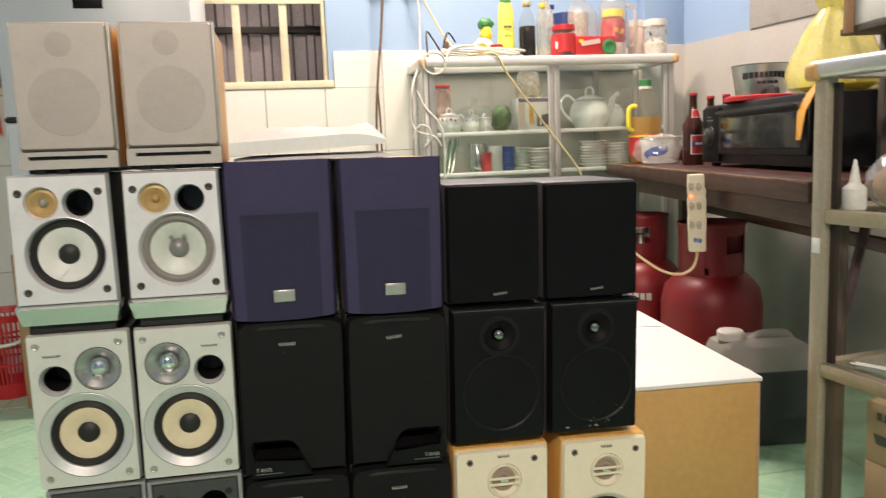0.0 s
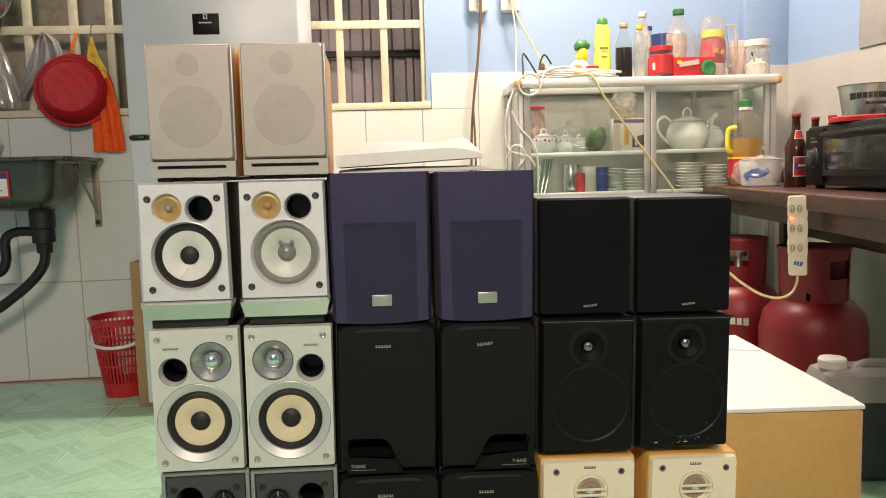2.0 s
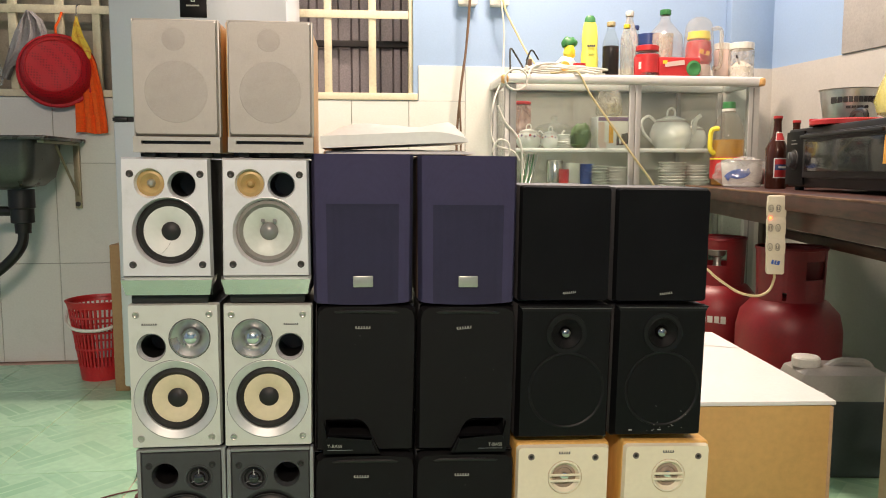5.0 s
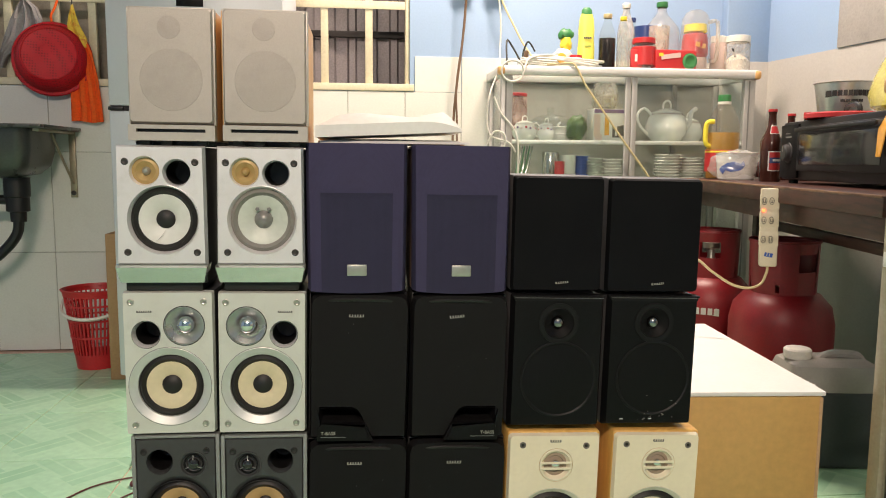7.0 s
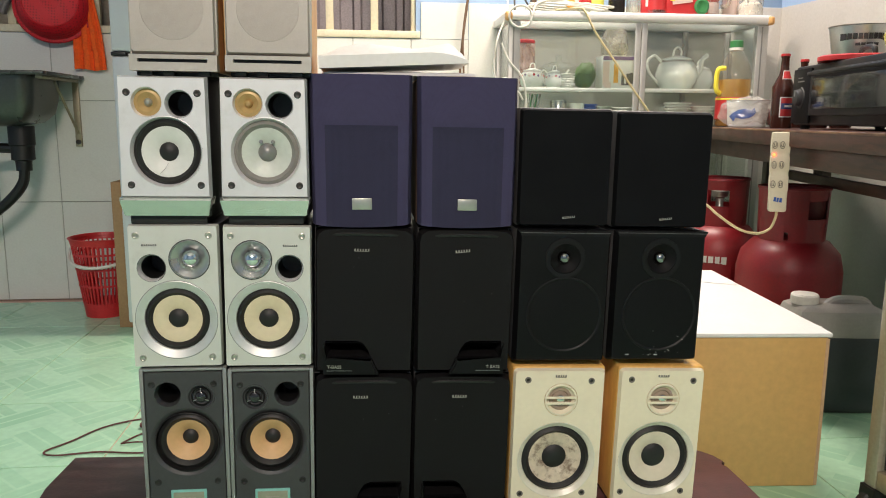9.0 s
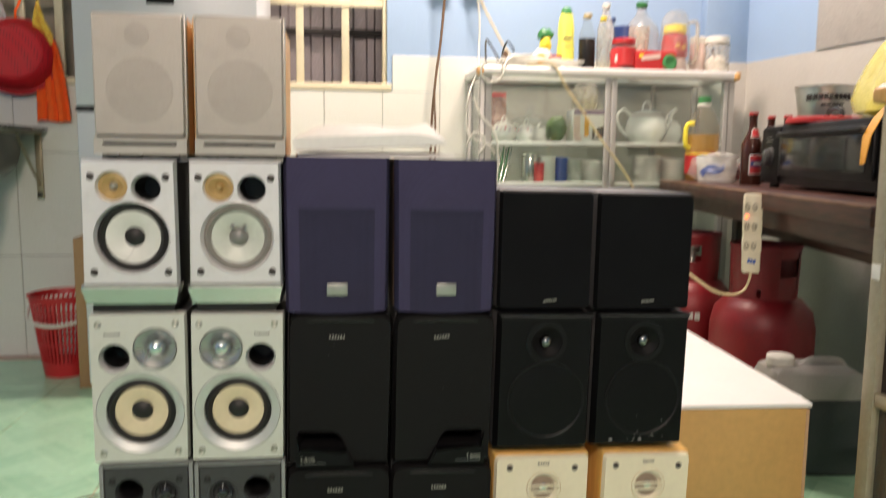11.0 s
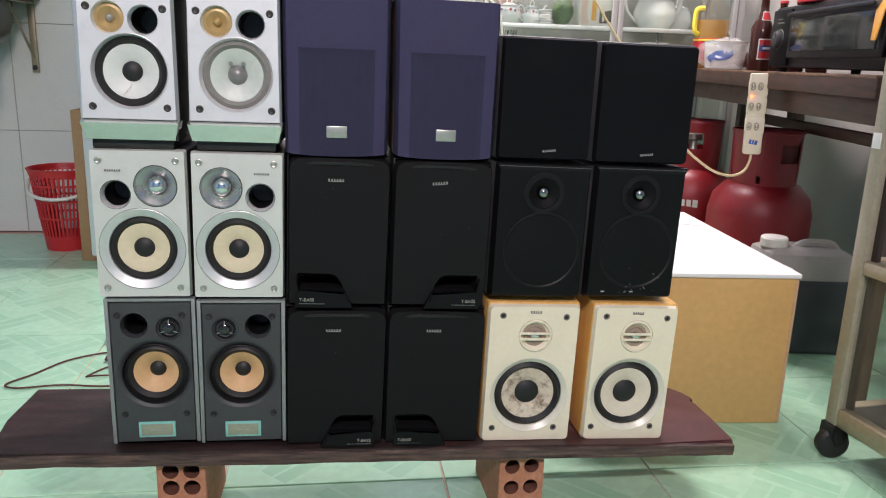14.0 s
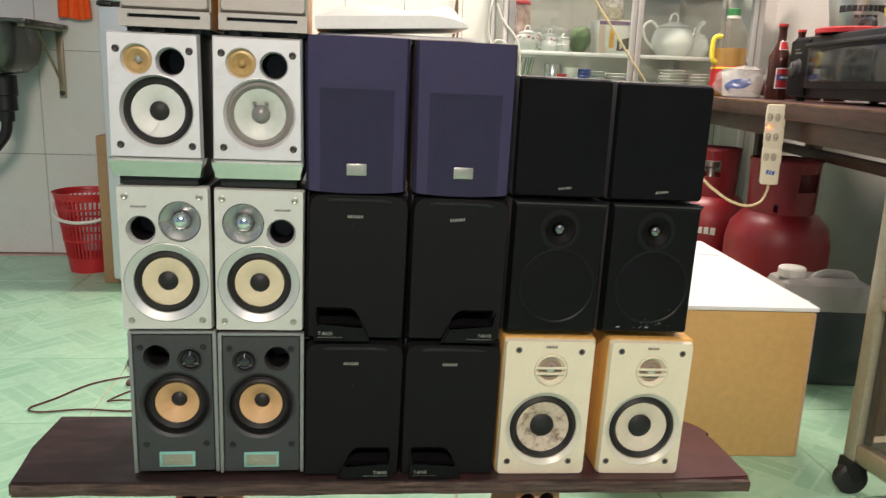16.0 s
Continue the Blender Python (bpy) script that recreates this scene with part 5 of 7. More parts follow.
def faucet():
    f = thing("tap", pose(-1.74, 2.28, 0.993), "chrome tap with ivory handle behind the sink", "tap")
    part("body", lathe([(0, 0), (0.022, 0), (0.022, 0.01), (0.013, 0.02), (0.02, 0.05), (0.028, 0.075), (0.02, 0.1), (0.012, 0.115), (0.012, 0.2), (0, 0.205)], None, 24), M_CHROME, f)
    part("spout", tube([(0, 0, 0.075), (-0.03, -0.06, 0.1), (-0.05, -0.12, 0.1), (-0.05, -0.14, 0.07)], 0.01, 8), M_CHROME, f)
    part("handle", lathe([(0, 0.2), (0.014, 0.2), (0.017, 0.22), (0.013, 0.27), (0.016, 0.28), (0, 0.285)], None, 16), M_CAPWHITE, f, "ivory plastic handle")


faucet()


def colander():
    c = thing("colander", pose(-1.40, 2.325, 1.285, 0, 3, 0) @ Matrix.Scale(1.06, 4), "red plastic colander hanging on the window bars", "colander")
    f = Matrix(((1, 0, 0, 0), (0, 0, -1, 0), (0, 1, 0, 0), (0, 0, 0, 1)))
    tilt = pose(0, -0.02, 0, -8, 0, 10)
    part("bowl", lathe([(0.148, 0.0), (0.152, 0.004), (0.148, 0.01), (0.138, 0.012), (0.128, 0.05), (0.112, 0.072), (0.105, 0.08), (0.098, 0.078), (0.04, 0.082), (0, 0.083)], tilt @ f, 48), M_REDSIEVE, c)
    rows = bmesh.new()
    for ring in range(3):
        r = 0.134 - 0.004 * ring
        y = 0.02 + 0.014 * ring
        lathe([(r + 0.0022, y), (r + 0.003, y + 0.003), (r + 0.0015, y + 0.006)], tilt @ f, 48, rows)
    part("ridge", rows, M_RED, c)
    mesh_rings = bmesh.new()
    for r in (0.035, 0.1):
        lathe([(r, 0.0788), (r + 0.002, 0.0825), (r + 0.004, 0.0775)], tilt @ f, 48, mesh_rings)
    part("base_ring", mesh_rings, M_RED, c)
    part("hook", tube([(-0.01, -0.01, 0.15), (-0.012, -0.01, 0.175), (-0.005, 0.0, 0.2), (0.0, 0.02, 0.24)], 0.005, 8), M_ORANGE, c, "orange hanging loop")


colander()


def drape(name, spots, folds, amp, material, label, category, y, parent=None):
    """Hanging cloth: rows of (z, x0, x1), with folds and thickness."""
    bm = bmesh.new()
    nx = 24
    fr, bk = [], []
    for z, x0, x1 in spots:
        a, b = [], []
        for i in range(nx + 1):
            u = i / nx
            d = amp * math.sin(u * folds * 2 * math.pi + z * 9) + 0.5 * amp * math.sin(u * folds * 4.3 * math.pi + 1 + z * 14)
            a.append(bm.verts.new((x0 + (x1 - x0) * u, y - 0.012 + d, z + 0.004 * math.sin(u * 7))))
            b.append(bm.verts.new((x0 + (x1 - x0) * u, y - 0.006 + d, z + 0.004 * math.sin(u * 7))))
        fr.append(a), bk.append(b)
    for r in range(len(spots) - 1):
        for i in range(nx):
            bm.faces.new((fr[r][i], fr[r][i + 1], fr[r + 1][i + 1], fr[r + 1][i]))
            bm.faces.new((bk[r][i], bk[r + 1][i], bk[r + 1][i + 1], bk[r][i + 1]))
        bm.faces.new((fr[r][0], fr[r + 1][0], bk[r + 1][0], bk[r][0]))
        bm.faces.new((fr[r][nx], bk[r][nx], bk[r + 1][nx], fr[r + 1][nx]))
    for i in range(nx):
        bm.faces.new((fr[0][i], bk[0][i], bk[0][i + 1], fr[0][i + 1]))
        bm.faces.new((fr[-1][i], fr[-1][i + 1], bk[-1][i + 1], bk[-1][i]))
    if parent:
        return part(name, bm, material, parent, label)
    return tagged(obj(name, bm, material), label, category)


towel = thing("hand_towel", pose(0, 0, 0), "orange hand towel with yellow spotted hanger on the window", "towel")
drape("towel", [(1.35, -1.30, -1.25), (1.31, -1.315, -1.235), (1.2, -1.325, -1.215), (1.1, -1.33, -1.205), (1.02, -1.335, -1.2)], 3, 0.009, M_ORANGE, "", "", 2.31, towel)
drape("hanger", [(1.515, -1.315, -1.308), (1.48, -1.325, -1.30), (1.43, -1.335, -1.285), (1.37, -1.325, -1.255), (1.335, -1.315, -1.257)], 1, 0.006, M_YELLOWCLOTH, "yellow spotted cloth top", "", 2.31, towel)
part("hook", tube([(-1.311, 2.30, 1.51), (-1.312, 2.315, 1.56), (-1.31, 2.345, 1.575)], 0.0025, 6), M_STEEL, towel)
rag = drape("rag", [(1.535, -1.515, -1.50), (1.50, -1.55, -1.46), (1.45, -1.575, -1.44), (1.38, -1.60, -1.45), (1.3, -1.62, -1.58), (1.25, -1.63, -1.605)], 3, 0.012, M_GREYCLOTH, "grey rag hanging on the window bars", "rag", 2.325)
bag = drape("plastic_bag", [(1.5, -1.725, -1.70), (1.45, -1.75, -1.68), (1.36, -1.765, -1.65), (1.26, -1.77, -1.62), (1.22, -1.76, -1.63)], 3, 0.012, M_FILM, "clear plastic bag hanging on the window bars", "bag", 2.325)


def hanging_pan(m, r, material, label, dark):
    p = thing("pan", m, label, "pan")
    f = Matrix(((1, 0, 0, 0), (0, 0, -1, 0), (0, 1, 0, 0), (0, 0, 0, 1)))
    part("pan_body", lathe([(r, 0), (r + 0.004, 0.003), (r, 0.006), (r * 0.95, 0.03), (r * 0.8, 0.045), (r * 0.6, 0.047), (r * 0.55, 0.05), (0, 0.05)], f, 40), material, p)
    part("handle", tube([(0, -0.02, r * 0.95), (0.0, -0.02, r + 0.08), (0.002, -0.015, r + 0.16)], 0.009, 8), M_BLACK, p)
    return p


hanging_pan(pose(-1.735, 2.30, 1.69), 0.105, M_POT, "stainless steel pan hanging before the window", False)
hanging_pan(pose(-1.78, 2.328, 1.60), 0.09, M_BLACK, "black frying pan hanging behind a steel pan", True)
pink = drape("plastic_strip", [(1.74, -0.425, -0.40), (1.66, -0.41, -0.375), (1.58, -0.395, -0.372)], 1, 0.004, M_PINK, "pink and white plastic strip on the window bars", "strip", 2.325)


# ---- sockets and cables ----
def socket(m, label):
    s = thing("wall_socket", m, label, "socket", "wall sockets")
    part("back_box", box(-0.04, 0.04, -0.03, 0, 0, 0.14, 0.004), M_CAPWHITE, s)
    part("face_plate", box(-0.044, 0.044, -0.036, -0.0305, 0.004, 0.136, 0.003), M_CAPWHITE, s)
    pl = part("plug", lathe([(0, -0.06), (0.012, -0.06), (0.018, -0.04), (0.018, -0.0365), (0, -0.0365)], facing(0.005, 0.07), 14), M_BADGE, s)
    return s


socket(pose(0.385, BACK, 1.6), "ivory wall socket with grey plug and brown cable")
socket(pose(0.53, BACK, 1.6), "ivory wall socket with brown plug and two cables")


def cable(points, r, material, label, name="cable"):
    return tagged(obj(name, tube(points, r, 8), material), label, "cable")


cable([(0.39, 2.275, 1.68), (0.388, 2.27, 1.6), (0.375, 2.29, 1.4), (0.35, 2.29, 1.2), (0.335, 2.29, 1.0), (0.33, 2.29, 0.6), (0.34, 2.3, 0.01)], 0.0055, M_CABLEB, "brown cable hanging from a wall socket")
cable([(0.395, 2.28, 1.66), (0.38, 2.28, 1.45), (0.348, 2.28, 1.2), (0.352, 2.28, 1.0), (0.35, 2.28, 0.55), (0.36, 2.29, 0.01)], 0.0045, M_CABLEB, "thin brown cable hanging along the wall")
cable([(0.535, 2.275, 1.67), (0.55, 2.27, 1.58), (0.60, 2.25, 1.47), (0.65, 2.2, 1.36), (0.70, 2.12, 1.285), (0.78, 2.0, 1.275), (0.815, 1.982, 1.262), (0.86, 1.975, 1.18), (0.95, 1.975, 1.06), (1.03, 1.97, 0.95), (1.13, 1.965, 0.82), (1.17, 1.96, 0.75)], 0.0045, M_CABLEY, "yellowed cable from the socket across the glass cabinet")
cable([(0.525, 2.275, 1.66), (0.545, 2.27, 1.5), (0.54, 2.25, 1.36), (0.51, 2.1, 1.26), (0.455, 1.99, 1.15), (0.44, 1.98, 1.05), (0.455, 1.97, 0.97), (0.53, 1.96, 0.94), (0.56, 1.96, 0.90)], 0.004, M_CABLEW, "white cable looping down beside the cabinet")
cable([(0.47, 1.985, 1.13), (0.50, 1.975, 1.06), (0.55, 1.965, 1.0), (0.57, 1.96, 0.93), (0.57, 1.96, 0.8), (0.56, 1.97, 0.5)], 0.0045, M_CABLEW, "white cable hanging before the cabinet post")
cable([(0.44, 1.97, 0.93), (0.47, 1.965, 0.985), (0.51, 1.96, 0.975), (0.515, 1.96, 0.93), (0.49, 1.965, 0.9)], 0.004, M_CABLEW, "small white cable loop beside the cabinet")
ring = [(0.545 + 0.047 * math.cos(a), 1.97, 1.235 + 0.043 * math.sin(a)) for a in [2 * math.pi * k / 10 for k in range(11)]]
cable(ring + [(0.62, 1.99, 1.29), (0.72, 2.02, 1.31), (0.82, 2.05, 1.285), (0.95, 2.06, 1.272)], 0.0045, M_CABLEW, "white cable ring over the cabinet corner")
for k in range(3):
    z = 1.273 + 0.009 * k
    cable([(0.58 + 0.03 * k, 2.03, z + 0.01), (0.66, 2.0 + 0.02 * k, z + 0.02), (0.78, 2.02, z + 0.016 - 0.004 * k), (0.90 + 0.03 * k, 2.04 + 0.01 * k, z), (0.86, 2.08, z), (0.7, 2.09, z + 0.004), (0.6, 2.06, z + 0.01)], 0.0048, M_CABLEW, "coiled white cable lying on the cabinet top")
tagged(obj("wire_stand", tube([(0.535, 2.05, 1.266), (0.533, 2.05, 1.37), (0.56, 2.05, 1.34), (0.60, 2.06, 1.285), (0.61, 2.07, 1.33), (0.63, 2.07, 1.37), (0.66, 2.07, 1.33)], 0.004, 6), M_STEEL), "bent steel wire stand on the cabinet top", "stand")


# ---- glass cabinet ----
CB = (0.502, 1.625, 2.0, 2.325)


def glass_cabinet():
    x0, x1, y0, y1 = CB
    c = thing("glass_cabinet", pose(0, 0, 0), "aluminium crockery cabinet with glass doors and wooden corners", "cabinet")
    p = 0.05
    for x, y in ((x0, y0), (x1 - p, y0), (x0, y1 - 0.03), (x1 - p, y1 - 0.03)):
        part("post", box(x, x + p, y, y + 0.03, 0.0, 1.222, 0.004), M_ALUPOST, c)
        part("groove", box(x + 0.018, x + 0.024, y - 0.001, y + 0.002, 0.05, 1.215), M_GREYCAP, c)
    part("top_rail", box(x0 - 0.012, x1 + 0.012, y0 - 0.015, y0 + 0.03, 1.223, 1.262, 0.012, seg=3), M_ALUWHITE, c, "white aluminium top rail")
    part("top_rail", box(x0 - 0.012, x1 + 0.012, y1 - 0.03, y1 + 0.005, 1.223, 1.262, 0.008), M_ALUWHITE, c)
    for x in (x0 - 0.011, x1 - 0.03):
        part("end_rail", box(x, x + 0.04, y0 + 0.0305, y1 - 0.0305, 1.223, 1.2615, 0.008), M_ALUWHITE, c)
    tp = part("top_pane", box(x0 + 0.02, x1 - 0.02, y0 + 0.02, y1 - 0.02, 1.254, 1.2612), M_PANE, c)
    tp.visible_shadow = False
    for x in (x0 - 0.016, x1 - 0.014):
        part("corner_piece", box(x, x + 0.03, y0 - 0.02, y0 + 0.02, 1.222, 1.258, 0.01, seg=3), M_BEECH, c, "brown corner piece")
    for z in (0.945, 0.775, 0.45, 0.12):
        sh = part("shelf", box(x0 + 0.02, x1 - 0.02, y0 + 0.022, y1 - 0.02, z - 0.002, z + 0.004), M_PANE, c)
        sh.visible_shadow = False
        part("shelf_rail", box(x0 + p, x1 - p, y0 + 0.006, y0 + 0.021, z - 0.008, z + 0.009, 0.002), M_ALUWHITE, c)
    part("back_panel", box(x0 + 0.03, x1 - 0.03, y1 - 0.012, y1 - 0.004, 0.1, 1.22), M_CABBACK, c)
    for mx in (1.052, 1.08):
        part("door_stile", box(mx - 0.012, mx + 0.012, y0 - 0.004, y0 + 0.005, 0.12, 1.222, 0.002), M_ALUPOST, c)
    part("mid_post", box(1.32 + 0.05, 1.32 + 0.07, y0 + 0.28, y0 + 0.3, 0.78, 1.22, 0.002), M_GREYCAP, c)
    g = part("door_pane", box(x0 + p, 1.04, y0 + 0.0005, y0 + 0.0035, 0.12, 1.22), M_PANE, c)
    g2 = part("door_pane", box(1.092, x1 - p, y0 + 0.0005, y0 + 0.0035, 0.12, 1.22), M_PANE, c)
    g3 = part("side_pane", box(x0 + 0.012, x0 + 0.015, y0 + 0.03, y1 - 0.03, 0.1, 1.22), M_PANE, c)
    g4 = part("side_pane", box(x1 - 0.015, x1 - 0.012, y0 + 0.03, y1 - 0.03, 0.1, 1.22), M_PANE, c)
    for o in (g, g2, g3, g4):
        o.visible_shadow = False
    part("base_rail", box(x0 + p, x1 - p, y0 + 0.004, y0 + 0.02, 0.09, 0.118, 0.003), M_ALU, c)


glass_cabinet()


def cx(px, back=0.12):
    """x of a thing that stands back metres behind the cabinet front."""
    k = (3.203 + back) / 3.203
    return -0.082 + (0.584 + (px - 945) * 0.00245) * k


def vessel(name, x, y, z, profile, material, label, category, segs=24, group=""):
    ob = obj(name, lathe(profile, None, segs), material)
    ob.location = (x, y, z)
    return tagged(ob, label, category, group)


def bottle(x, y, z, h, r, m_body, m_cap, label, fill=None, fill_h=0.0, neck=0.4, m_fill=None, wrap=None, wrap_z=(0, 0), category="bottle"):
    b = thing("bottle", pose(x, y, z), label, category)
    rn = r * neck
    prof = [(0, 0), (r * 0.9, 0), (r, 0.006), (r, h * 0.56), (r * 0.93, h * 0.64), (rn * 1.3, h * 0.82), (rn, h * 0.87), (rn, h * 0.93)]
    part("body", lathe(prof, None, 28), m_body, b)
    part("cap", lathe([(rn * 1.15, h * 0.925), (rn * 1.2, h * 0.93), (rn * 1.2, h * 0.995), (rn * 1.05, h), (0, h)], None, 20), m_cap, b)
    if m_fill:
        part("contents", lathe([(0, 0.004), (r * 0.9, 0.004), (r * 0.95, 0.01), (r * 0.95, min(fill_h, h * 0.56)), (r * (0.95 if fill_h < h * 0.57 else 0.8), fill_h), (0, fill_h)], None, 24), m_fill, b)
    if wrap:
        part("wrapper", lathe([(r + 0.0006, wrap_z[0]), (r + 0.0012, wrap_z[0] + 0.001), (r + 0.0012, wrap_z[1]), (r + 0.0006, wrap_z[1] + 0.001)], None, 28), wrap, b)
    return b


TOP = 1.262
# on top of the cabinet
s = thing("cleaner_bottle", pose(cx(1092), 2.12, TOP), "flat yellow cleaner bottle with green cap on the cabinet", "bottle")
bm = lathe([(0, 0), (0.036, 0), (0.038, 0.006), (0.038, 0.09), (0.034, 0.13), (0.036, 0.17), (0.032, 0.215), (0.026, 0.238), (0, 0.24)], None, 28)
bmesh.ops.scale(bm, vec=(1, 0.6, 1), verts=bm.verts)
part("body", bm, M_LEMON, s)
bm = lathe([(0.024, 0.236), (0.023, 0.255), (0.014, 0.266), (0, 0.267)], None, 20)
bmesh.ops.scale(bm, vec=(1, 0.7, 1), verts=bm.verts)
part("cap", bm, M_GREENPRINT, s)
part("writing", bars((0.007, 0.007, 0.007, 0.007), 0.009, 0.002, 0.0, 0.135, -0.0242), M_LOGODARK, s)
part("writing", bars((0.03,), 0.003, 0.002, 0.0, 0.1, -0.0242), M_GREENPRINT, s)
part("leaf_print", bars((0.014,), 0.03, 0, 0.014, 0.03, -0.0235, 12), M_GREENPRINT, s)

bg = thing("snack_pouch", pose(cx(1052), 2.13, TOP), "crumpled green, yellow and white pouch on the cabinet", "pouch")
bm = bmesh.new()
bmesh.ops.create_icosphere(bm, subdivisions=3, radius=0.045, matrix=Matrix.Translation((0, 0, 0.05)))
for v in bm.verts:
    v.co += v.co.normalized() * 0.012 * noise.noise(v.co * 40)
    v.co.z = max(v.co.z, 0)
part("pouch_body", bm, M_PAPERBAG, bg)
bm = bmesh.new()
bmesh.ops.create_icosphere(bm, subdivisions=3, radius=0.034, matrix=Matrix.Translation((0.012, -0.006, 0.115)) @ Matrix.Diagonal((0.8, 0.7, 1.1, 1)))
for v in bm.verts:
    v.co += Vector((1, 0.3, 0.2)) * 0.012 * noise.noise(v.co * 45)
part("pouch_neck", bm, M_YELLOW, bg)
bm = bmesh.new()
bmesh.ops.create_icosphere(bm, subdivisions=3, radius=0.03, matrix=Matrix.Translation((0.012, -0.008, 0.15)) @ Matrix.Diagonal((1.2, 0.6, 0.75, 1)))
for v in bm.verts:
    v.co += Vector((0.4, 0.3, 1)) * 0.014 * noise.noise(v.co * 50)
part("pouch_top", bm, M_GREENPRINT, bg)
part("orange_print", lathe([(0.022, -0.001), (0.02, -0.004), (0, -0.006)], facing(-0.015, 0.045, -0.044), 16), M_ORANGEBAG, bg)


def jar(x, y, z, r, h, m_body, m_lid, label, wrap=None, flat=0.82):
    j = thing("jar", pose(x, y, z), label, "jar")
    part("body", lathe([(0, 0), (r * 0.92, 0), (r, 0.005), (r, h * (flat - 0.04)), (r * 0.88, h * (flat + 0.02))], None, 26), m_body, j)
    part("lid", lathe([(r * 0.9, h * flat), (r * 0.98, h * (flat + 0.01)), (r * 0.98, h * 0.985), (r * 0.9, h), (0, h)], None, 26), m_lid, j)
    if wrap:
        part("wrapper", lathe([(r + 0.0005, h * 0.12), (r + 0.0015, h * 0.13), (r + 0.0015, h * 0.7), (r + 0.0005, h * 0.71)], None, 26), wrap, j)
    return j


jar(cx(1071), 2.09, TOP, 0.028, 0.058, M_CLEARCONE, M_REDPRINT, "small jar with red lid on the cabinet")
bottle(cx(1128), 2.11, TOP, 0.24, 0.037, M_CLEARPET, M_CABLEY, "plastic bottle half full of dark sauce on cabinet", m_fill=M_SOY, fill_h=0.135, neck=0.42)
bottle(cx(1152), 2.08, TOP, 0.225, 0.027, M_PETG, M_YELLOW, "slim clear bottle with gold cap on the cabinet", neck=0.45)
bottle(cx(1166), 2.15, TOP, 0.295, 0.038, M_MILKY, M_CAPWHITE, "clear plastic bottle with white cap on the cabinet", neck=0.4)
bottle(cx(1183), 2.18, TOP, 0.24, 0.018, M_PETG, M_NAVY, "slim clear bottle with blue cap on the cabinet", neck=0.55)
vessel("cup", cx(1203), 2.17, TOP, [(0, 0), (0.04, 0), (0.047, 0.2), (0.044, 0.2), (0.037, 0.004), (0, 0.004)], M_NAVY, "tall navy plastic cup on the cabinet", "cup")
vessel("cup", cx(1222), 2.13, TOP, [(0, 0), (0.042, 0), (0.049, 0.195), (0.046, 0.195), (0.038, 0.004), (0, 0.004)], M_MILKY, "milky plastic cup on the cabinet", "cup")
bottle(cx(1238), 2.2, TOP, 0.315, 0.08, M_HAZY, M_GREENPRINT, "large clear bottle with green cap on the cabinet", neck=0.26)
jar(cx(1186), 2.06, TOP, 0.05, 0.132, M_PETG, M_REDPRINT, "clear jar with red lid and red wrapper", M_REDPRINT)
sq = thing("snack_packet", pose(cx(1170), 2.035, TOP, 0, 0, -5), "small red packet with white square on the cabinet", "packet")
part("packet_body", box(-0.025, 0.025, -0.008, 0.008, 0, 0.082, 0.004), M_REDPRINT, sq)
part("white_square", bars((0.02,), 0.03, 0, 0.002, 0.045, -0.0083), M_PAPERBAG, sq)
bx = thing("snack_box", pose(cx(1240), 2.05, TOP, 0, 0, 4), "red printed snack box lying on the cabinet", "box")
part("carton", box(-0.1, 0.09, -0.025, 0.03, 0, 0.082, 0.006), M_REDPRINT, bx)
part("roll_end", lathe([(0.032, 0), (0.034, -0.006), (0.024, -0.01), (0.012, -0.006), (0, -0.006)], facing(0.055, 0.035, -0.027), 24), M_GREENPRINT, bx)
part("picture", bars((0.09,), 0.02, 0, -0.03, 0.055, -0.0265, -8), M_PINK, bx)
part("picture", bars((0.02,), 0.014, 0, -0.075, 0.06, -0.0267), M_YELLOW, bx)
pt = thing("pitcher", pose(cx(1287), 2.12, TOP), "milky plastic pitcher with red and yellow wrapper", "pitcher")
part("body", lathe([(0, 0), (0.062, 0), (0.07, 0.01), (0.066, 0.14), (0.06, 0.2), (0.058, 0.23), (0.045, 0.255), (0.025, 0.268), (0, 0.27)], None, 32), M_HAZY, pt)
part("inner", lathe([(0, 0.004), (0.05, 0.004), (0.054, 0.012), (0.052, 0.06), (0, 0.062)], None, 28), M_PINK, pt)
bm = lathe([(0.045, 0.063), (0.056, 0.075), (0.055, 0.13), (0.05, 0.162), (0.035, 0.17)], None, 32)
for v in bm.verts:
    v.co += Vector((v.co.x, v.co.y, 0)) * 0.12 * noise.noise(v.co * 50)
part("packet", bm, M_REDPRINT, pt, "crumpled red packet showing through")
part("packet_band", lathe([(0.048, 0.172), (0.05, 0.174), (0.047, 0.205), (0.03, 0.208)], None, 32), M_YELLOW, pt)
part("packet_print", bars((0.02, 0.015), 0.02, 0.012, 0.0, 0.11, -0.0615, 15), M_ORANGEBAG, pt)
part("handle", tube([(0.06, 0, 0.22), (0.1, 0, 0.22), (0.105, 0, 0.15), (0.1, 0, 0.06), (0.068, 0, 0.05)], 0.009, 8), M_MILKY, pt)
jar(cx(1338), 2.16, TOP, 0.036, 0.165, M_PINK, M_CAPWHITE, "pale pink jar with white lid on the cabinet")
jar(cx(1362), 2.10, TOP, 0.054, 0.158, M_MILKY, M_CAPWHITE, "clear jar of white powder with a spoon", None)
vessel("powder", cx(1362), 2.10, TOP + 0.004, [(0, 0), (0.046, 0), (0.048, 0.05), (0.02, 0.075), (0, 0.07)], M_PAPERBAG, "white powder inside a clear jar", "powder")
tagged(obj("teaspoon", tube([(cx(1345), 2.06, TOP + 0.1), (cx(1358), 2.08, TOP + 0.04)], 0.004, 6), M_DARKRAIL), "dark spoon standing in a clear jar", "spoon")
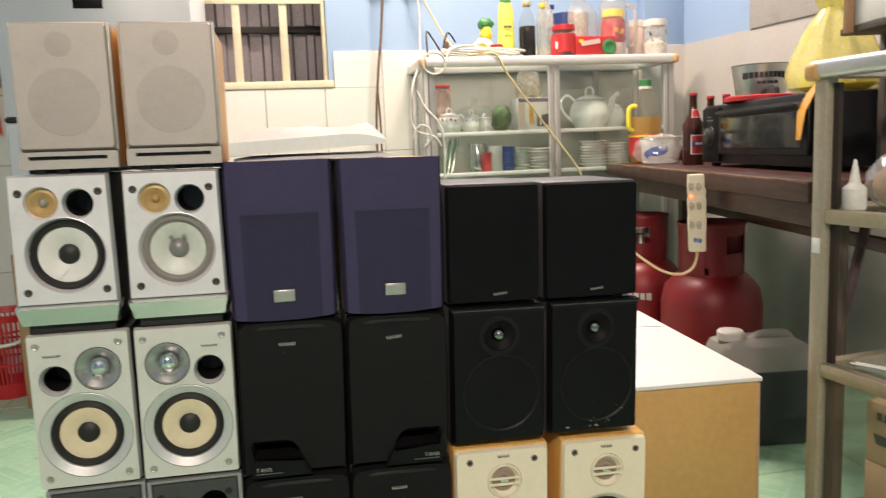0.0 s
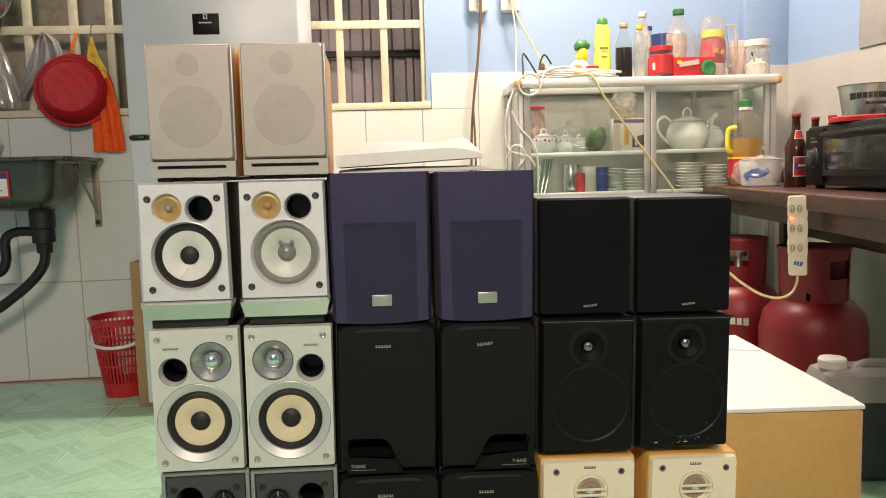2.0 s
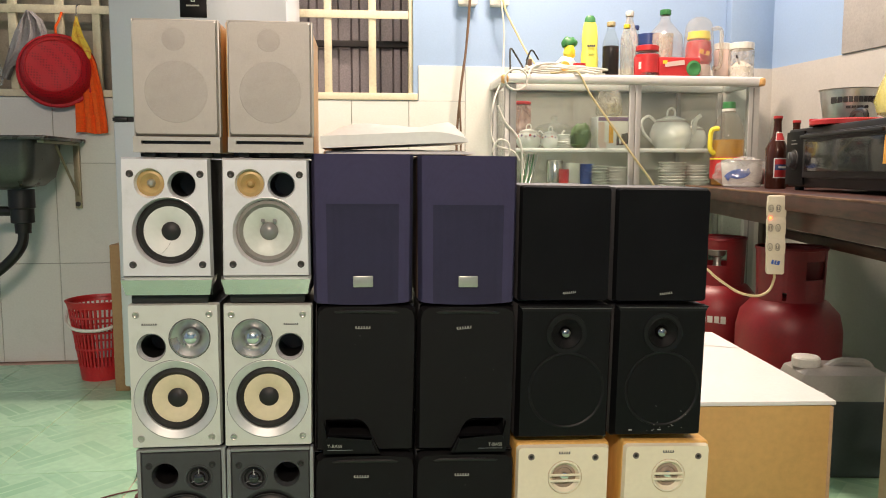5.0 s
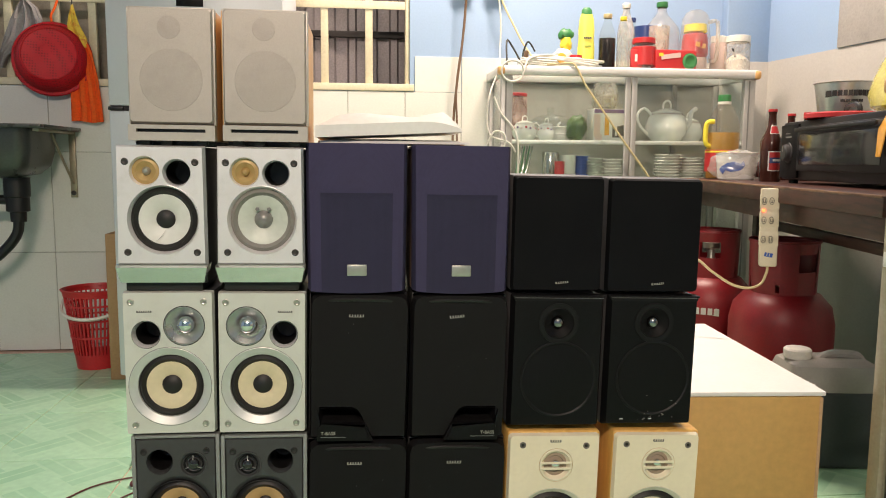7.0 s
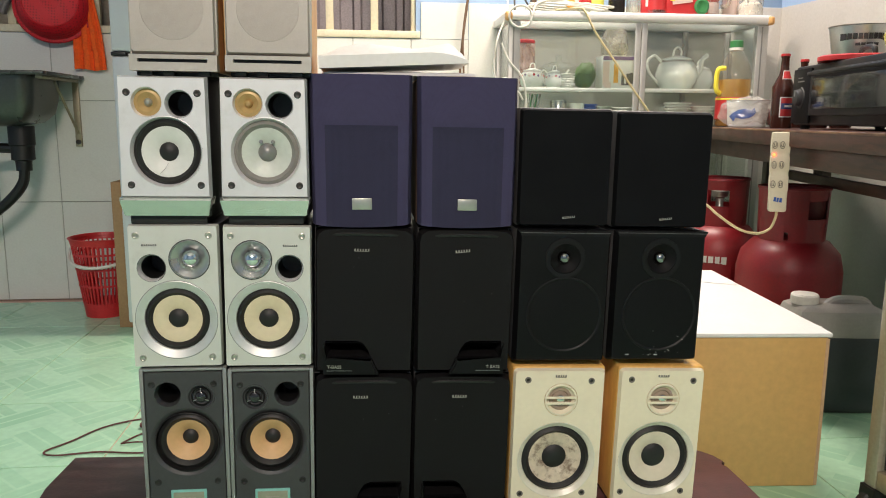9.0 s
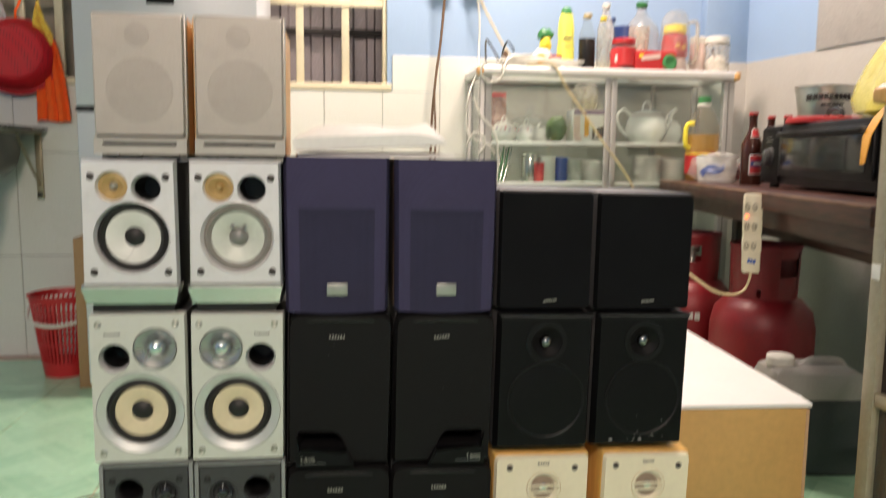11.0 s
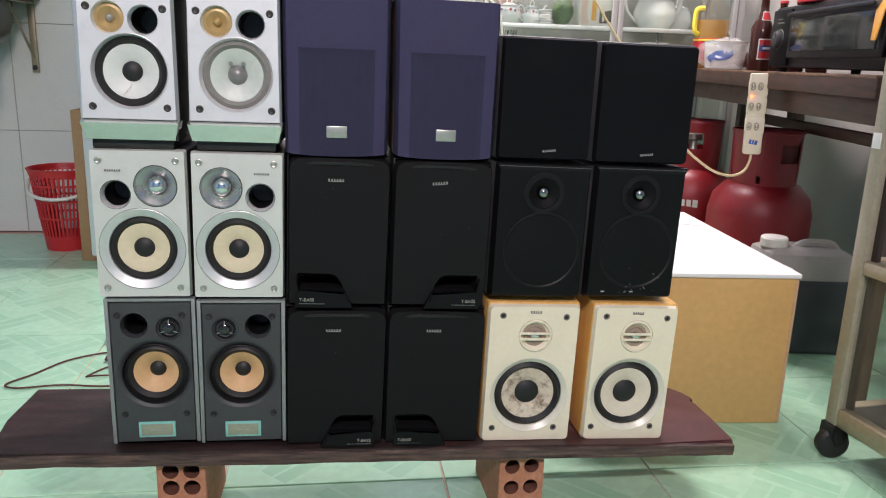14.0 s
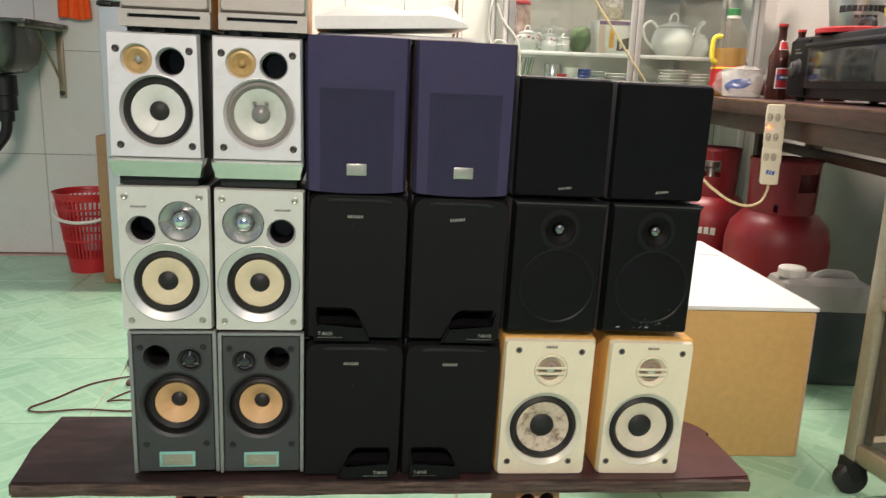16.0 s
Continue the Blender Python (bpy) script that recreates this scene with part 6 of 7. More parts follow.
vessel("pen_stub", cx(985), 2.1, TOP, [(0, 0), (0.012, 0), (0.013, 0.07), (0.01, 0.075), (0, 0.075)], M_CABLEB, "short dark brown stub on the cabinet top", "stub", 10)

# inside the cabinet
S1, S2 = 0.949, 0.779
jar(cx(978), 2.2, S1, 0.05, 0.215, M_PINKFILM, M_REDPRINT, "tall pink jar with red lid on glass shelf", None, 0.93)


def pot(x, y, z, r, h, label, spout=True, small=False):
    p = thing("teapot", pose(x, y, z), label, "teapot")
    part("body", lathe([(0, 0), (r * 0.62, 0), (r * 0.66, 0.004), (r * 0.95, h * 0.25), (r, h * 0.45), (r * 0.86, h * 0.72), (r * 0.68, h * 0.82), (r * 0.66, h * 0.84)], None, 36), M_PORC, p)
    part("lid", lathe([(r * 0.72, h * 0.83), (r * 0.7, h * 0.86), (r * 0.3, h * 0.95), (r * 0.1, h * 0.97), (0, h * 0.97)], None, 32), M_PORC, p)
    part("knob", tube([(-r * 0.2, 0, h * 0.95), (-r * 0.15, 0, h * 1.12), (r * 0.05, 0, h * 1.18), (r * 0.2, 0, h * 1.08), (r * 0.18, 0, h * 0.95)], r * 0.05, 8), M_PORC, p)
    if spout:
        part("spout", tube([(r * 0.8, 0, h * 0.3), (r * 1.15, 0, h * 0.55), (r * 1.25, 0, h * 0.85), (r * 1.5, 0, h * 0.98)], r * 0.11, 10), M_PORC, p)
        part("handle", tube([(-r * 0.7, 0, h * 0.75), (-r * 1.1, 0, h * 0.95), (-r * 1.45, 0, h * 0.8), (-r * 1.35, 0, h * 0.5), (-r * 0.9, 0, h * 0.22)], r * 0.07, 8), M_PORC, p)
    part("flower_band", lathe([(r * 0.79, h * 0.785), (r * 0.785, h * 0.793), (r * 0.775, h * 0.797), (r * 0.76, h * 0.8)], None, 32), M_FADEDPRINT, p)
    for k in range(7):
        a = radians(200 + 22 * k)
        q = r * 0.93
        part("flower_print", lathe([(r * 0.1, 0.0), (r * 0.07, -0.0016), (0, -0.002)], pose(q * math.cos(a), q * math.sin(a), h * (0.6 + 0.05 * (k % 2)), 0, 0, 90 + math.degrees(a)) @ facing(0, 0), 9), (M_REDPRINT, M_PURPLEPRINT, M_PINK)[k % 3], p) if small else None
    return p


pot(cx(1241), 2.12, S1, 0.092, 0.158, "large white porcelain teapot with arched lid knob")
pot(cx(1297), 2.2, S1, 0.06, 0.12, "small white porcelain pot behind the teapot", False)
pot(cx(1023), 2.09, S1, 0.042, 0.085, "small white flowered milk jug on glass shelf", True, True)
pot(cx(988), 2.13, S1, 0.055, 0.095, "white lidded sugar bowl with flower print", False, True)


def stack(x, y, z, r, n, step, material, label, kind_name="plate", group="stacks of crockery"):
    for k in range(n):
        vessel(kind_name, x + 0.002 * math.sin(k * 2.1), y + 0.002 * math.cos(k * 1.7), z + k * step,
               [(0, 0), (r * 0.55, 0), (r * 0.6, 0.003), (r, step * 0.95 + 0.004), (r * 0.97, step * 0.95 + 0.0055), (r * 0.55, 0.006), (0, 0.006)], material, label, kind_name, 28, group)


stack(cx(1043), 2.07, S1, 0.035, 6, 0.010, M_PORC, "small white saucer in a stack", "saucer")
vessel("glass_bowl", cx(1040), 2.2, S1, [(0, 0), (0.06, 0), (0.085, 0.09), (0.09, 0.095), (0.06, 0.115), (0.012, 0.125), (0.016, 0.15), (0, 0.155)], M_PETG, "lidded clear glass bowl on glass shelf", "bowl")
bm = bmesh.new()
bmesh.ops.create_icosphere(bm, subdivisions=3, radius=0.05, matrix=Matrix.Translation((0, 0, 0.058)) @ Matrix.Diagonal((0.95, 0.8, 1.15, 1)))
for v in bm.verts:
    v.co += v.co.normalized() * 0.02 * noise.noise(v.co * 45)
    v.co.z = max(v.co.z, 0)
o = tagged(obj("tea_bag", bm, M_GREENBAG), "lumpy green plastic bag on glass shelf", "bag")
o.location = (cx(1078), 2.12, S1)
cb = thing("kettle_box", pose(cx(1137), 2.12, S1), "white product box with kettle picture on glass shelf", "box")
part("carton", box(-0.083, 0.083, -0.04, 0.06, 0, 0.145, 0.002), M_PAPERBAG, cb)
part("print_band", bars((0.16,), 0.016, 0, 0, 0.134, -0.0405), M_PURPLEPRINT, cb)
part("side_print", bars((0.028,), 0.1, 0, -0.066, 0.07, -0.0404), M_PINK, cb)
part("print_column", bars((0.02,), 0.08, 0, -0.022, 0.07, -0.0405), M_ORANGEBAG, cb)
part("kettle_print", lathe([(0.024, -0.0005), (0.024, -0.001), (0, -0.001)], facing(0.05, 0.05, -0.0402), 20), M_LOGODARK, cb)
part("picture", bars((0.012, 0.012), 0.05, 0.01, 0.02, 0.045, -0.0405), M_LOGODARK, cb)
part("picture", bars((0.03,), 0.025, 0, -0.058, 0.022, -0.0405), M_PINK, cb)
vessel("plastic_jug", cx(1130), 2.13, S1 + 0.146, [(0, 0), (0.05, 0), (0.058, 0.02), (0.055, 0.08), (0.047, 0.11), (0.044, 0.11), (0.05, 0.08), (0.046, 0.004), (0, 0.004)], M_MILKY, "milky plastic jug standing on a product box", "jug")
# lower shelf
for k in range(6):
    tagged(obj("spoon", tube([(cx(970 + 3 * k), 2.09, S2 + 0.004), (cx(974 + 4 * k), 2.1, S2 + 0.08), (cx(978 + 5 * k), 2.11 + 0.005 * k, S2 + 0.15)], 0.0035, 6), M_POT if k % 2 else M_GREENPRINT), "metal spoon standing upright on the shelf", "spoon", "spoons")
vessel("tin_can", cx(1030), 2.08, S2, [(0, 0), (0.034, 0), (0.036, 0.004), (0.036, 0.12), (0.033, 0.125), (0, 0.124)], M_POT, "silver tin can on the lower shelf", "can")
vessel("printed_cup", cx(1043), 2.055, S2, [(0, 0), (0.022, 0), (0.024, 0.085), (0.022, 0.085), (0.02, 0.004), (0, 0.004)], M_REDPRINT, "narrow red cup on the lower shelf", "cup")
vessel("mug", cx(1060), 2.08, S2, [(0, 0), (0.034, 0), (0.036, 0.004), (0.037, 0.112), (0.034, 0.112), (0.032, 0.006), (0, 0.006)], M_CLEARCONE, "grey printed mug on the lower shelf", "mug")
stack(cx(1085), 2.09, S2, 0.036, 8, 0.013, M_BLUEPRINT, "small blue rimmed bowl in a stack", "bowl")
stack(cx(1108), 2.07, S2, 0.036, 8, 0.012, M_CLEARCONE, "small grey bowl in a stack", "bowl")
stack(cx(1145), 2.1, S2, 0.055, 7, 0.013, M_PORC, "white plate in a stack", "plate")
stack(cx(1242), 2.09, S2, 0.062, 9, 0.0125, M_PORC, "white plate in a tall stack", "plate")
stack(cx(1290), 2.12, S2, 0.058, 8, 0.0125, M_PORC, "white bowl in a stack", "bowl")


# ---- the table along the side wall ----
TABLE_Z = 0.796
TM = pose(1.29, 1.98, 0, 0, 0, -9.9)


def on_table(x, y, z=TABLE_Z, turn=0.0):
    return TM @ pose(x, y, z, 0, 0, turn)


def table():
    t = thing("wooden_table", TM, "heavy dark brown wooden table along the side wall", "table")
    part("tabletop", box(0, 0.54, -1.74, 0, TABLE_Z - 0.046, TABLE_Z, 0.004), M_TABLE, t)
    part("worn_edge", box(-0.0012, 0.009, -1.735, -0.005, TABLE_Z - 0.005, TABLE_Z + 0.001, 0.0008), M_WORNEDGE, t, "rubbed bare front edge")
    part("front_apron", box(0.045, 0.07, -1.70, -0.04, TABLE_Z - 0.105, TABLE_Z - 0.0465, 0.003), M_TABLE, t)
    part("end_apron", box(0.0705, 0.5, -0.07, -0.045, TABLE_Z - 0.105, TABLE_Z - 0.0465, 0.003), M_TABLE, t)
    part("back_apron", box(0.5005, 0.525, -1.70, -0.04, TABLE_Z - 0.105, TABLE_Z - 0.0465, 0.003), M_TABLE, t)
    for x, y in ((0.26, -0.17), (0.42, -0.275), (0.06, -1.66), (0.42, -1.66)):
        part("leg", box(x, x + 0.05, y - 0.05, y, 0, TABLE_Z - 0.0465, 0.003), M_OLDWOOD, t)
    part("stretcher", box(0.3, 0.325, -1.69, -0.175, 0.6, 0.635, 0.003), M_TABLE, t)
    part("brace", tube([(0.1, -1.62, 0.25), (0.25, -1.55, 0.72)], 0.012, 6), M_TABLE, t)


table()


def patch(profile, a0, a1, n=14):
    """Paper stuck on a round bottle between two angles."""
    bm = bmesh.new()
    rows = []
    for k in range(n + 1):
        a = radians(a0 + (a1 - a0) * k / n)
        rows.append([bm.verts.new((r * math.cos(a), r * math.sin(a), z)) for r, z in profile])
    for p, q in zip(rows, rows[1:]):
        for i in range(len(profile) - 1):
            bm.faces.new((p[i], q[i], q[i + 1], p[i + 1]))
    return bm


def beer(x, y, front, label):
    b = thing("beer_bottle", on_table(x, y), label, "bottle", "beer bottles")
    part("glass", lathe([(0, 0), (0.0335, 0), (0.0365, 0.005), (0.0365, 0.118), (0.0375, 0.143), (0.0185, 0.183), (0.0145, 0.2), (0.013, 0.24), (0.0145, 0.243), (0.0145, 0.252)], None, 28), M_BEER, b)
    part("crown_cap", lathe([(0.0155, 0.248), (0.016, 0.25), (0.0145, 0.257), (0, 0.258)], None, 18), M_REDPRINT, b)
    n = part("neck_paper", patch([(0.0255, 0.169), (0.0205, 0.183), (0.0167, 0.199)], -122, -28), M_PAPERBAG, b)
    part("neck_field", patch([(0.0255, 0.1715), (0.0209, 0.183), (0.0173, 0.1965)], -116, -34), M_REDPRINT, n)
    lab = part("front_paper", patch([(0.0372, 0.038), (0.0372, 0.108)], -122, -28), M_PAPERBAG, b)
    part("field", patch([(0.0375, 0.0415), (0.0375, 0.1045)], -116, -34), M_REDPRINT, lab)
    part("band", patch([(0.0378, 0.066), (0.0378, 0.086)], -114, -36), M_NAVY, lab)
    part("writing", patch([(0.0381, 0.0725), (0.0381, 0.0805)], -98, -50), M_PAPERBAG, lab)
    return b


beer(0.186, -0.548, True, "brown beer bottle with red wrapper on the table")
beer(0.345, -0.30, False, "brown beer bottle standing behind the oven")
beer(0.375, -0.38, False, "brown beer bottle standing behind the oven")
beer(0.445, -0.42, False, "brown beer bottle standing behind the oven")


def bowl():
    b = thing("enamel_bowl", on_table(0.145, -0.30), "white enamel bowl with blue fish, in plastic film", "bowl")
    part("shell", lathe([(0, 0), (0.064, 0), (0.069, 0.004), (0.074, 0.04), (0.078, 0.1), (0.081, 0.103), (0.076, 0.103), (0.071, 0.045), (0.062, 0.008), (0, 0.008)], None, 36), M_PORC, b)
    fish = [(-0.03, 0.055), (-0.02, 0.062), (-0.005, 0.064), (0.008, 0.06), (0.016, 0.066), (0.02, 0.056), (0.014, 0.05), (0.004, 0.045), (-0.012, 0.043), (-0.024, 0.046), (-0.028, 0.038), (-0.034, 0.048)]
    bm = prism([(x * 1.5 - 0.022, (z - 0.053) * 1.8 + 0.05) for x, z in fish], -0.003, 0.003)
    bmesh.ops.triangulate(bm, faces=bm.faces[:])
    bmesh.ops.subdivide_edges(bm, edges=bm.edges[:], cuts=4, use_grid_fill=True)
    for v in bm.verts:
        v.co.y += -math.sqrt(max(0.0765 ** 2 - v.co.x ** 2, 0)) + 0.0015
    part("fish_print", bm, M_BLUEPRINT, b)
    bm = bmesh.new()
    bmesh.ops.create_icosphere(bm, subdivisions=4, radius=0.098, matrix=Matrix.Translation((0, 0, 0.055)) @ Matrix.Diagonal((1.08, 0.9, 0.62, 1)))
    for v in bm.verts:
        v.co += v.co.normalized() * 0.016 * noise.noise(v.co * 28)
        v.co.z = max(v.co.z, 0.001)
    w = part("film_wrap", bm, M_FILM, b, "crumpled clear plastic film")
    w.visible_shadow = False
    part("packet", box(0.078, 0.1, -0.03, 0.01, 0.01, 0.07, 0.004), M_REDPRINT, b)


bowl()


def oil_bottle():
    b = thing("oil_bottle", on_table(0.145, -0.10), "large cooking oil bottle with yellow grip and green cap", "bottle")
    h, r = 0.345, 0.067
    part("body", lathe([(0, 0), (r * 0.92, 0), (r, 0.008), (r, 0.2), (r * 0.9, 0.24), (r * 0.6, 0.285), (0.024, 0.305), (0.022, 0.32)], None, 32), M_OILPET, b)
    part("oil", lathe([(0, 0.003), (r * 0.9, 0.003), (r * 0.96, 0.01), (r * 0.965, 0.19), (0, 0.19)], None, 30), M_OIL, b)
    part("wrapper", lathe([(r + 0.0005, 0.03), (r + 0.0015, 0.031), (r + 0.0015, 0.118), (r + 0.0005, 0.119)], None, 32), M_REDPRINT, b)
    part("wrapper_band", lathe([(r + 0.0016, 0.108), (r + 0.002, 0.109), (r + 0.002, 0.114), (r + 0.0016, 0.115)], None, 32), M_YELLOW, b)
    part("cap", lathe([(0.024, 0.316), (0.026, 0.318), (0.026, 0.342), (0.023, h), (0, h)], None, 20), M_GREENPRINT, b)
    part("collar", lathe([(0.024, 0.305), (0.027, 0.306), (0.027, 0.317), (0.02, 0.3175)], None, 20), M_CAPWHITE, b)
    part("grip", tube([(-0.045, -0.03, 0.235), (-0.074, -0.03, 0.228), (-0.08, -0.03, 0.18), (-0.076, -0.03, 0.145), (-0.06, -0.025, 0.135)], 0.0095, 8), M_YELLOW, b, "yellow plastic grip")


oil_bottle()


def oven():
    o = thing("toaster_oven", on_table(0.165, -0.68), "black toaster oven with glass door on the table", "oven")
    z0, h, d, L = 0.012, 0.19, 0.32, 0.75
    part("housing", box(0.012, d, -L, 0, z0, z0 + h, 0.008), M_OVEN, o)
    part("door", box(0.0, 0.0115, -L + 0.02, -0.155, z0 + 0.03, z0 + h - 0.02, 0.004), M_OVEN, o)
    part("window", box(-0.003, 0.0, -L + 0.05, -0.18, z0 + 0.05, z0 + h - 0.045, 0.002), M_OVENGLASS, o)
    part("door_handle", box(-0.022, -0.012, -L + 0.05, -0.18, z0 + h - 0.038, z0 + h - 0.026, 0.004), M_OVEN, o)
    for y in (-L + 0.06, -0.19):
        part("handle_mount", box(-0.0135, -0.001, y - 0.01, y + 0.01, z0 + h - 0.038, z0 + h - 0.025, 0.002), M_GREYVINYL, o)
    part("control_panel", box(0.004, 0.0115, -0.15, -0.006, z0 + 0.006, z0 + h - 0.01, 0.002), M_BLACKGLOSS, o)
    z = z0 + 0.088
    k = part("knob", lathe([(0.034, 0), (0.033, 0.003), (0.027, 0.004), (0.0265, 0.014), (0.022, 0.018), (0, 0.019)], pose(0.004, -0.078, z, 0, -90, 0), 32), M_KNOB, o)
    part("dial_mark", box(-0.016, -0.0145, -0.081, -0.075, z + 0.004, z + 0.024), M_GREYEDGE, k)
    part("dial_print", box(0.0028, 0.0042, -0.1, -0.05, z0 + 0.138, z0 + 0.142), M_GREYCAP, o)
    part("dial_print", box(0.0028, 0.0042, -0.085, -0.05, z0 + 0.15, z0 + 0.153), M_GREYCAP, o)
    for x, y in ((0.04, -0.04), (0.28, -0.04), (0.04, -L + 0.04), (0.28, -L + 0.04)):
        part("foot", lathe([(0, 0), (0.014, 0), (0.016, z0 + 0.002)], Matrix.Translation((x, y, 0)), 14), M_RUBBER, o)


oven()
OVEN_TOP = TABLE_Z + 0.203
ld = thing("pot_lid", on_table(0.26, -0.93, OVEN_TOP), "red rimmed lid with black handle on the oven", "lid")
part("rim", lathe([(0.1, 0), (0.108, 0.002), (0.108, 0.014), (0.1, 0.018), (0.09, 0.014), (0.09, 0.002), (0.1, 0)], None, 36), M_REDPRINT, ld)
part("plate", lathe([(0.09, 0.006), (0.05, 0.012), (0, 0.014)], None, 32), M_CAPWHITE, ld)
part("handle", tube([(0.03, -0.05, 0.008), (0.03, -0.035, 0.04), (0.03, 0.035, 0.04), (0.03, 0.05, 0.008)], 0.008, 8), M_BLACK, ld)
bk = thing("ice_bucket", on_table(0.40, -0.62, OVEN_TOP - 0.001), "galvanised bucket with dark lettering, on the oven", "bucket")
part("shell", lathe([(0, 0), (0.075, 0), (0.078, 0.004), (0.098, 0.135), (0.102, 0.138), (0.096, 0.138), (0.074, 0.006), (0, 0.006)], None, 36), M_ALU, bk)
bm = bars((0.011, 0.01, 0.011, 0.011, 0.012, 0.012, 0.011, 0.012, 0.014), 0.022, 0.003, -0.02, 0.098, -0.095)
for v in bm.verts:
    v.co.y = -math.sqrt(max(0.0945 ** 2 - v.co.x ** 2, 0)) + (0.0005 if v.co.y > -0.095 else -0.0012)
part("brand_mark", bm, M_DARKRAIL, bk)
bm = bars((0.012, 0.012, 0.02, 0.014), 0.009, 0.003, -0.015, 0.074, -0.095)
for v in bm.verts:
    v.co.y = -math.sqrt(max(0.0912 ** 2 - v.co.x ** 2, 0)) + (0.0005 if v.co.y > -0.095 else -0.0012)
part("brand_mark", bm, M_DARKRAIL, bk)


def yellow_bag():
    b = thing("carrier_bag", on_table(0.30, -1.19, OVEN_TOP), "tied yellow plastic bag lying on the oven", "bag")
    bm = bmesh.new()
    prof = [(0, 0.0), (0.065, 0.0), (0.09, 0.015), (0.093, 0.045), (0.08, 0.08), (0.064, 0.12), (0.045, 0.16), (0.025, 0.19), (0.034, 0.215), (0.03, 0.212), (0.0, 0.185)]
    lathe(prof, None, 40, bm)
    for v in bm.verts:
        a = math.atan2(v.co.y, v.co.x)
        k = 1 + (0.09 * math.sin(a * 9) + 0.06 * math.sin(a * 5 + 1)) * min(1, v.co.z / 0.12)
        v.co.x, v.co.y = v.co.x * k, v.co.y * k * 1.4 - 0.25 * max(0.09 - v.co.z, 0)
    bmesh.ops.transform(bm, matrix=Matrix.Translation((0.03, -0.03, 0)) @ Matrix.Diagonal((1.25, 1.3, 1.2, 1)), verts=bm.verts)
    part("bag_body", bm, M_YELLOWBAG, b)
    part("contents", lathe([(0, 0.004), (0.055, 0.004), (0.076, 0.02), (0.07, 0.05), (0.05, 0.07), (0, 0.073)], Matrix.Translation((0.03, -0.05, 0)) @ Matrix.Diagonal((1.2, 1.5, 1, 1)), 28), M_YELLOW, b)
    fl = bmesh.new()
    pts = [(-0.08, 0.05), (-0.1, 0.03), (-0.125, -0.005), (-0.148, -0.05), (-0.15, -0.12), (-0.147, -0.12), (-0.145, -0.05), (-0.12, 0.0), (-0.097, 0.033), (-0.078, 0.052)]
    a = [fl.verts.new((x, -0.23 + (0.02 if z < -0.1 else 0), z)) for x, z in pts]
    c = [fl.verts.new((x, -0.19 - (0.015 if z > 0.0 else 0), z)) for x, z in pts]
    fl.faces.new(a), fl.faces.new(c[::-1])
    for i in range(len(pts)):
        fl.faces.new((a[i], a[(i + 1) % len(pts)], c[(i + 1) % len(pts)], c[i]))
    part("hanging_flap", fl, M_ORANGEBAG, b, "orange film hanging over the oven front")


yellow_bag()
rk = thing("wooden_rack", on_table(0.2, -1.6, TABLE_Z), "small dark wooden rack standing on the table", "rack")
for x, y in ((0.1, -0.1), (0.289, -0.1), (0.1, 0.1), (0.289, 0.1)):
    part("post", box(x, x + 0.022, y, y + 0.022, 0, 0.3248, 0.002), M_OLDWOOD, rk)
part("upright", box(-0.014, 0.0025, 0.062, 0.08, 0.325, 0.6, 0.002), M_CARD, rk)
part("board", box(0.003, 0.311, -0.1, 0.122, 0.325, 0.34, 0.002), M_OLDWOOD, rk)
for k, (z, hh) in enumerate(((0.341, 0.075), (0.417, 0.11))):
    wb = thing("product_box", on_table(0.205 + 0.006 * k, -1.6, TABLE_Z + z), "white product box with blue square, stacked", "box", "stacked boxes")
    part("carton", box(0, 0.28, -0.1, 0.11, 0, hh, 0.003), M_PAPERBAG, wb)
    part("blue_square", bars((0.02,), 0.02, 0, 0.04, hh * 0.5, -0.1005), M_NAVY, wb)


# ---- power strip ----
def power_strip():
    p = thing("power_strip", TM @ pose(-0.012, -1.135, 0.566, 0, -1, -14), "ivory power strip with red light hanging on the table", "power strip")
    part("body", box(-0.024, 0.024, -0.018, 0.018, 0, 0.225, 0.006), M_STRIP, p)
    for z in (0.06, 0.115, 0.165):
        part("section", box(-0.0248, 0.0248, -0.0188, 0.017, z, z + 0.042, 0.002), M_STRIP, p)
    for z in (0.075, 0.13, 0.185):
        for ox in (-0.0155, 0.004):
            bm = lathe([(0.0095, 0.0), (0.0095, -0.0014), (0.008, -0.0016), (0.007, 0.002), (0, 0.002)], facing(0, 0), 18)
            bmesh.ops.transform(bm, matrix=Matrix.Translation((ox, -0.0195, z + 0.004)) @ Matrix.Diagonal((0.72, 1, 1.15, 1)), verts=bm.verts)
            o = part("outlet", bm, M_OUTLET, p)
            part("slots", bars((0.0016, 0.0016), 0.009, 0.0035, ox, z + 0.004, -0.0186), M_BLACK, o)
    part("led", lathe([(0.0045, 0.002), (0.0045, -0.002), (0, -0.004)], facing(-0.017, 0.162, -0.0205), 12), M_LED, p, "glowing red pilot light")
    part("scribble", bars((0.006, 0.005, 0.007), 0.012, 0.002, 0.0, 0.035, -0.0186, 10), M_BLUEPRINT, p)


power_strip()
sp = (TM @ pose(-0.012, -1.135, 0.566)).translation
cable([tuple(sp + Vector(v)) for v in ((0, 0, 0.0), (-0.002, 0.0, -0.02), (-0.02, -0.005, -0.05), (-0.06, -0.01, -0.062), (-0.11, 0.0, -0.05), (-0.16, 0.02, -0.015), (-0.2, 0.05, 0.02), (-0.28, 0.1, 0.04))], 0.0038, M_CABLEY, "ivory cable hanging below the power strip")


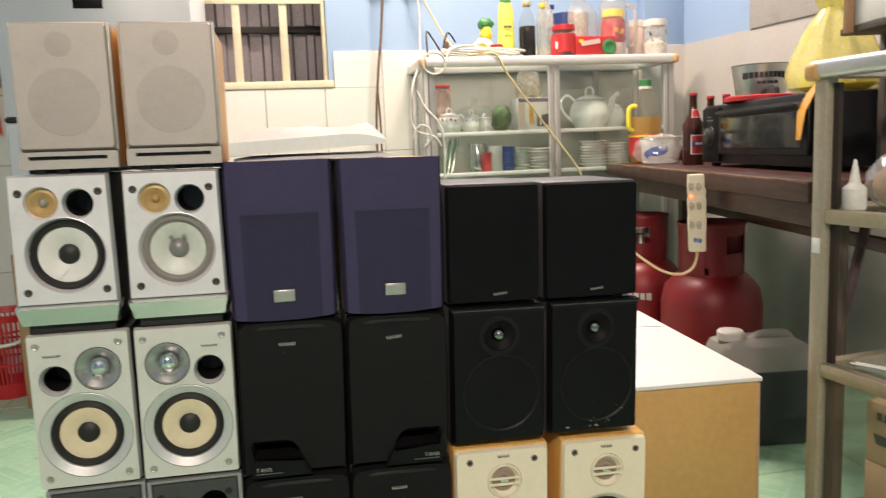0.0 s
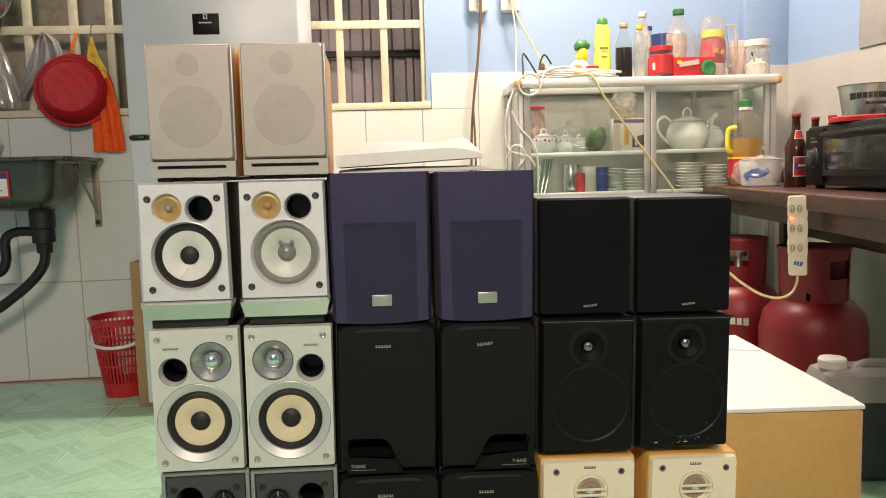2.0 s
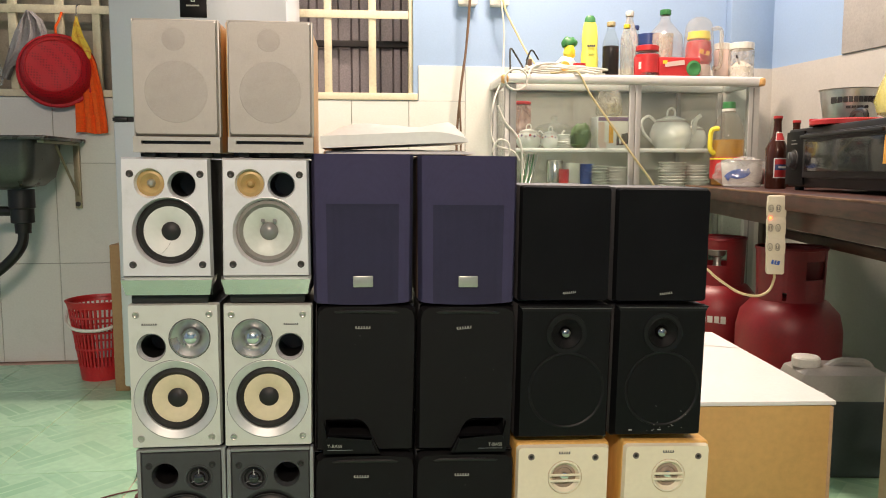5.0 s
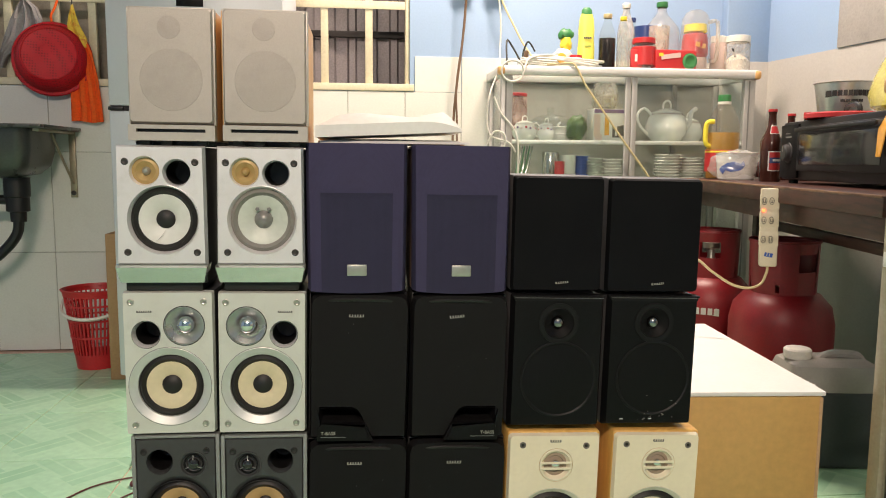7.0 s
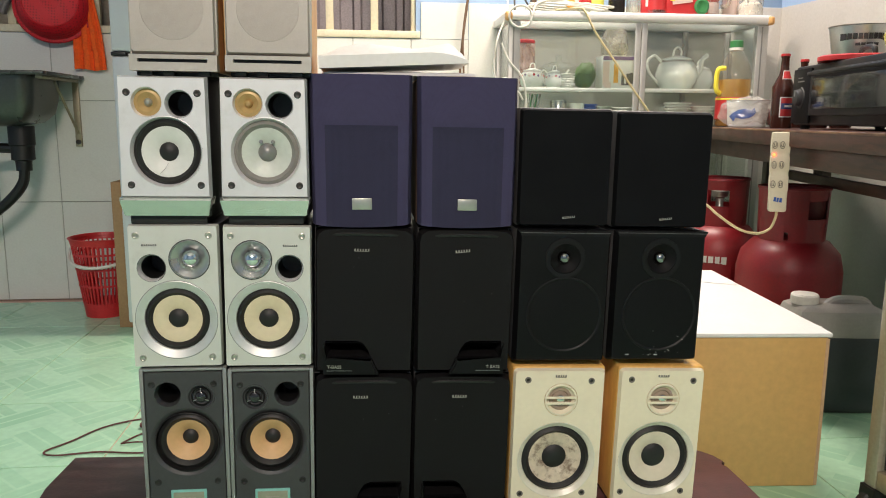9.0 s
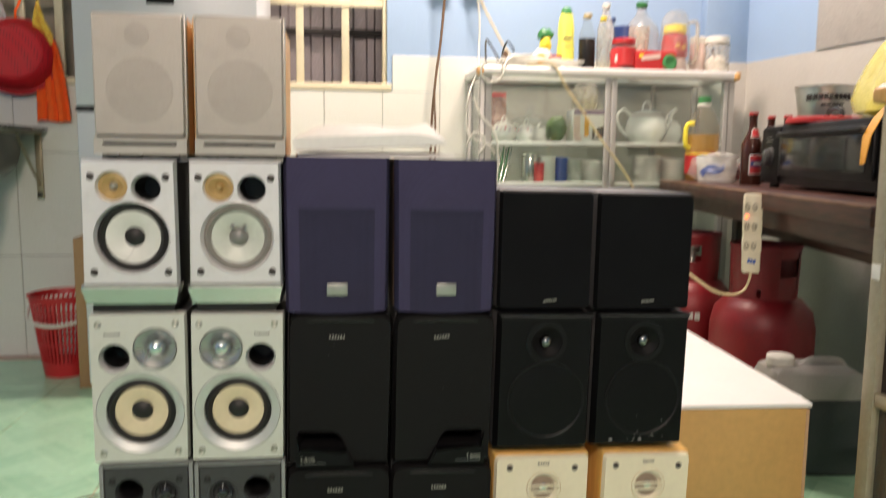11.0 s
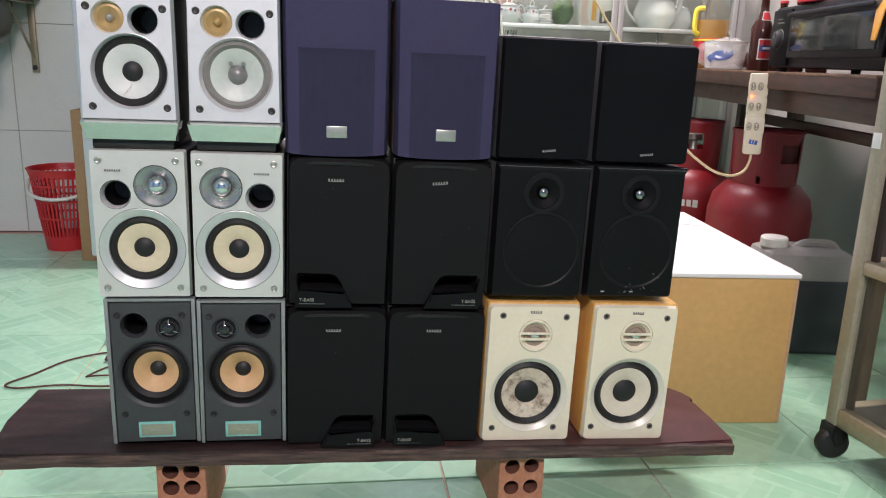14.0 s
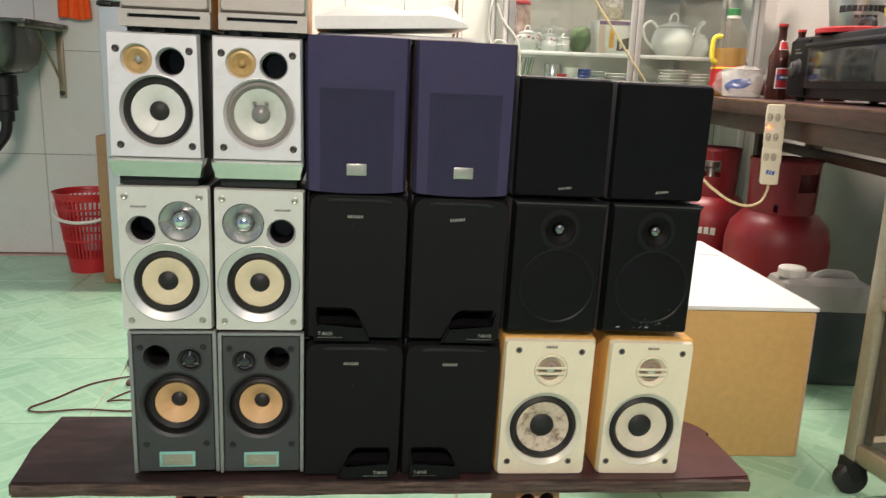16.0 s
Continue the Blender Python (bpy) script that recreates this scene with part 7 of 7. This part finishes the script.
# ---- gas cylinders and jerrycan ----
def gas(x, y, r, turn, label):
    g = thing("gas_cylinder", pose(x, y, 0, 0, 0, turn), label, "gas cylinder", "gas cylinders")
    part("foot_ring", lathe([(r * 0.68, 0), (r * 0.7, 0), (r * 0.7, 0.05), (r * 0.68, 0.05), (r * 0.68, 0)], None, 36), M_LPG, g)
    part("vessel", lathe([(0, 0.03), (r * 0.6, 0.035), (r * 0.88, 0.07), (r, 0.13), (r, 0.2), (r * 1.004, 0.215), (r, 0.23), (r, 0.33), (r * 0.93, 0.385), (r * 0.72, 0.425), (r * 0.4, 0.44), (0, 0.445)], None, 48), M_LPG, g)
    part("weld", lathe([(r * 0.999, 0.212), (r * 1.008, 0.216), (r * 1.008, 0.222), (r * 0.999, 0.226)], None, 48), M_LPG, g)
    col = bmesh.new()
    rc = r * 0.63
    n = 48
    for i in range(n):
        a0, a1 = 2 * math.pi * i / n, 2 * math.pi * (i + 1) / n
        deg = math.degrees((a0 + a1) / 2)
        gaps = [(0.425, 0.6)]
        if 60 < deg % 180 < 105:
            gaps = [(0.425, 0.505), (0.565, 0.6)]
        elif 20 < deg % 60 < 31:
            gaps = [(0.425, 0.436), (0.462, 0.6)]
        for z0, z1 in gaps:
            vs = []
            for rr in (rc, rc - 0.006):
                for a, z in ((a0, z0), (a1, z0), (a1, z1), (a0, z1)):
                    fl = 1.05 if z > 0.58 else 1.0
                    vs.append(col.verts.new((rr * fl * math.cos(a), rr * fl * math.sin(a), z)))
            for q in ((0, 1, 2, 3), (7, 6, 5, 4), (0, 4, 5, 1), (3, 2, 6, 7)):
                col.faces.new([vs[k] for k in q])
    bmesh.ops.remove_doubles(col, verts=col.verts, dist=1e-5)
    part("collar", col, M_LPG, g)
    part("collar_rim", lathe([(rc * 1.05 - 0.004, 0.598), (rc * 1.05 + 0.004, 0.6), (rc * 1.05 + 0.003, 0.608), (rc * 1.05 - 0.004, 0.606)], None, 40), M_LPG, g)
    part("valve", lathe([(0, 0.44), (0.02, 0.44), (0.02, 0.49), (0.014, 0.5), (0.014, 0.53), (0.03, 0.535), (0.03, 0.555), (0, 0.56)], None, 18), M_BADGE, g)
    return g


gas(1.342, 1.22, 0.168, 25, "red gas cylinder with cut-out collar under the table")
b2 = gas(1.265, 1.60, 0.158, -20, "red gas cylinder with white lettering under the table")
bm = bars((0.016, 0.018, 0.018, 0.016, 0.018), 0.028, 0.006, 0.0, 0.31, 0)
for v in bm.verts:
    a = v.co.x / 0.158 - math.pi / 2 - radians(12)
    rr = 0.1605 if v.co.y > 0 else 0.1575
    v.co.x, v.co.y = rr * math.cos(a), rr * math.sin(a)
    if v.co.z > 0.35:
        v.co.x, v.co.y = v.co.x * 0.975, v.co.y * 0.975
part("lettering_bars", bm, M_WHITESPOT, b2)


def jerrycan():
    j = thing("jerrycan", pose(1.25, 0.81, 0, 0, 0, -8), "milky plastic jerrycan full of dark liquid", "jerrycan")
    part("full_part", box(-0.13, 0.13, -0.08, 0.08, 0, 0.235, 0.02, seg=3), M_JERRYFULL, j, "dark liquid showing through the lower part")
    bm = bmesh.new()
    lv = [(0.128, 0.078, 0.225), (0.128, 0.078, 0.265), (0.118, 0.068, 0.295), (0.095, 0.05, 0.308)]
    rings = []
    for hx, hy, z in lv:
        rings.append([bm.verts.new((sx * hx + (0.006 if sx < 0 else -0.006) * 0, sy * hy, z)) for sx, sy in ((-1, -1), (-0.3, -1.04), (0.3, -1.04), (1, -1), (1, 1), (0.3, 1.04), (-0.3, 1.04), (-1, 1))])
    for a, b in zip(rings, rings[1:]):
        for i in range(8):
            bm.faces.new((a[i], a[(i + 1) % 8], b[(i + 1) % 8], b[i]))
    bm.faces.new(rings[-1]), bm.faces.new(rings[0][::-1])
    part("shoulder", bm, M_JERRY, j)
    part("handle", tube([(-0.03, 0, 0.29), (0.0, 0, 0.312), (0.04, 0, 0.315), (0.085, 0, 0.308), (0.108, 0, 0.27)], 0.015, 10), M_JERRY, j)
    part("neck", lathe([(0.034, 0.29), (0.032, 0.312), (0, 0.313)], Matrix.Translation((-0.085, 0, 0)), 20), M_JERRY, j)
    part("cap", lathe([(0.036, 0.305), (0.038, 0.307), (0.038, 0.329), (0.034, 0.334), (0, 0.334)], Matrix.Translation((-0.085, 0, 0)), 24), M_CAPWHITE, j, "pale screw cap")


jerrycan()


# ---- foam box ----
def foam_box():
    f = thing("foam_box", pose(0.928, 0.328, 0, 0, 0, -4.0), "taped tan foam box with white lid on the floor", "box")
    w, d, h = 0.5, 0.70, 0.352
    part("box_body", box(-w, 0, 0, d, 0, h, 0.006), M_KRAFT, f)
    bm = box(-w - 0.003, 0.005, -0.004, d + 0.004, h + 0.0005, h + 0.011, 0.003)
    part("lid", bm, M_FOAM, f, "white foam lid")
    part("tape", box(-0.007, 0.0008, -0.0008, d, 0.004, 0.348, 0.0004), M_CARTON, f, "brown tape along the corner")
    rng = random.Random(8)
    for k in range(9):
        c = bmesh.new()
        bmesh.ops.create_icosphere(c, subdivisions=1, radius=rng.uniform(0.003, 0.005), matrix=Matrix.Translation((0.003 - 0.002 * rng.random(), 0.01 + k * 0.012, h + 0.009)))
        part("crumb", c, M_FOAM, f)


foam_box()


# ---- glass case on castors ----
def castor_case():
    c = thing("glass_case", pose(0.942, 0.19, 0, 0, 0, 6.0), "yellowed aluminium glass case on castors", "cabinet")
    w, L, p = 0.5, 0.62, 0.03
    zb, zt = 0.078, 1.0
    for x, y in ((0, -p), (w - p, -p), (0, -L), (w - p, -L)):
        part("post", box(x, x + p, y, y + p, zb, zt, 0.003), M_ALUCASE, c)
        k = part("castor", prism([(x - 0.004, 0.078), (x + 0.034, 0.078), (x + 0.036, 0.055), (x + 0.022, 0.03), (x + 0.008, 0.03), (x - 0.006, 0.055)], y - 0.006, y + 0.034, 0.003), M_RUBBER, c)
        wh = bmesh.new()
        lathe([(0, -0.015), (0.012, -0.016), (0.027, -0.014), (0.0335, -0.008), (0.0335, 0.008), (0.027, 0.014), (0.012, 0.016), (0, 0.015)], pose(x + 0.012, y + 0.014, 0.0335, 90, 0, -15), 28, wh)
        part("wheel", wh, M_RUBBER, k)
    for a in ((-0.012, 0.028, -L - 0.012, 0.012), (w - 0.028, w + 0.012, -L - 0.012, 0.012), (0.0275, w - 0.0275, -0.028, 0.011), (0.0275, w - 0.0275, -L - 0.011, -L + 0.028)):
        part("top_rail", box(*a, zt, zt + 0.035, 0.012, seg=3), M_ALU, c)
    g = part("top_pane", box(0.02, w - 0.02, -L + 0.02, -0.02, zt + 0.012, zt + 0.016), M_PANE, c)
    g.visible_shadow = False
    part("corner_piece", box(-0.016, 0.018, -0.02, 0.016, zt - 0.004, zt + 0.03, 0.01, seg=3), M_BEECH, c, "brown corner piece")
    for z, t in ((0.078, 0.04), (0.41, 0.028), (0.72, 0.028)):
        part("side_rail", box(0.002, p - 0.002, -L + p, -p, z, z + t, 0.003), M_ALUOLD, c)
        part("end_rail", box(p, w - p, -p + 0.002, -0.002, z, z + t, 0.003), M_ALUOLD, c)
        part("shelf", box(p - 0.002, w - 0.01, -L + 0.01, -0.012, z + t - 0.008, z + t - 0.002), M_PANE if z > 0.1 else M_SEAL, c)
    part("seal", box(p - 0.012, p - 0.002, -p - 0.014, -p - 0.0005, 0.12, zt - 0.01), M_SEAL, c)
    g = part("side_pane", box(0.012, 0.015, -L + p, -p, 0.118, 0.41), M_PANE, c)
    g.visible_shadow = False
    part("tape_scrap", box(-0.0015, 0.012, -0.024, -0.004, 0.66, 0.69, 0.0005), M_PAPERBAG, c)
    return c


castor_case()
CM = pose(0.942, 0.19, 0, 0, 0, 6.0)
for z, hh, label in ((0.1185, 0.12, "brown carton with round mark inside the case"), (0.239, 0.125, "brown carton with star mark inside the case")):
    k = thing("carton", CM @ pose(0.085, -0.068, z), label, "box", "cartons in the case")
    part("box_body", box(0, 0.3, -0.4, 0, 0, hh, 0.003), M_CARTON, k)
    if z > 0.2:
        part("star_mark", bars((0.012, 0.02, 0.012), 0.02, -0.004, 0, 0, 0), M_LOGODARK, k).matrix_basis = pose(-0.0005, -0.045, 0.05, 0, 0, -90)
        part("brand_mark", bars((0.012, 0.01, 0.014), 0.016, 0.004, 0, 0, 0), M_LOGODARK, k).matrix_basis = pose(-0.0005, -0.048, 0.098, 0, 0, -90)
    else:
        part("round_mark", lathe([(0.014, 0), (0.014, -0.001), (0, -0.001)], None, 20), M_LOGODARK, k).matrix_basis = pose(-0.0005, -0.045, 0.09, 0, -90, 0)
gl = thing("nozzle_bottle", CM @ pose(0.045, -0.06, 0.747), "small white bottle with pointed nozzle", "bottle")
part("body", lathe([(0, 0), (0.02, 0), (0.022, 0.004), (0.022, 0.04), (0.01, 0.052)], None, 20), M_CAPWHITE, gl)
part("nozzle", lathe([(0.011, 0.05), (0.009, 0.06), (0.003, 0.095), (0, 0.097)], None, 16), M_CAPWHITE, gl)
pb = thing("food_bag", CM @ pose(0.125, -0.085, 0.747) @ Matrix.Scale(0.78, 4), "clear bag of brown dried food in the case", "bag")
bm = bmesh.new()
bmesh.ops.create_icosphere(bm, subdivisions=3, radius=0.055, matrix=Matrix.Translation((0, 0, 0.055)))
for v in bm.verts:
    v.co += v.co.normalized() * 0.01 * noise.noise(v.co * 60)
    v.co.z = max(v.co.z, 0)
part("dried_food", bm, M_CARD, pb)
bm = bmesh.new()
bmesh.ops.create_icosphere(bm, subdivisions=3, radius=0.072, matrix=Matrix.Translation((0, 0, 0.066)))
for v in bm.verts:
    v.co += v.co.normalized() * 0.014 * noise.noise(v.co * 35)
    v.co.z = max(v.co.z, 0.0008)
part("film", bm, M_FILM, pb)
pc = thing("plastic_tub", CM @ pose(0.245, -0.075, 0.747), "white lidded plastic tub inside the case", "tub")
part("tub_body", lathe([(0, 0), (0.05, 0), (0.058, 0.16), (0.055, 0.16), (0, 0.155)], None, 28), M_CAPWHITE, pc)
part("lid", lathe([(0.06, 0.158), (0.062, 0.16), (0.062, 0.178), (0.055, 0.182), (0, 0.182)], None, 28), M_PAPERBAG, pc)

for k in range(2):
    st = obj("cotton_stick", tube([(0, 0, 0.003), (0.02, -0.05, 0.003), (0.04, -0.1 - 0.01 * k, 0.003)], 0.0018, 6), M_PAPERBAG)
    st.matrix_world = CM @ pose(0.05 + 0.012 * k, -0.06, 0.437)
    tagged(st, "thin white stick lying on the glass shelf", "stick", "white sticks")

# ---- wires on the floor behind the plank ----
cable([(-0.52, 0.8, 0.004), (-0.62, 0.85, 0.004), (-0.706, 0.85, 0.004), (-0.79, 0.80, 0.004), (-0.843, 0.714, 0.004), (-0.885, 0.656, 0.004), (-0.85, 0.632, 0.004), (-0.753, 0.644, 0.004), (-0.65, 0.63, 0.004), (-0.55, 0.65, 0.004)], 0.0024, M_WIRERED, "thin red and black speaker wire on the floor", "speaker_wire")
cable([(-0.56, 0.80, 0.004), (-0.66, 0.765, 0.004), (-0.71, 0.695, 0.004), (-0.694, 0.69, 0.006), (-0.655, 0.695, 0.004), (-0.56, 0.67, 0.004)], 0.0022, M_WIRERED, "short red speaker wire on the floor", "speaker_wire")
cable([(-0.60, 0.84, 0.004), (-0.69, 0.88, 0.005), (-0.73, 0.94, 0.012), (-0.72, 1.0, 0.006), (-0.62, 1.04, 0.004)], 0.003, M_BLACK, "short black wire end on the floor", "speaker_wire")
tagged(obj("wire_knot", tube([(-0.63, 0.80, 0.006), (-0.68, 0.82, 0.012), (-0.69, 0.79, 0.008), (-0.65, 0.785, 0.014), (-0.66, 0.81, 0.01), (-0.695, 0.80, 0.008)], 0.0045, 6), M_WIRERED), "small knot of red speaker wire on the floor", "wire")

# ---- lamps ----
for name, m, label in (("tube_fixture", pose(0.68, 1.62, 2.99, 0, 0, 90), "fluorescent tube fixture above the kitchen"), ("tube_fixture", pose(-0.27, -2.972, 2.6), "fluorescent tube fixture on the front wall")):
    t = thing(name, m, label, "lamp")
    part("housing", box(-0.62, 0.62, -0.03, 0.03, -0.04, 0.005, 0.004), M_CAPWHITE, t)
    part("lamp_tube", lathe([(0, -0.6), (0.013, -0.6), (0.013, 0.6), (0, 0.6)], pose(0, 0, -0.055, 0, 90, 0), 14), M_TUBE, t)


# ---- floor tiles and wall tiles ----
def tile_mesh(name, w, h, t, material):
    me = bpy.data.meshes.new(name)
    bm = box(-w / 2, w / 2, -h / 2, h / 2, -t, 0, 0.0012, seg=1)
    bm.to_mesh(me)
    bm.free()
    me.materials.append(material)
    return me


SIZE = 0.425
fm = tile_mesh("floor_tile", SIZE - 0.004, SIZE - 0.004, 0.006, M_FLOOR)
for i in range(-7, 8):
    for j in range(-8, 8):
        x, y = 0.117 + (i + 0.5) * SIZE, 0.155 + (j + 0.5) * SIZE
        if LEFT < x - 0.1 and x < 2.5 and FRONT < y and y < BACK - 0.02:
            ob = new("tile", fm)
            ob.location, ob.parent = (x, y, 0), floor
wm = tile_mesh("wall_tile", TILE_W - 0.003, TILE_H - 0.003, 0.006, M_WALLTILE)
joint = obj("tile_joint", box(LEFT, 1.6, -0.002, 0.0, 0, LWIN[2] - 0.03), M_JOINT, False)
joint.parent = wall_n
for i in range(-4, 13):
    for j in range(3):
        x, z = -1.702 + (i + 0.5) * TILE_W, (j + 0.5) * TILE_H
        if x > 1.55:
            continue
        covered = [o for o in (LWIN, CWIN) if o[0] - 0.02 < x + TILE_W / 2 and x - TILE_W / 2 < o[1] + 0.045]
        ob = new("tile", wm)
        ob.parent = wall_n
        ob.matrix_basis = pose(x, -0.007, z, 90, 0, 0)
        edge = CWIN[1] + 0.022
        if j == 2 and covered and x + TILE_W / 2 > edge + 0.04 and x < edge + TILE_W / 2 and x > 0:
            side = new("tile", wm)
            side.parent = wall_n
            wide = x + TILE_W / 2 - edge
            upper = TILE_H - (LWIN[2] - 0.03 - 2 * TILE_H)
            side.matrix_basis = pose(edge + wide / 2, -0.007, TILE_TOP - upper / 2, 90, 0, 0) @ Matrix.Diagonal((wide / TILE_W, upper / TILE_H, 1, 1))
        if j == 2 and covered:
            low = LWIN[2] - 0.03 - 2 * TILE_H
            ob.scale = (1, low / TILE_H, 1)
            ob.location.z = 2 * TILE_H + low / 2
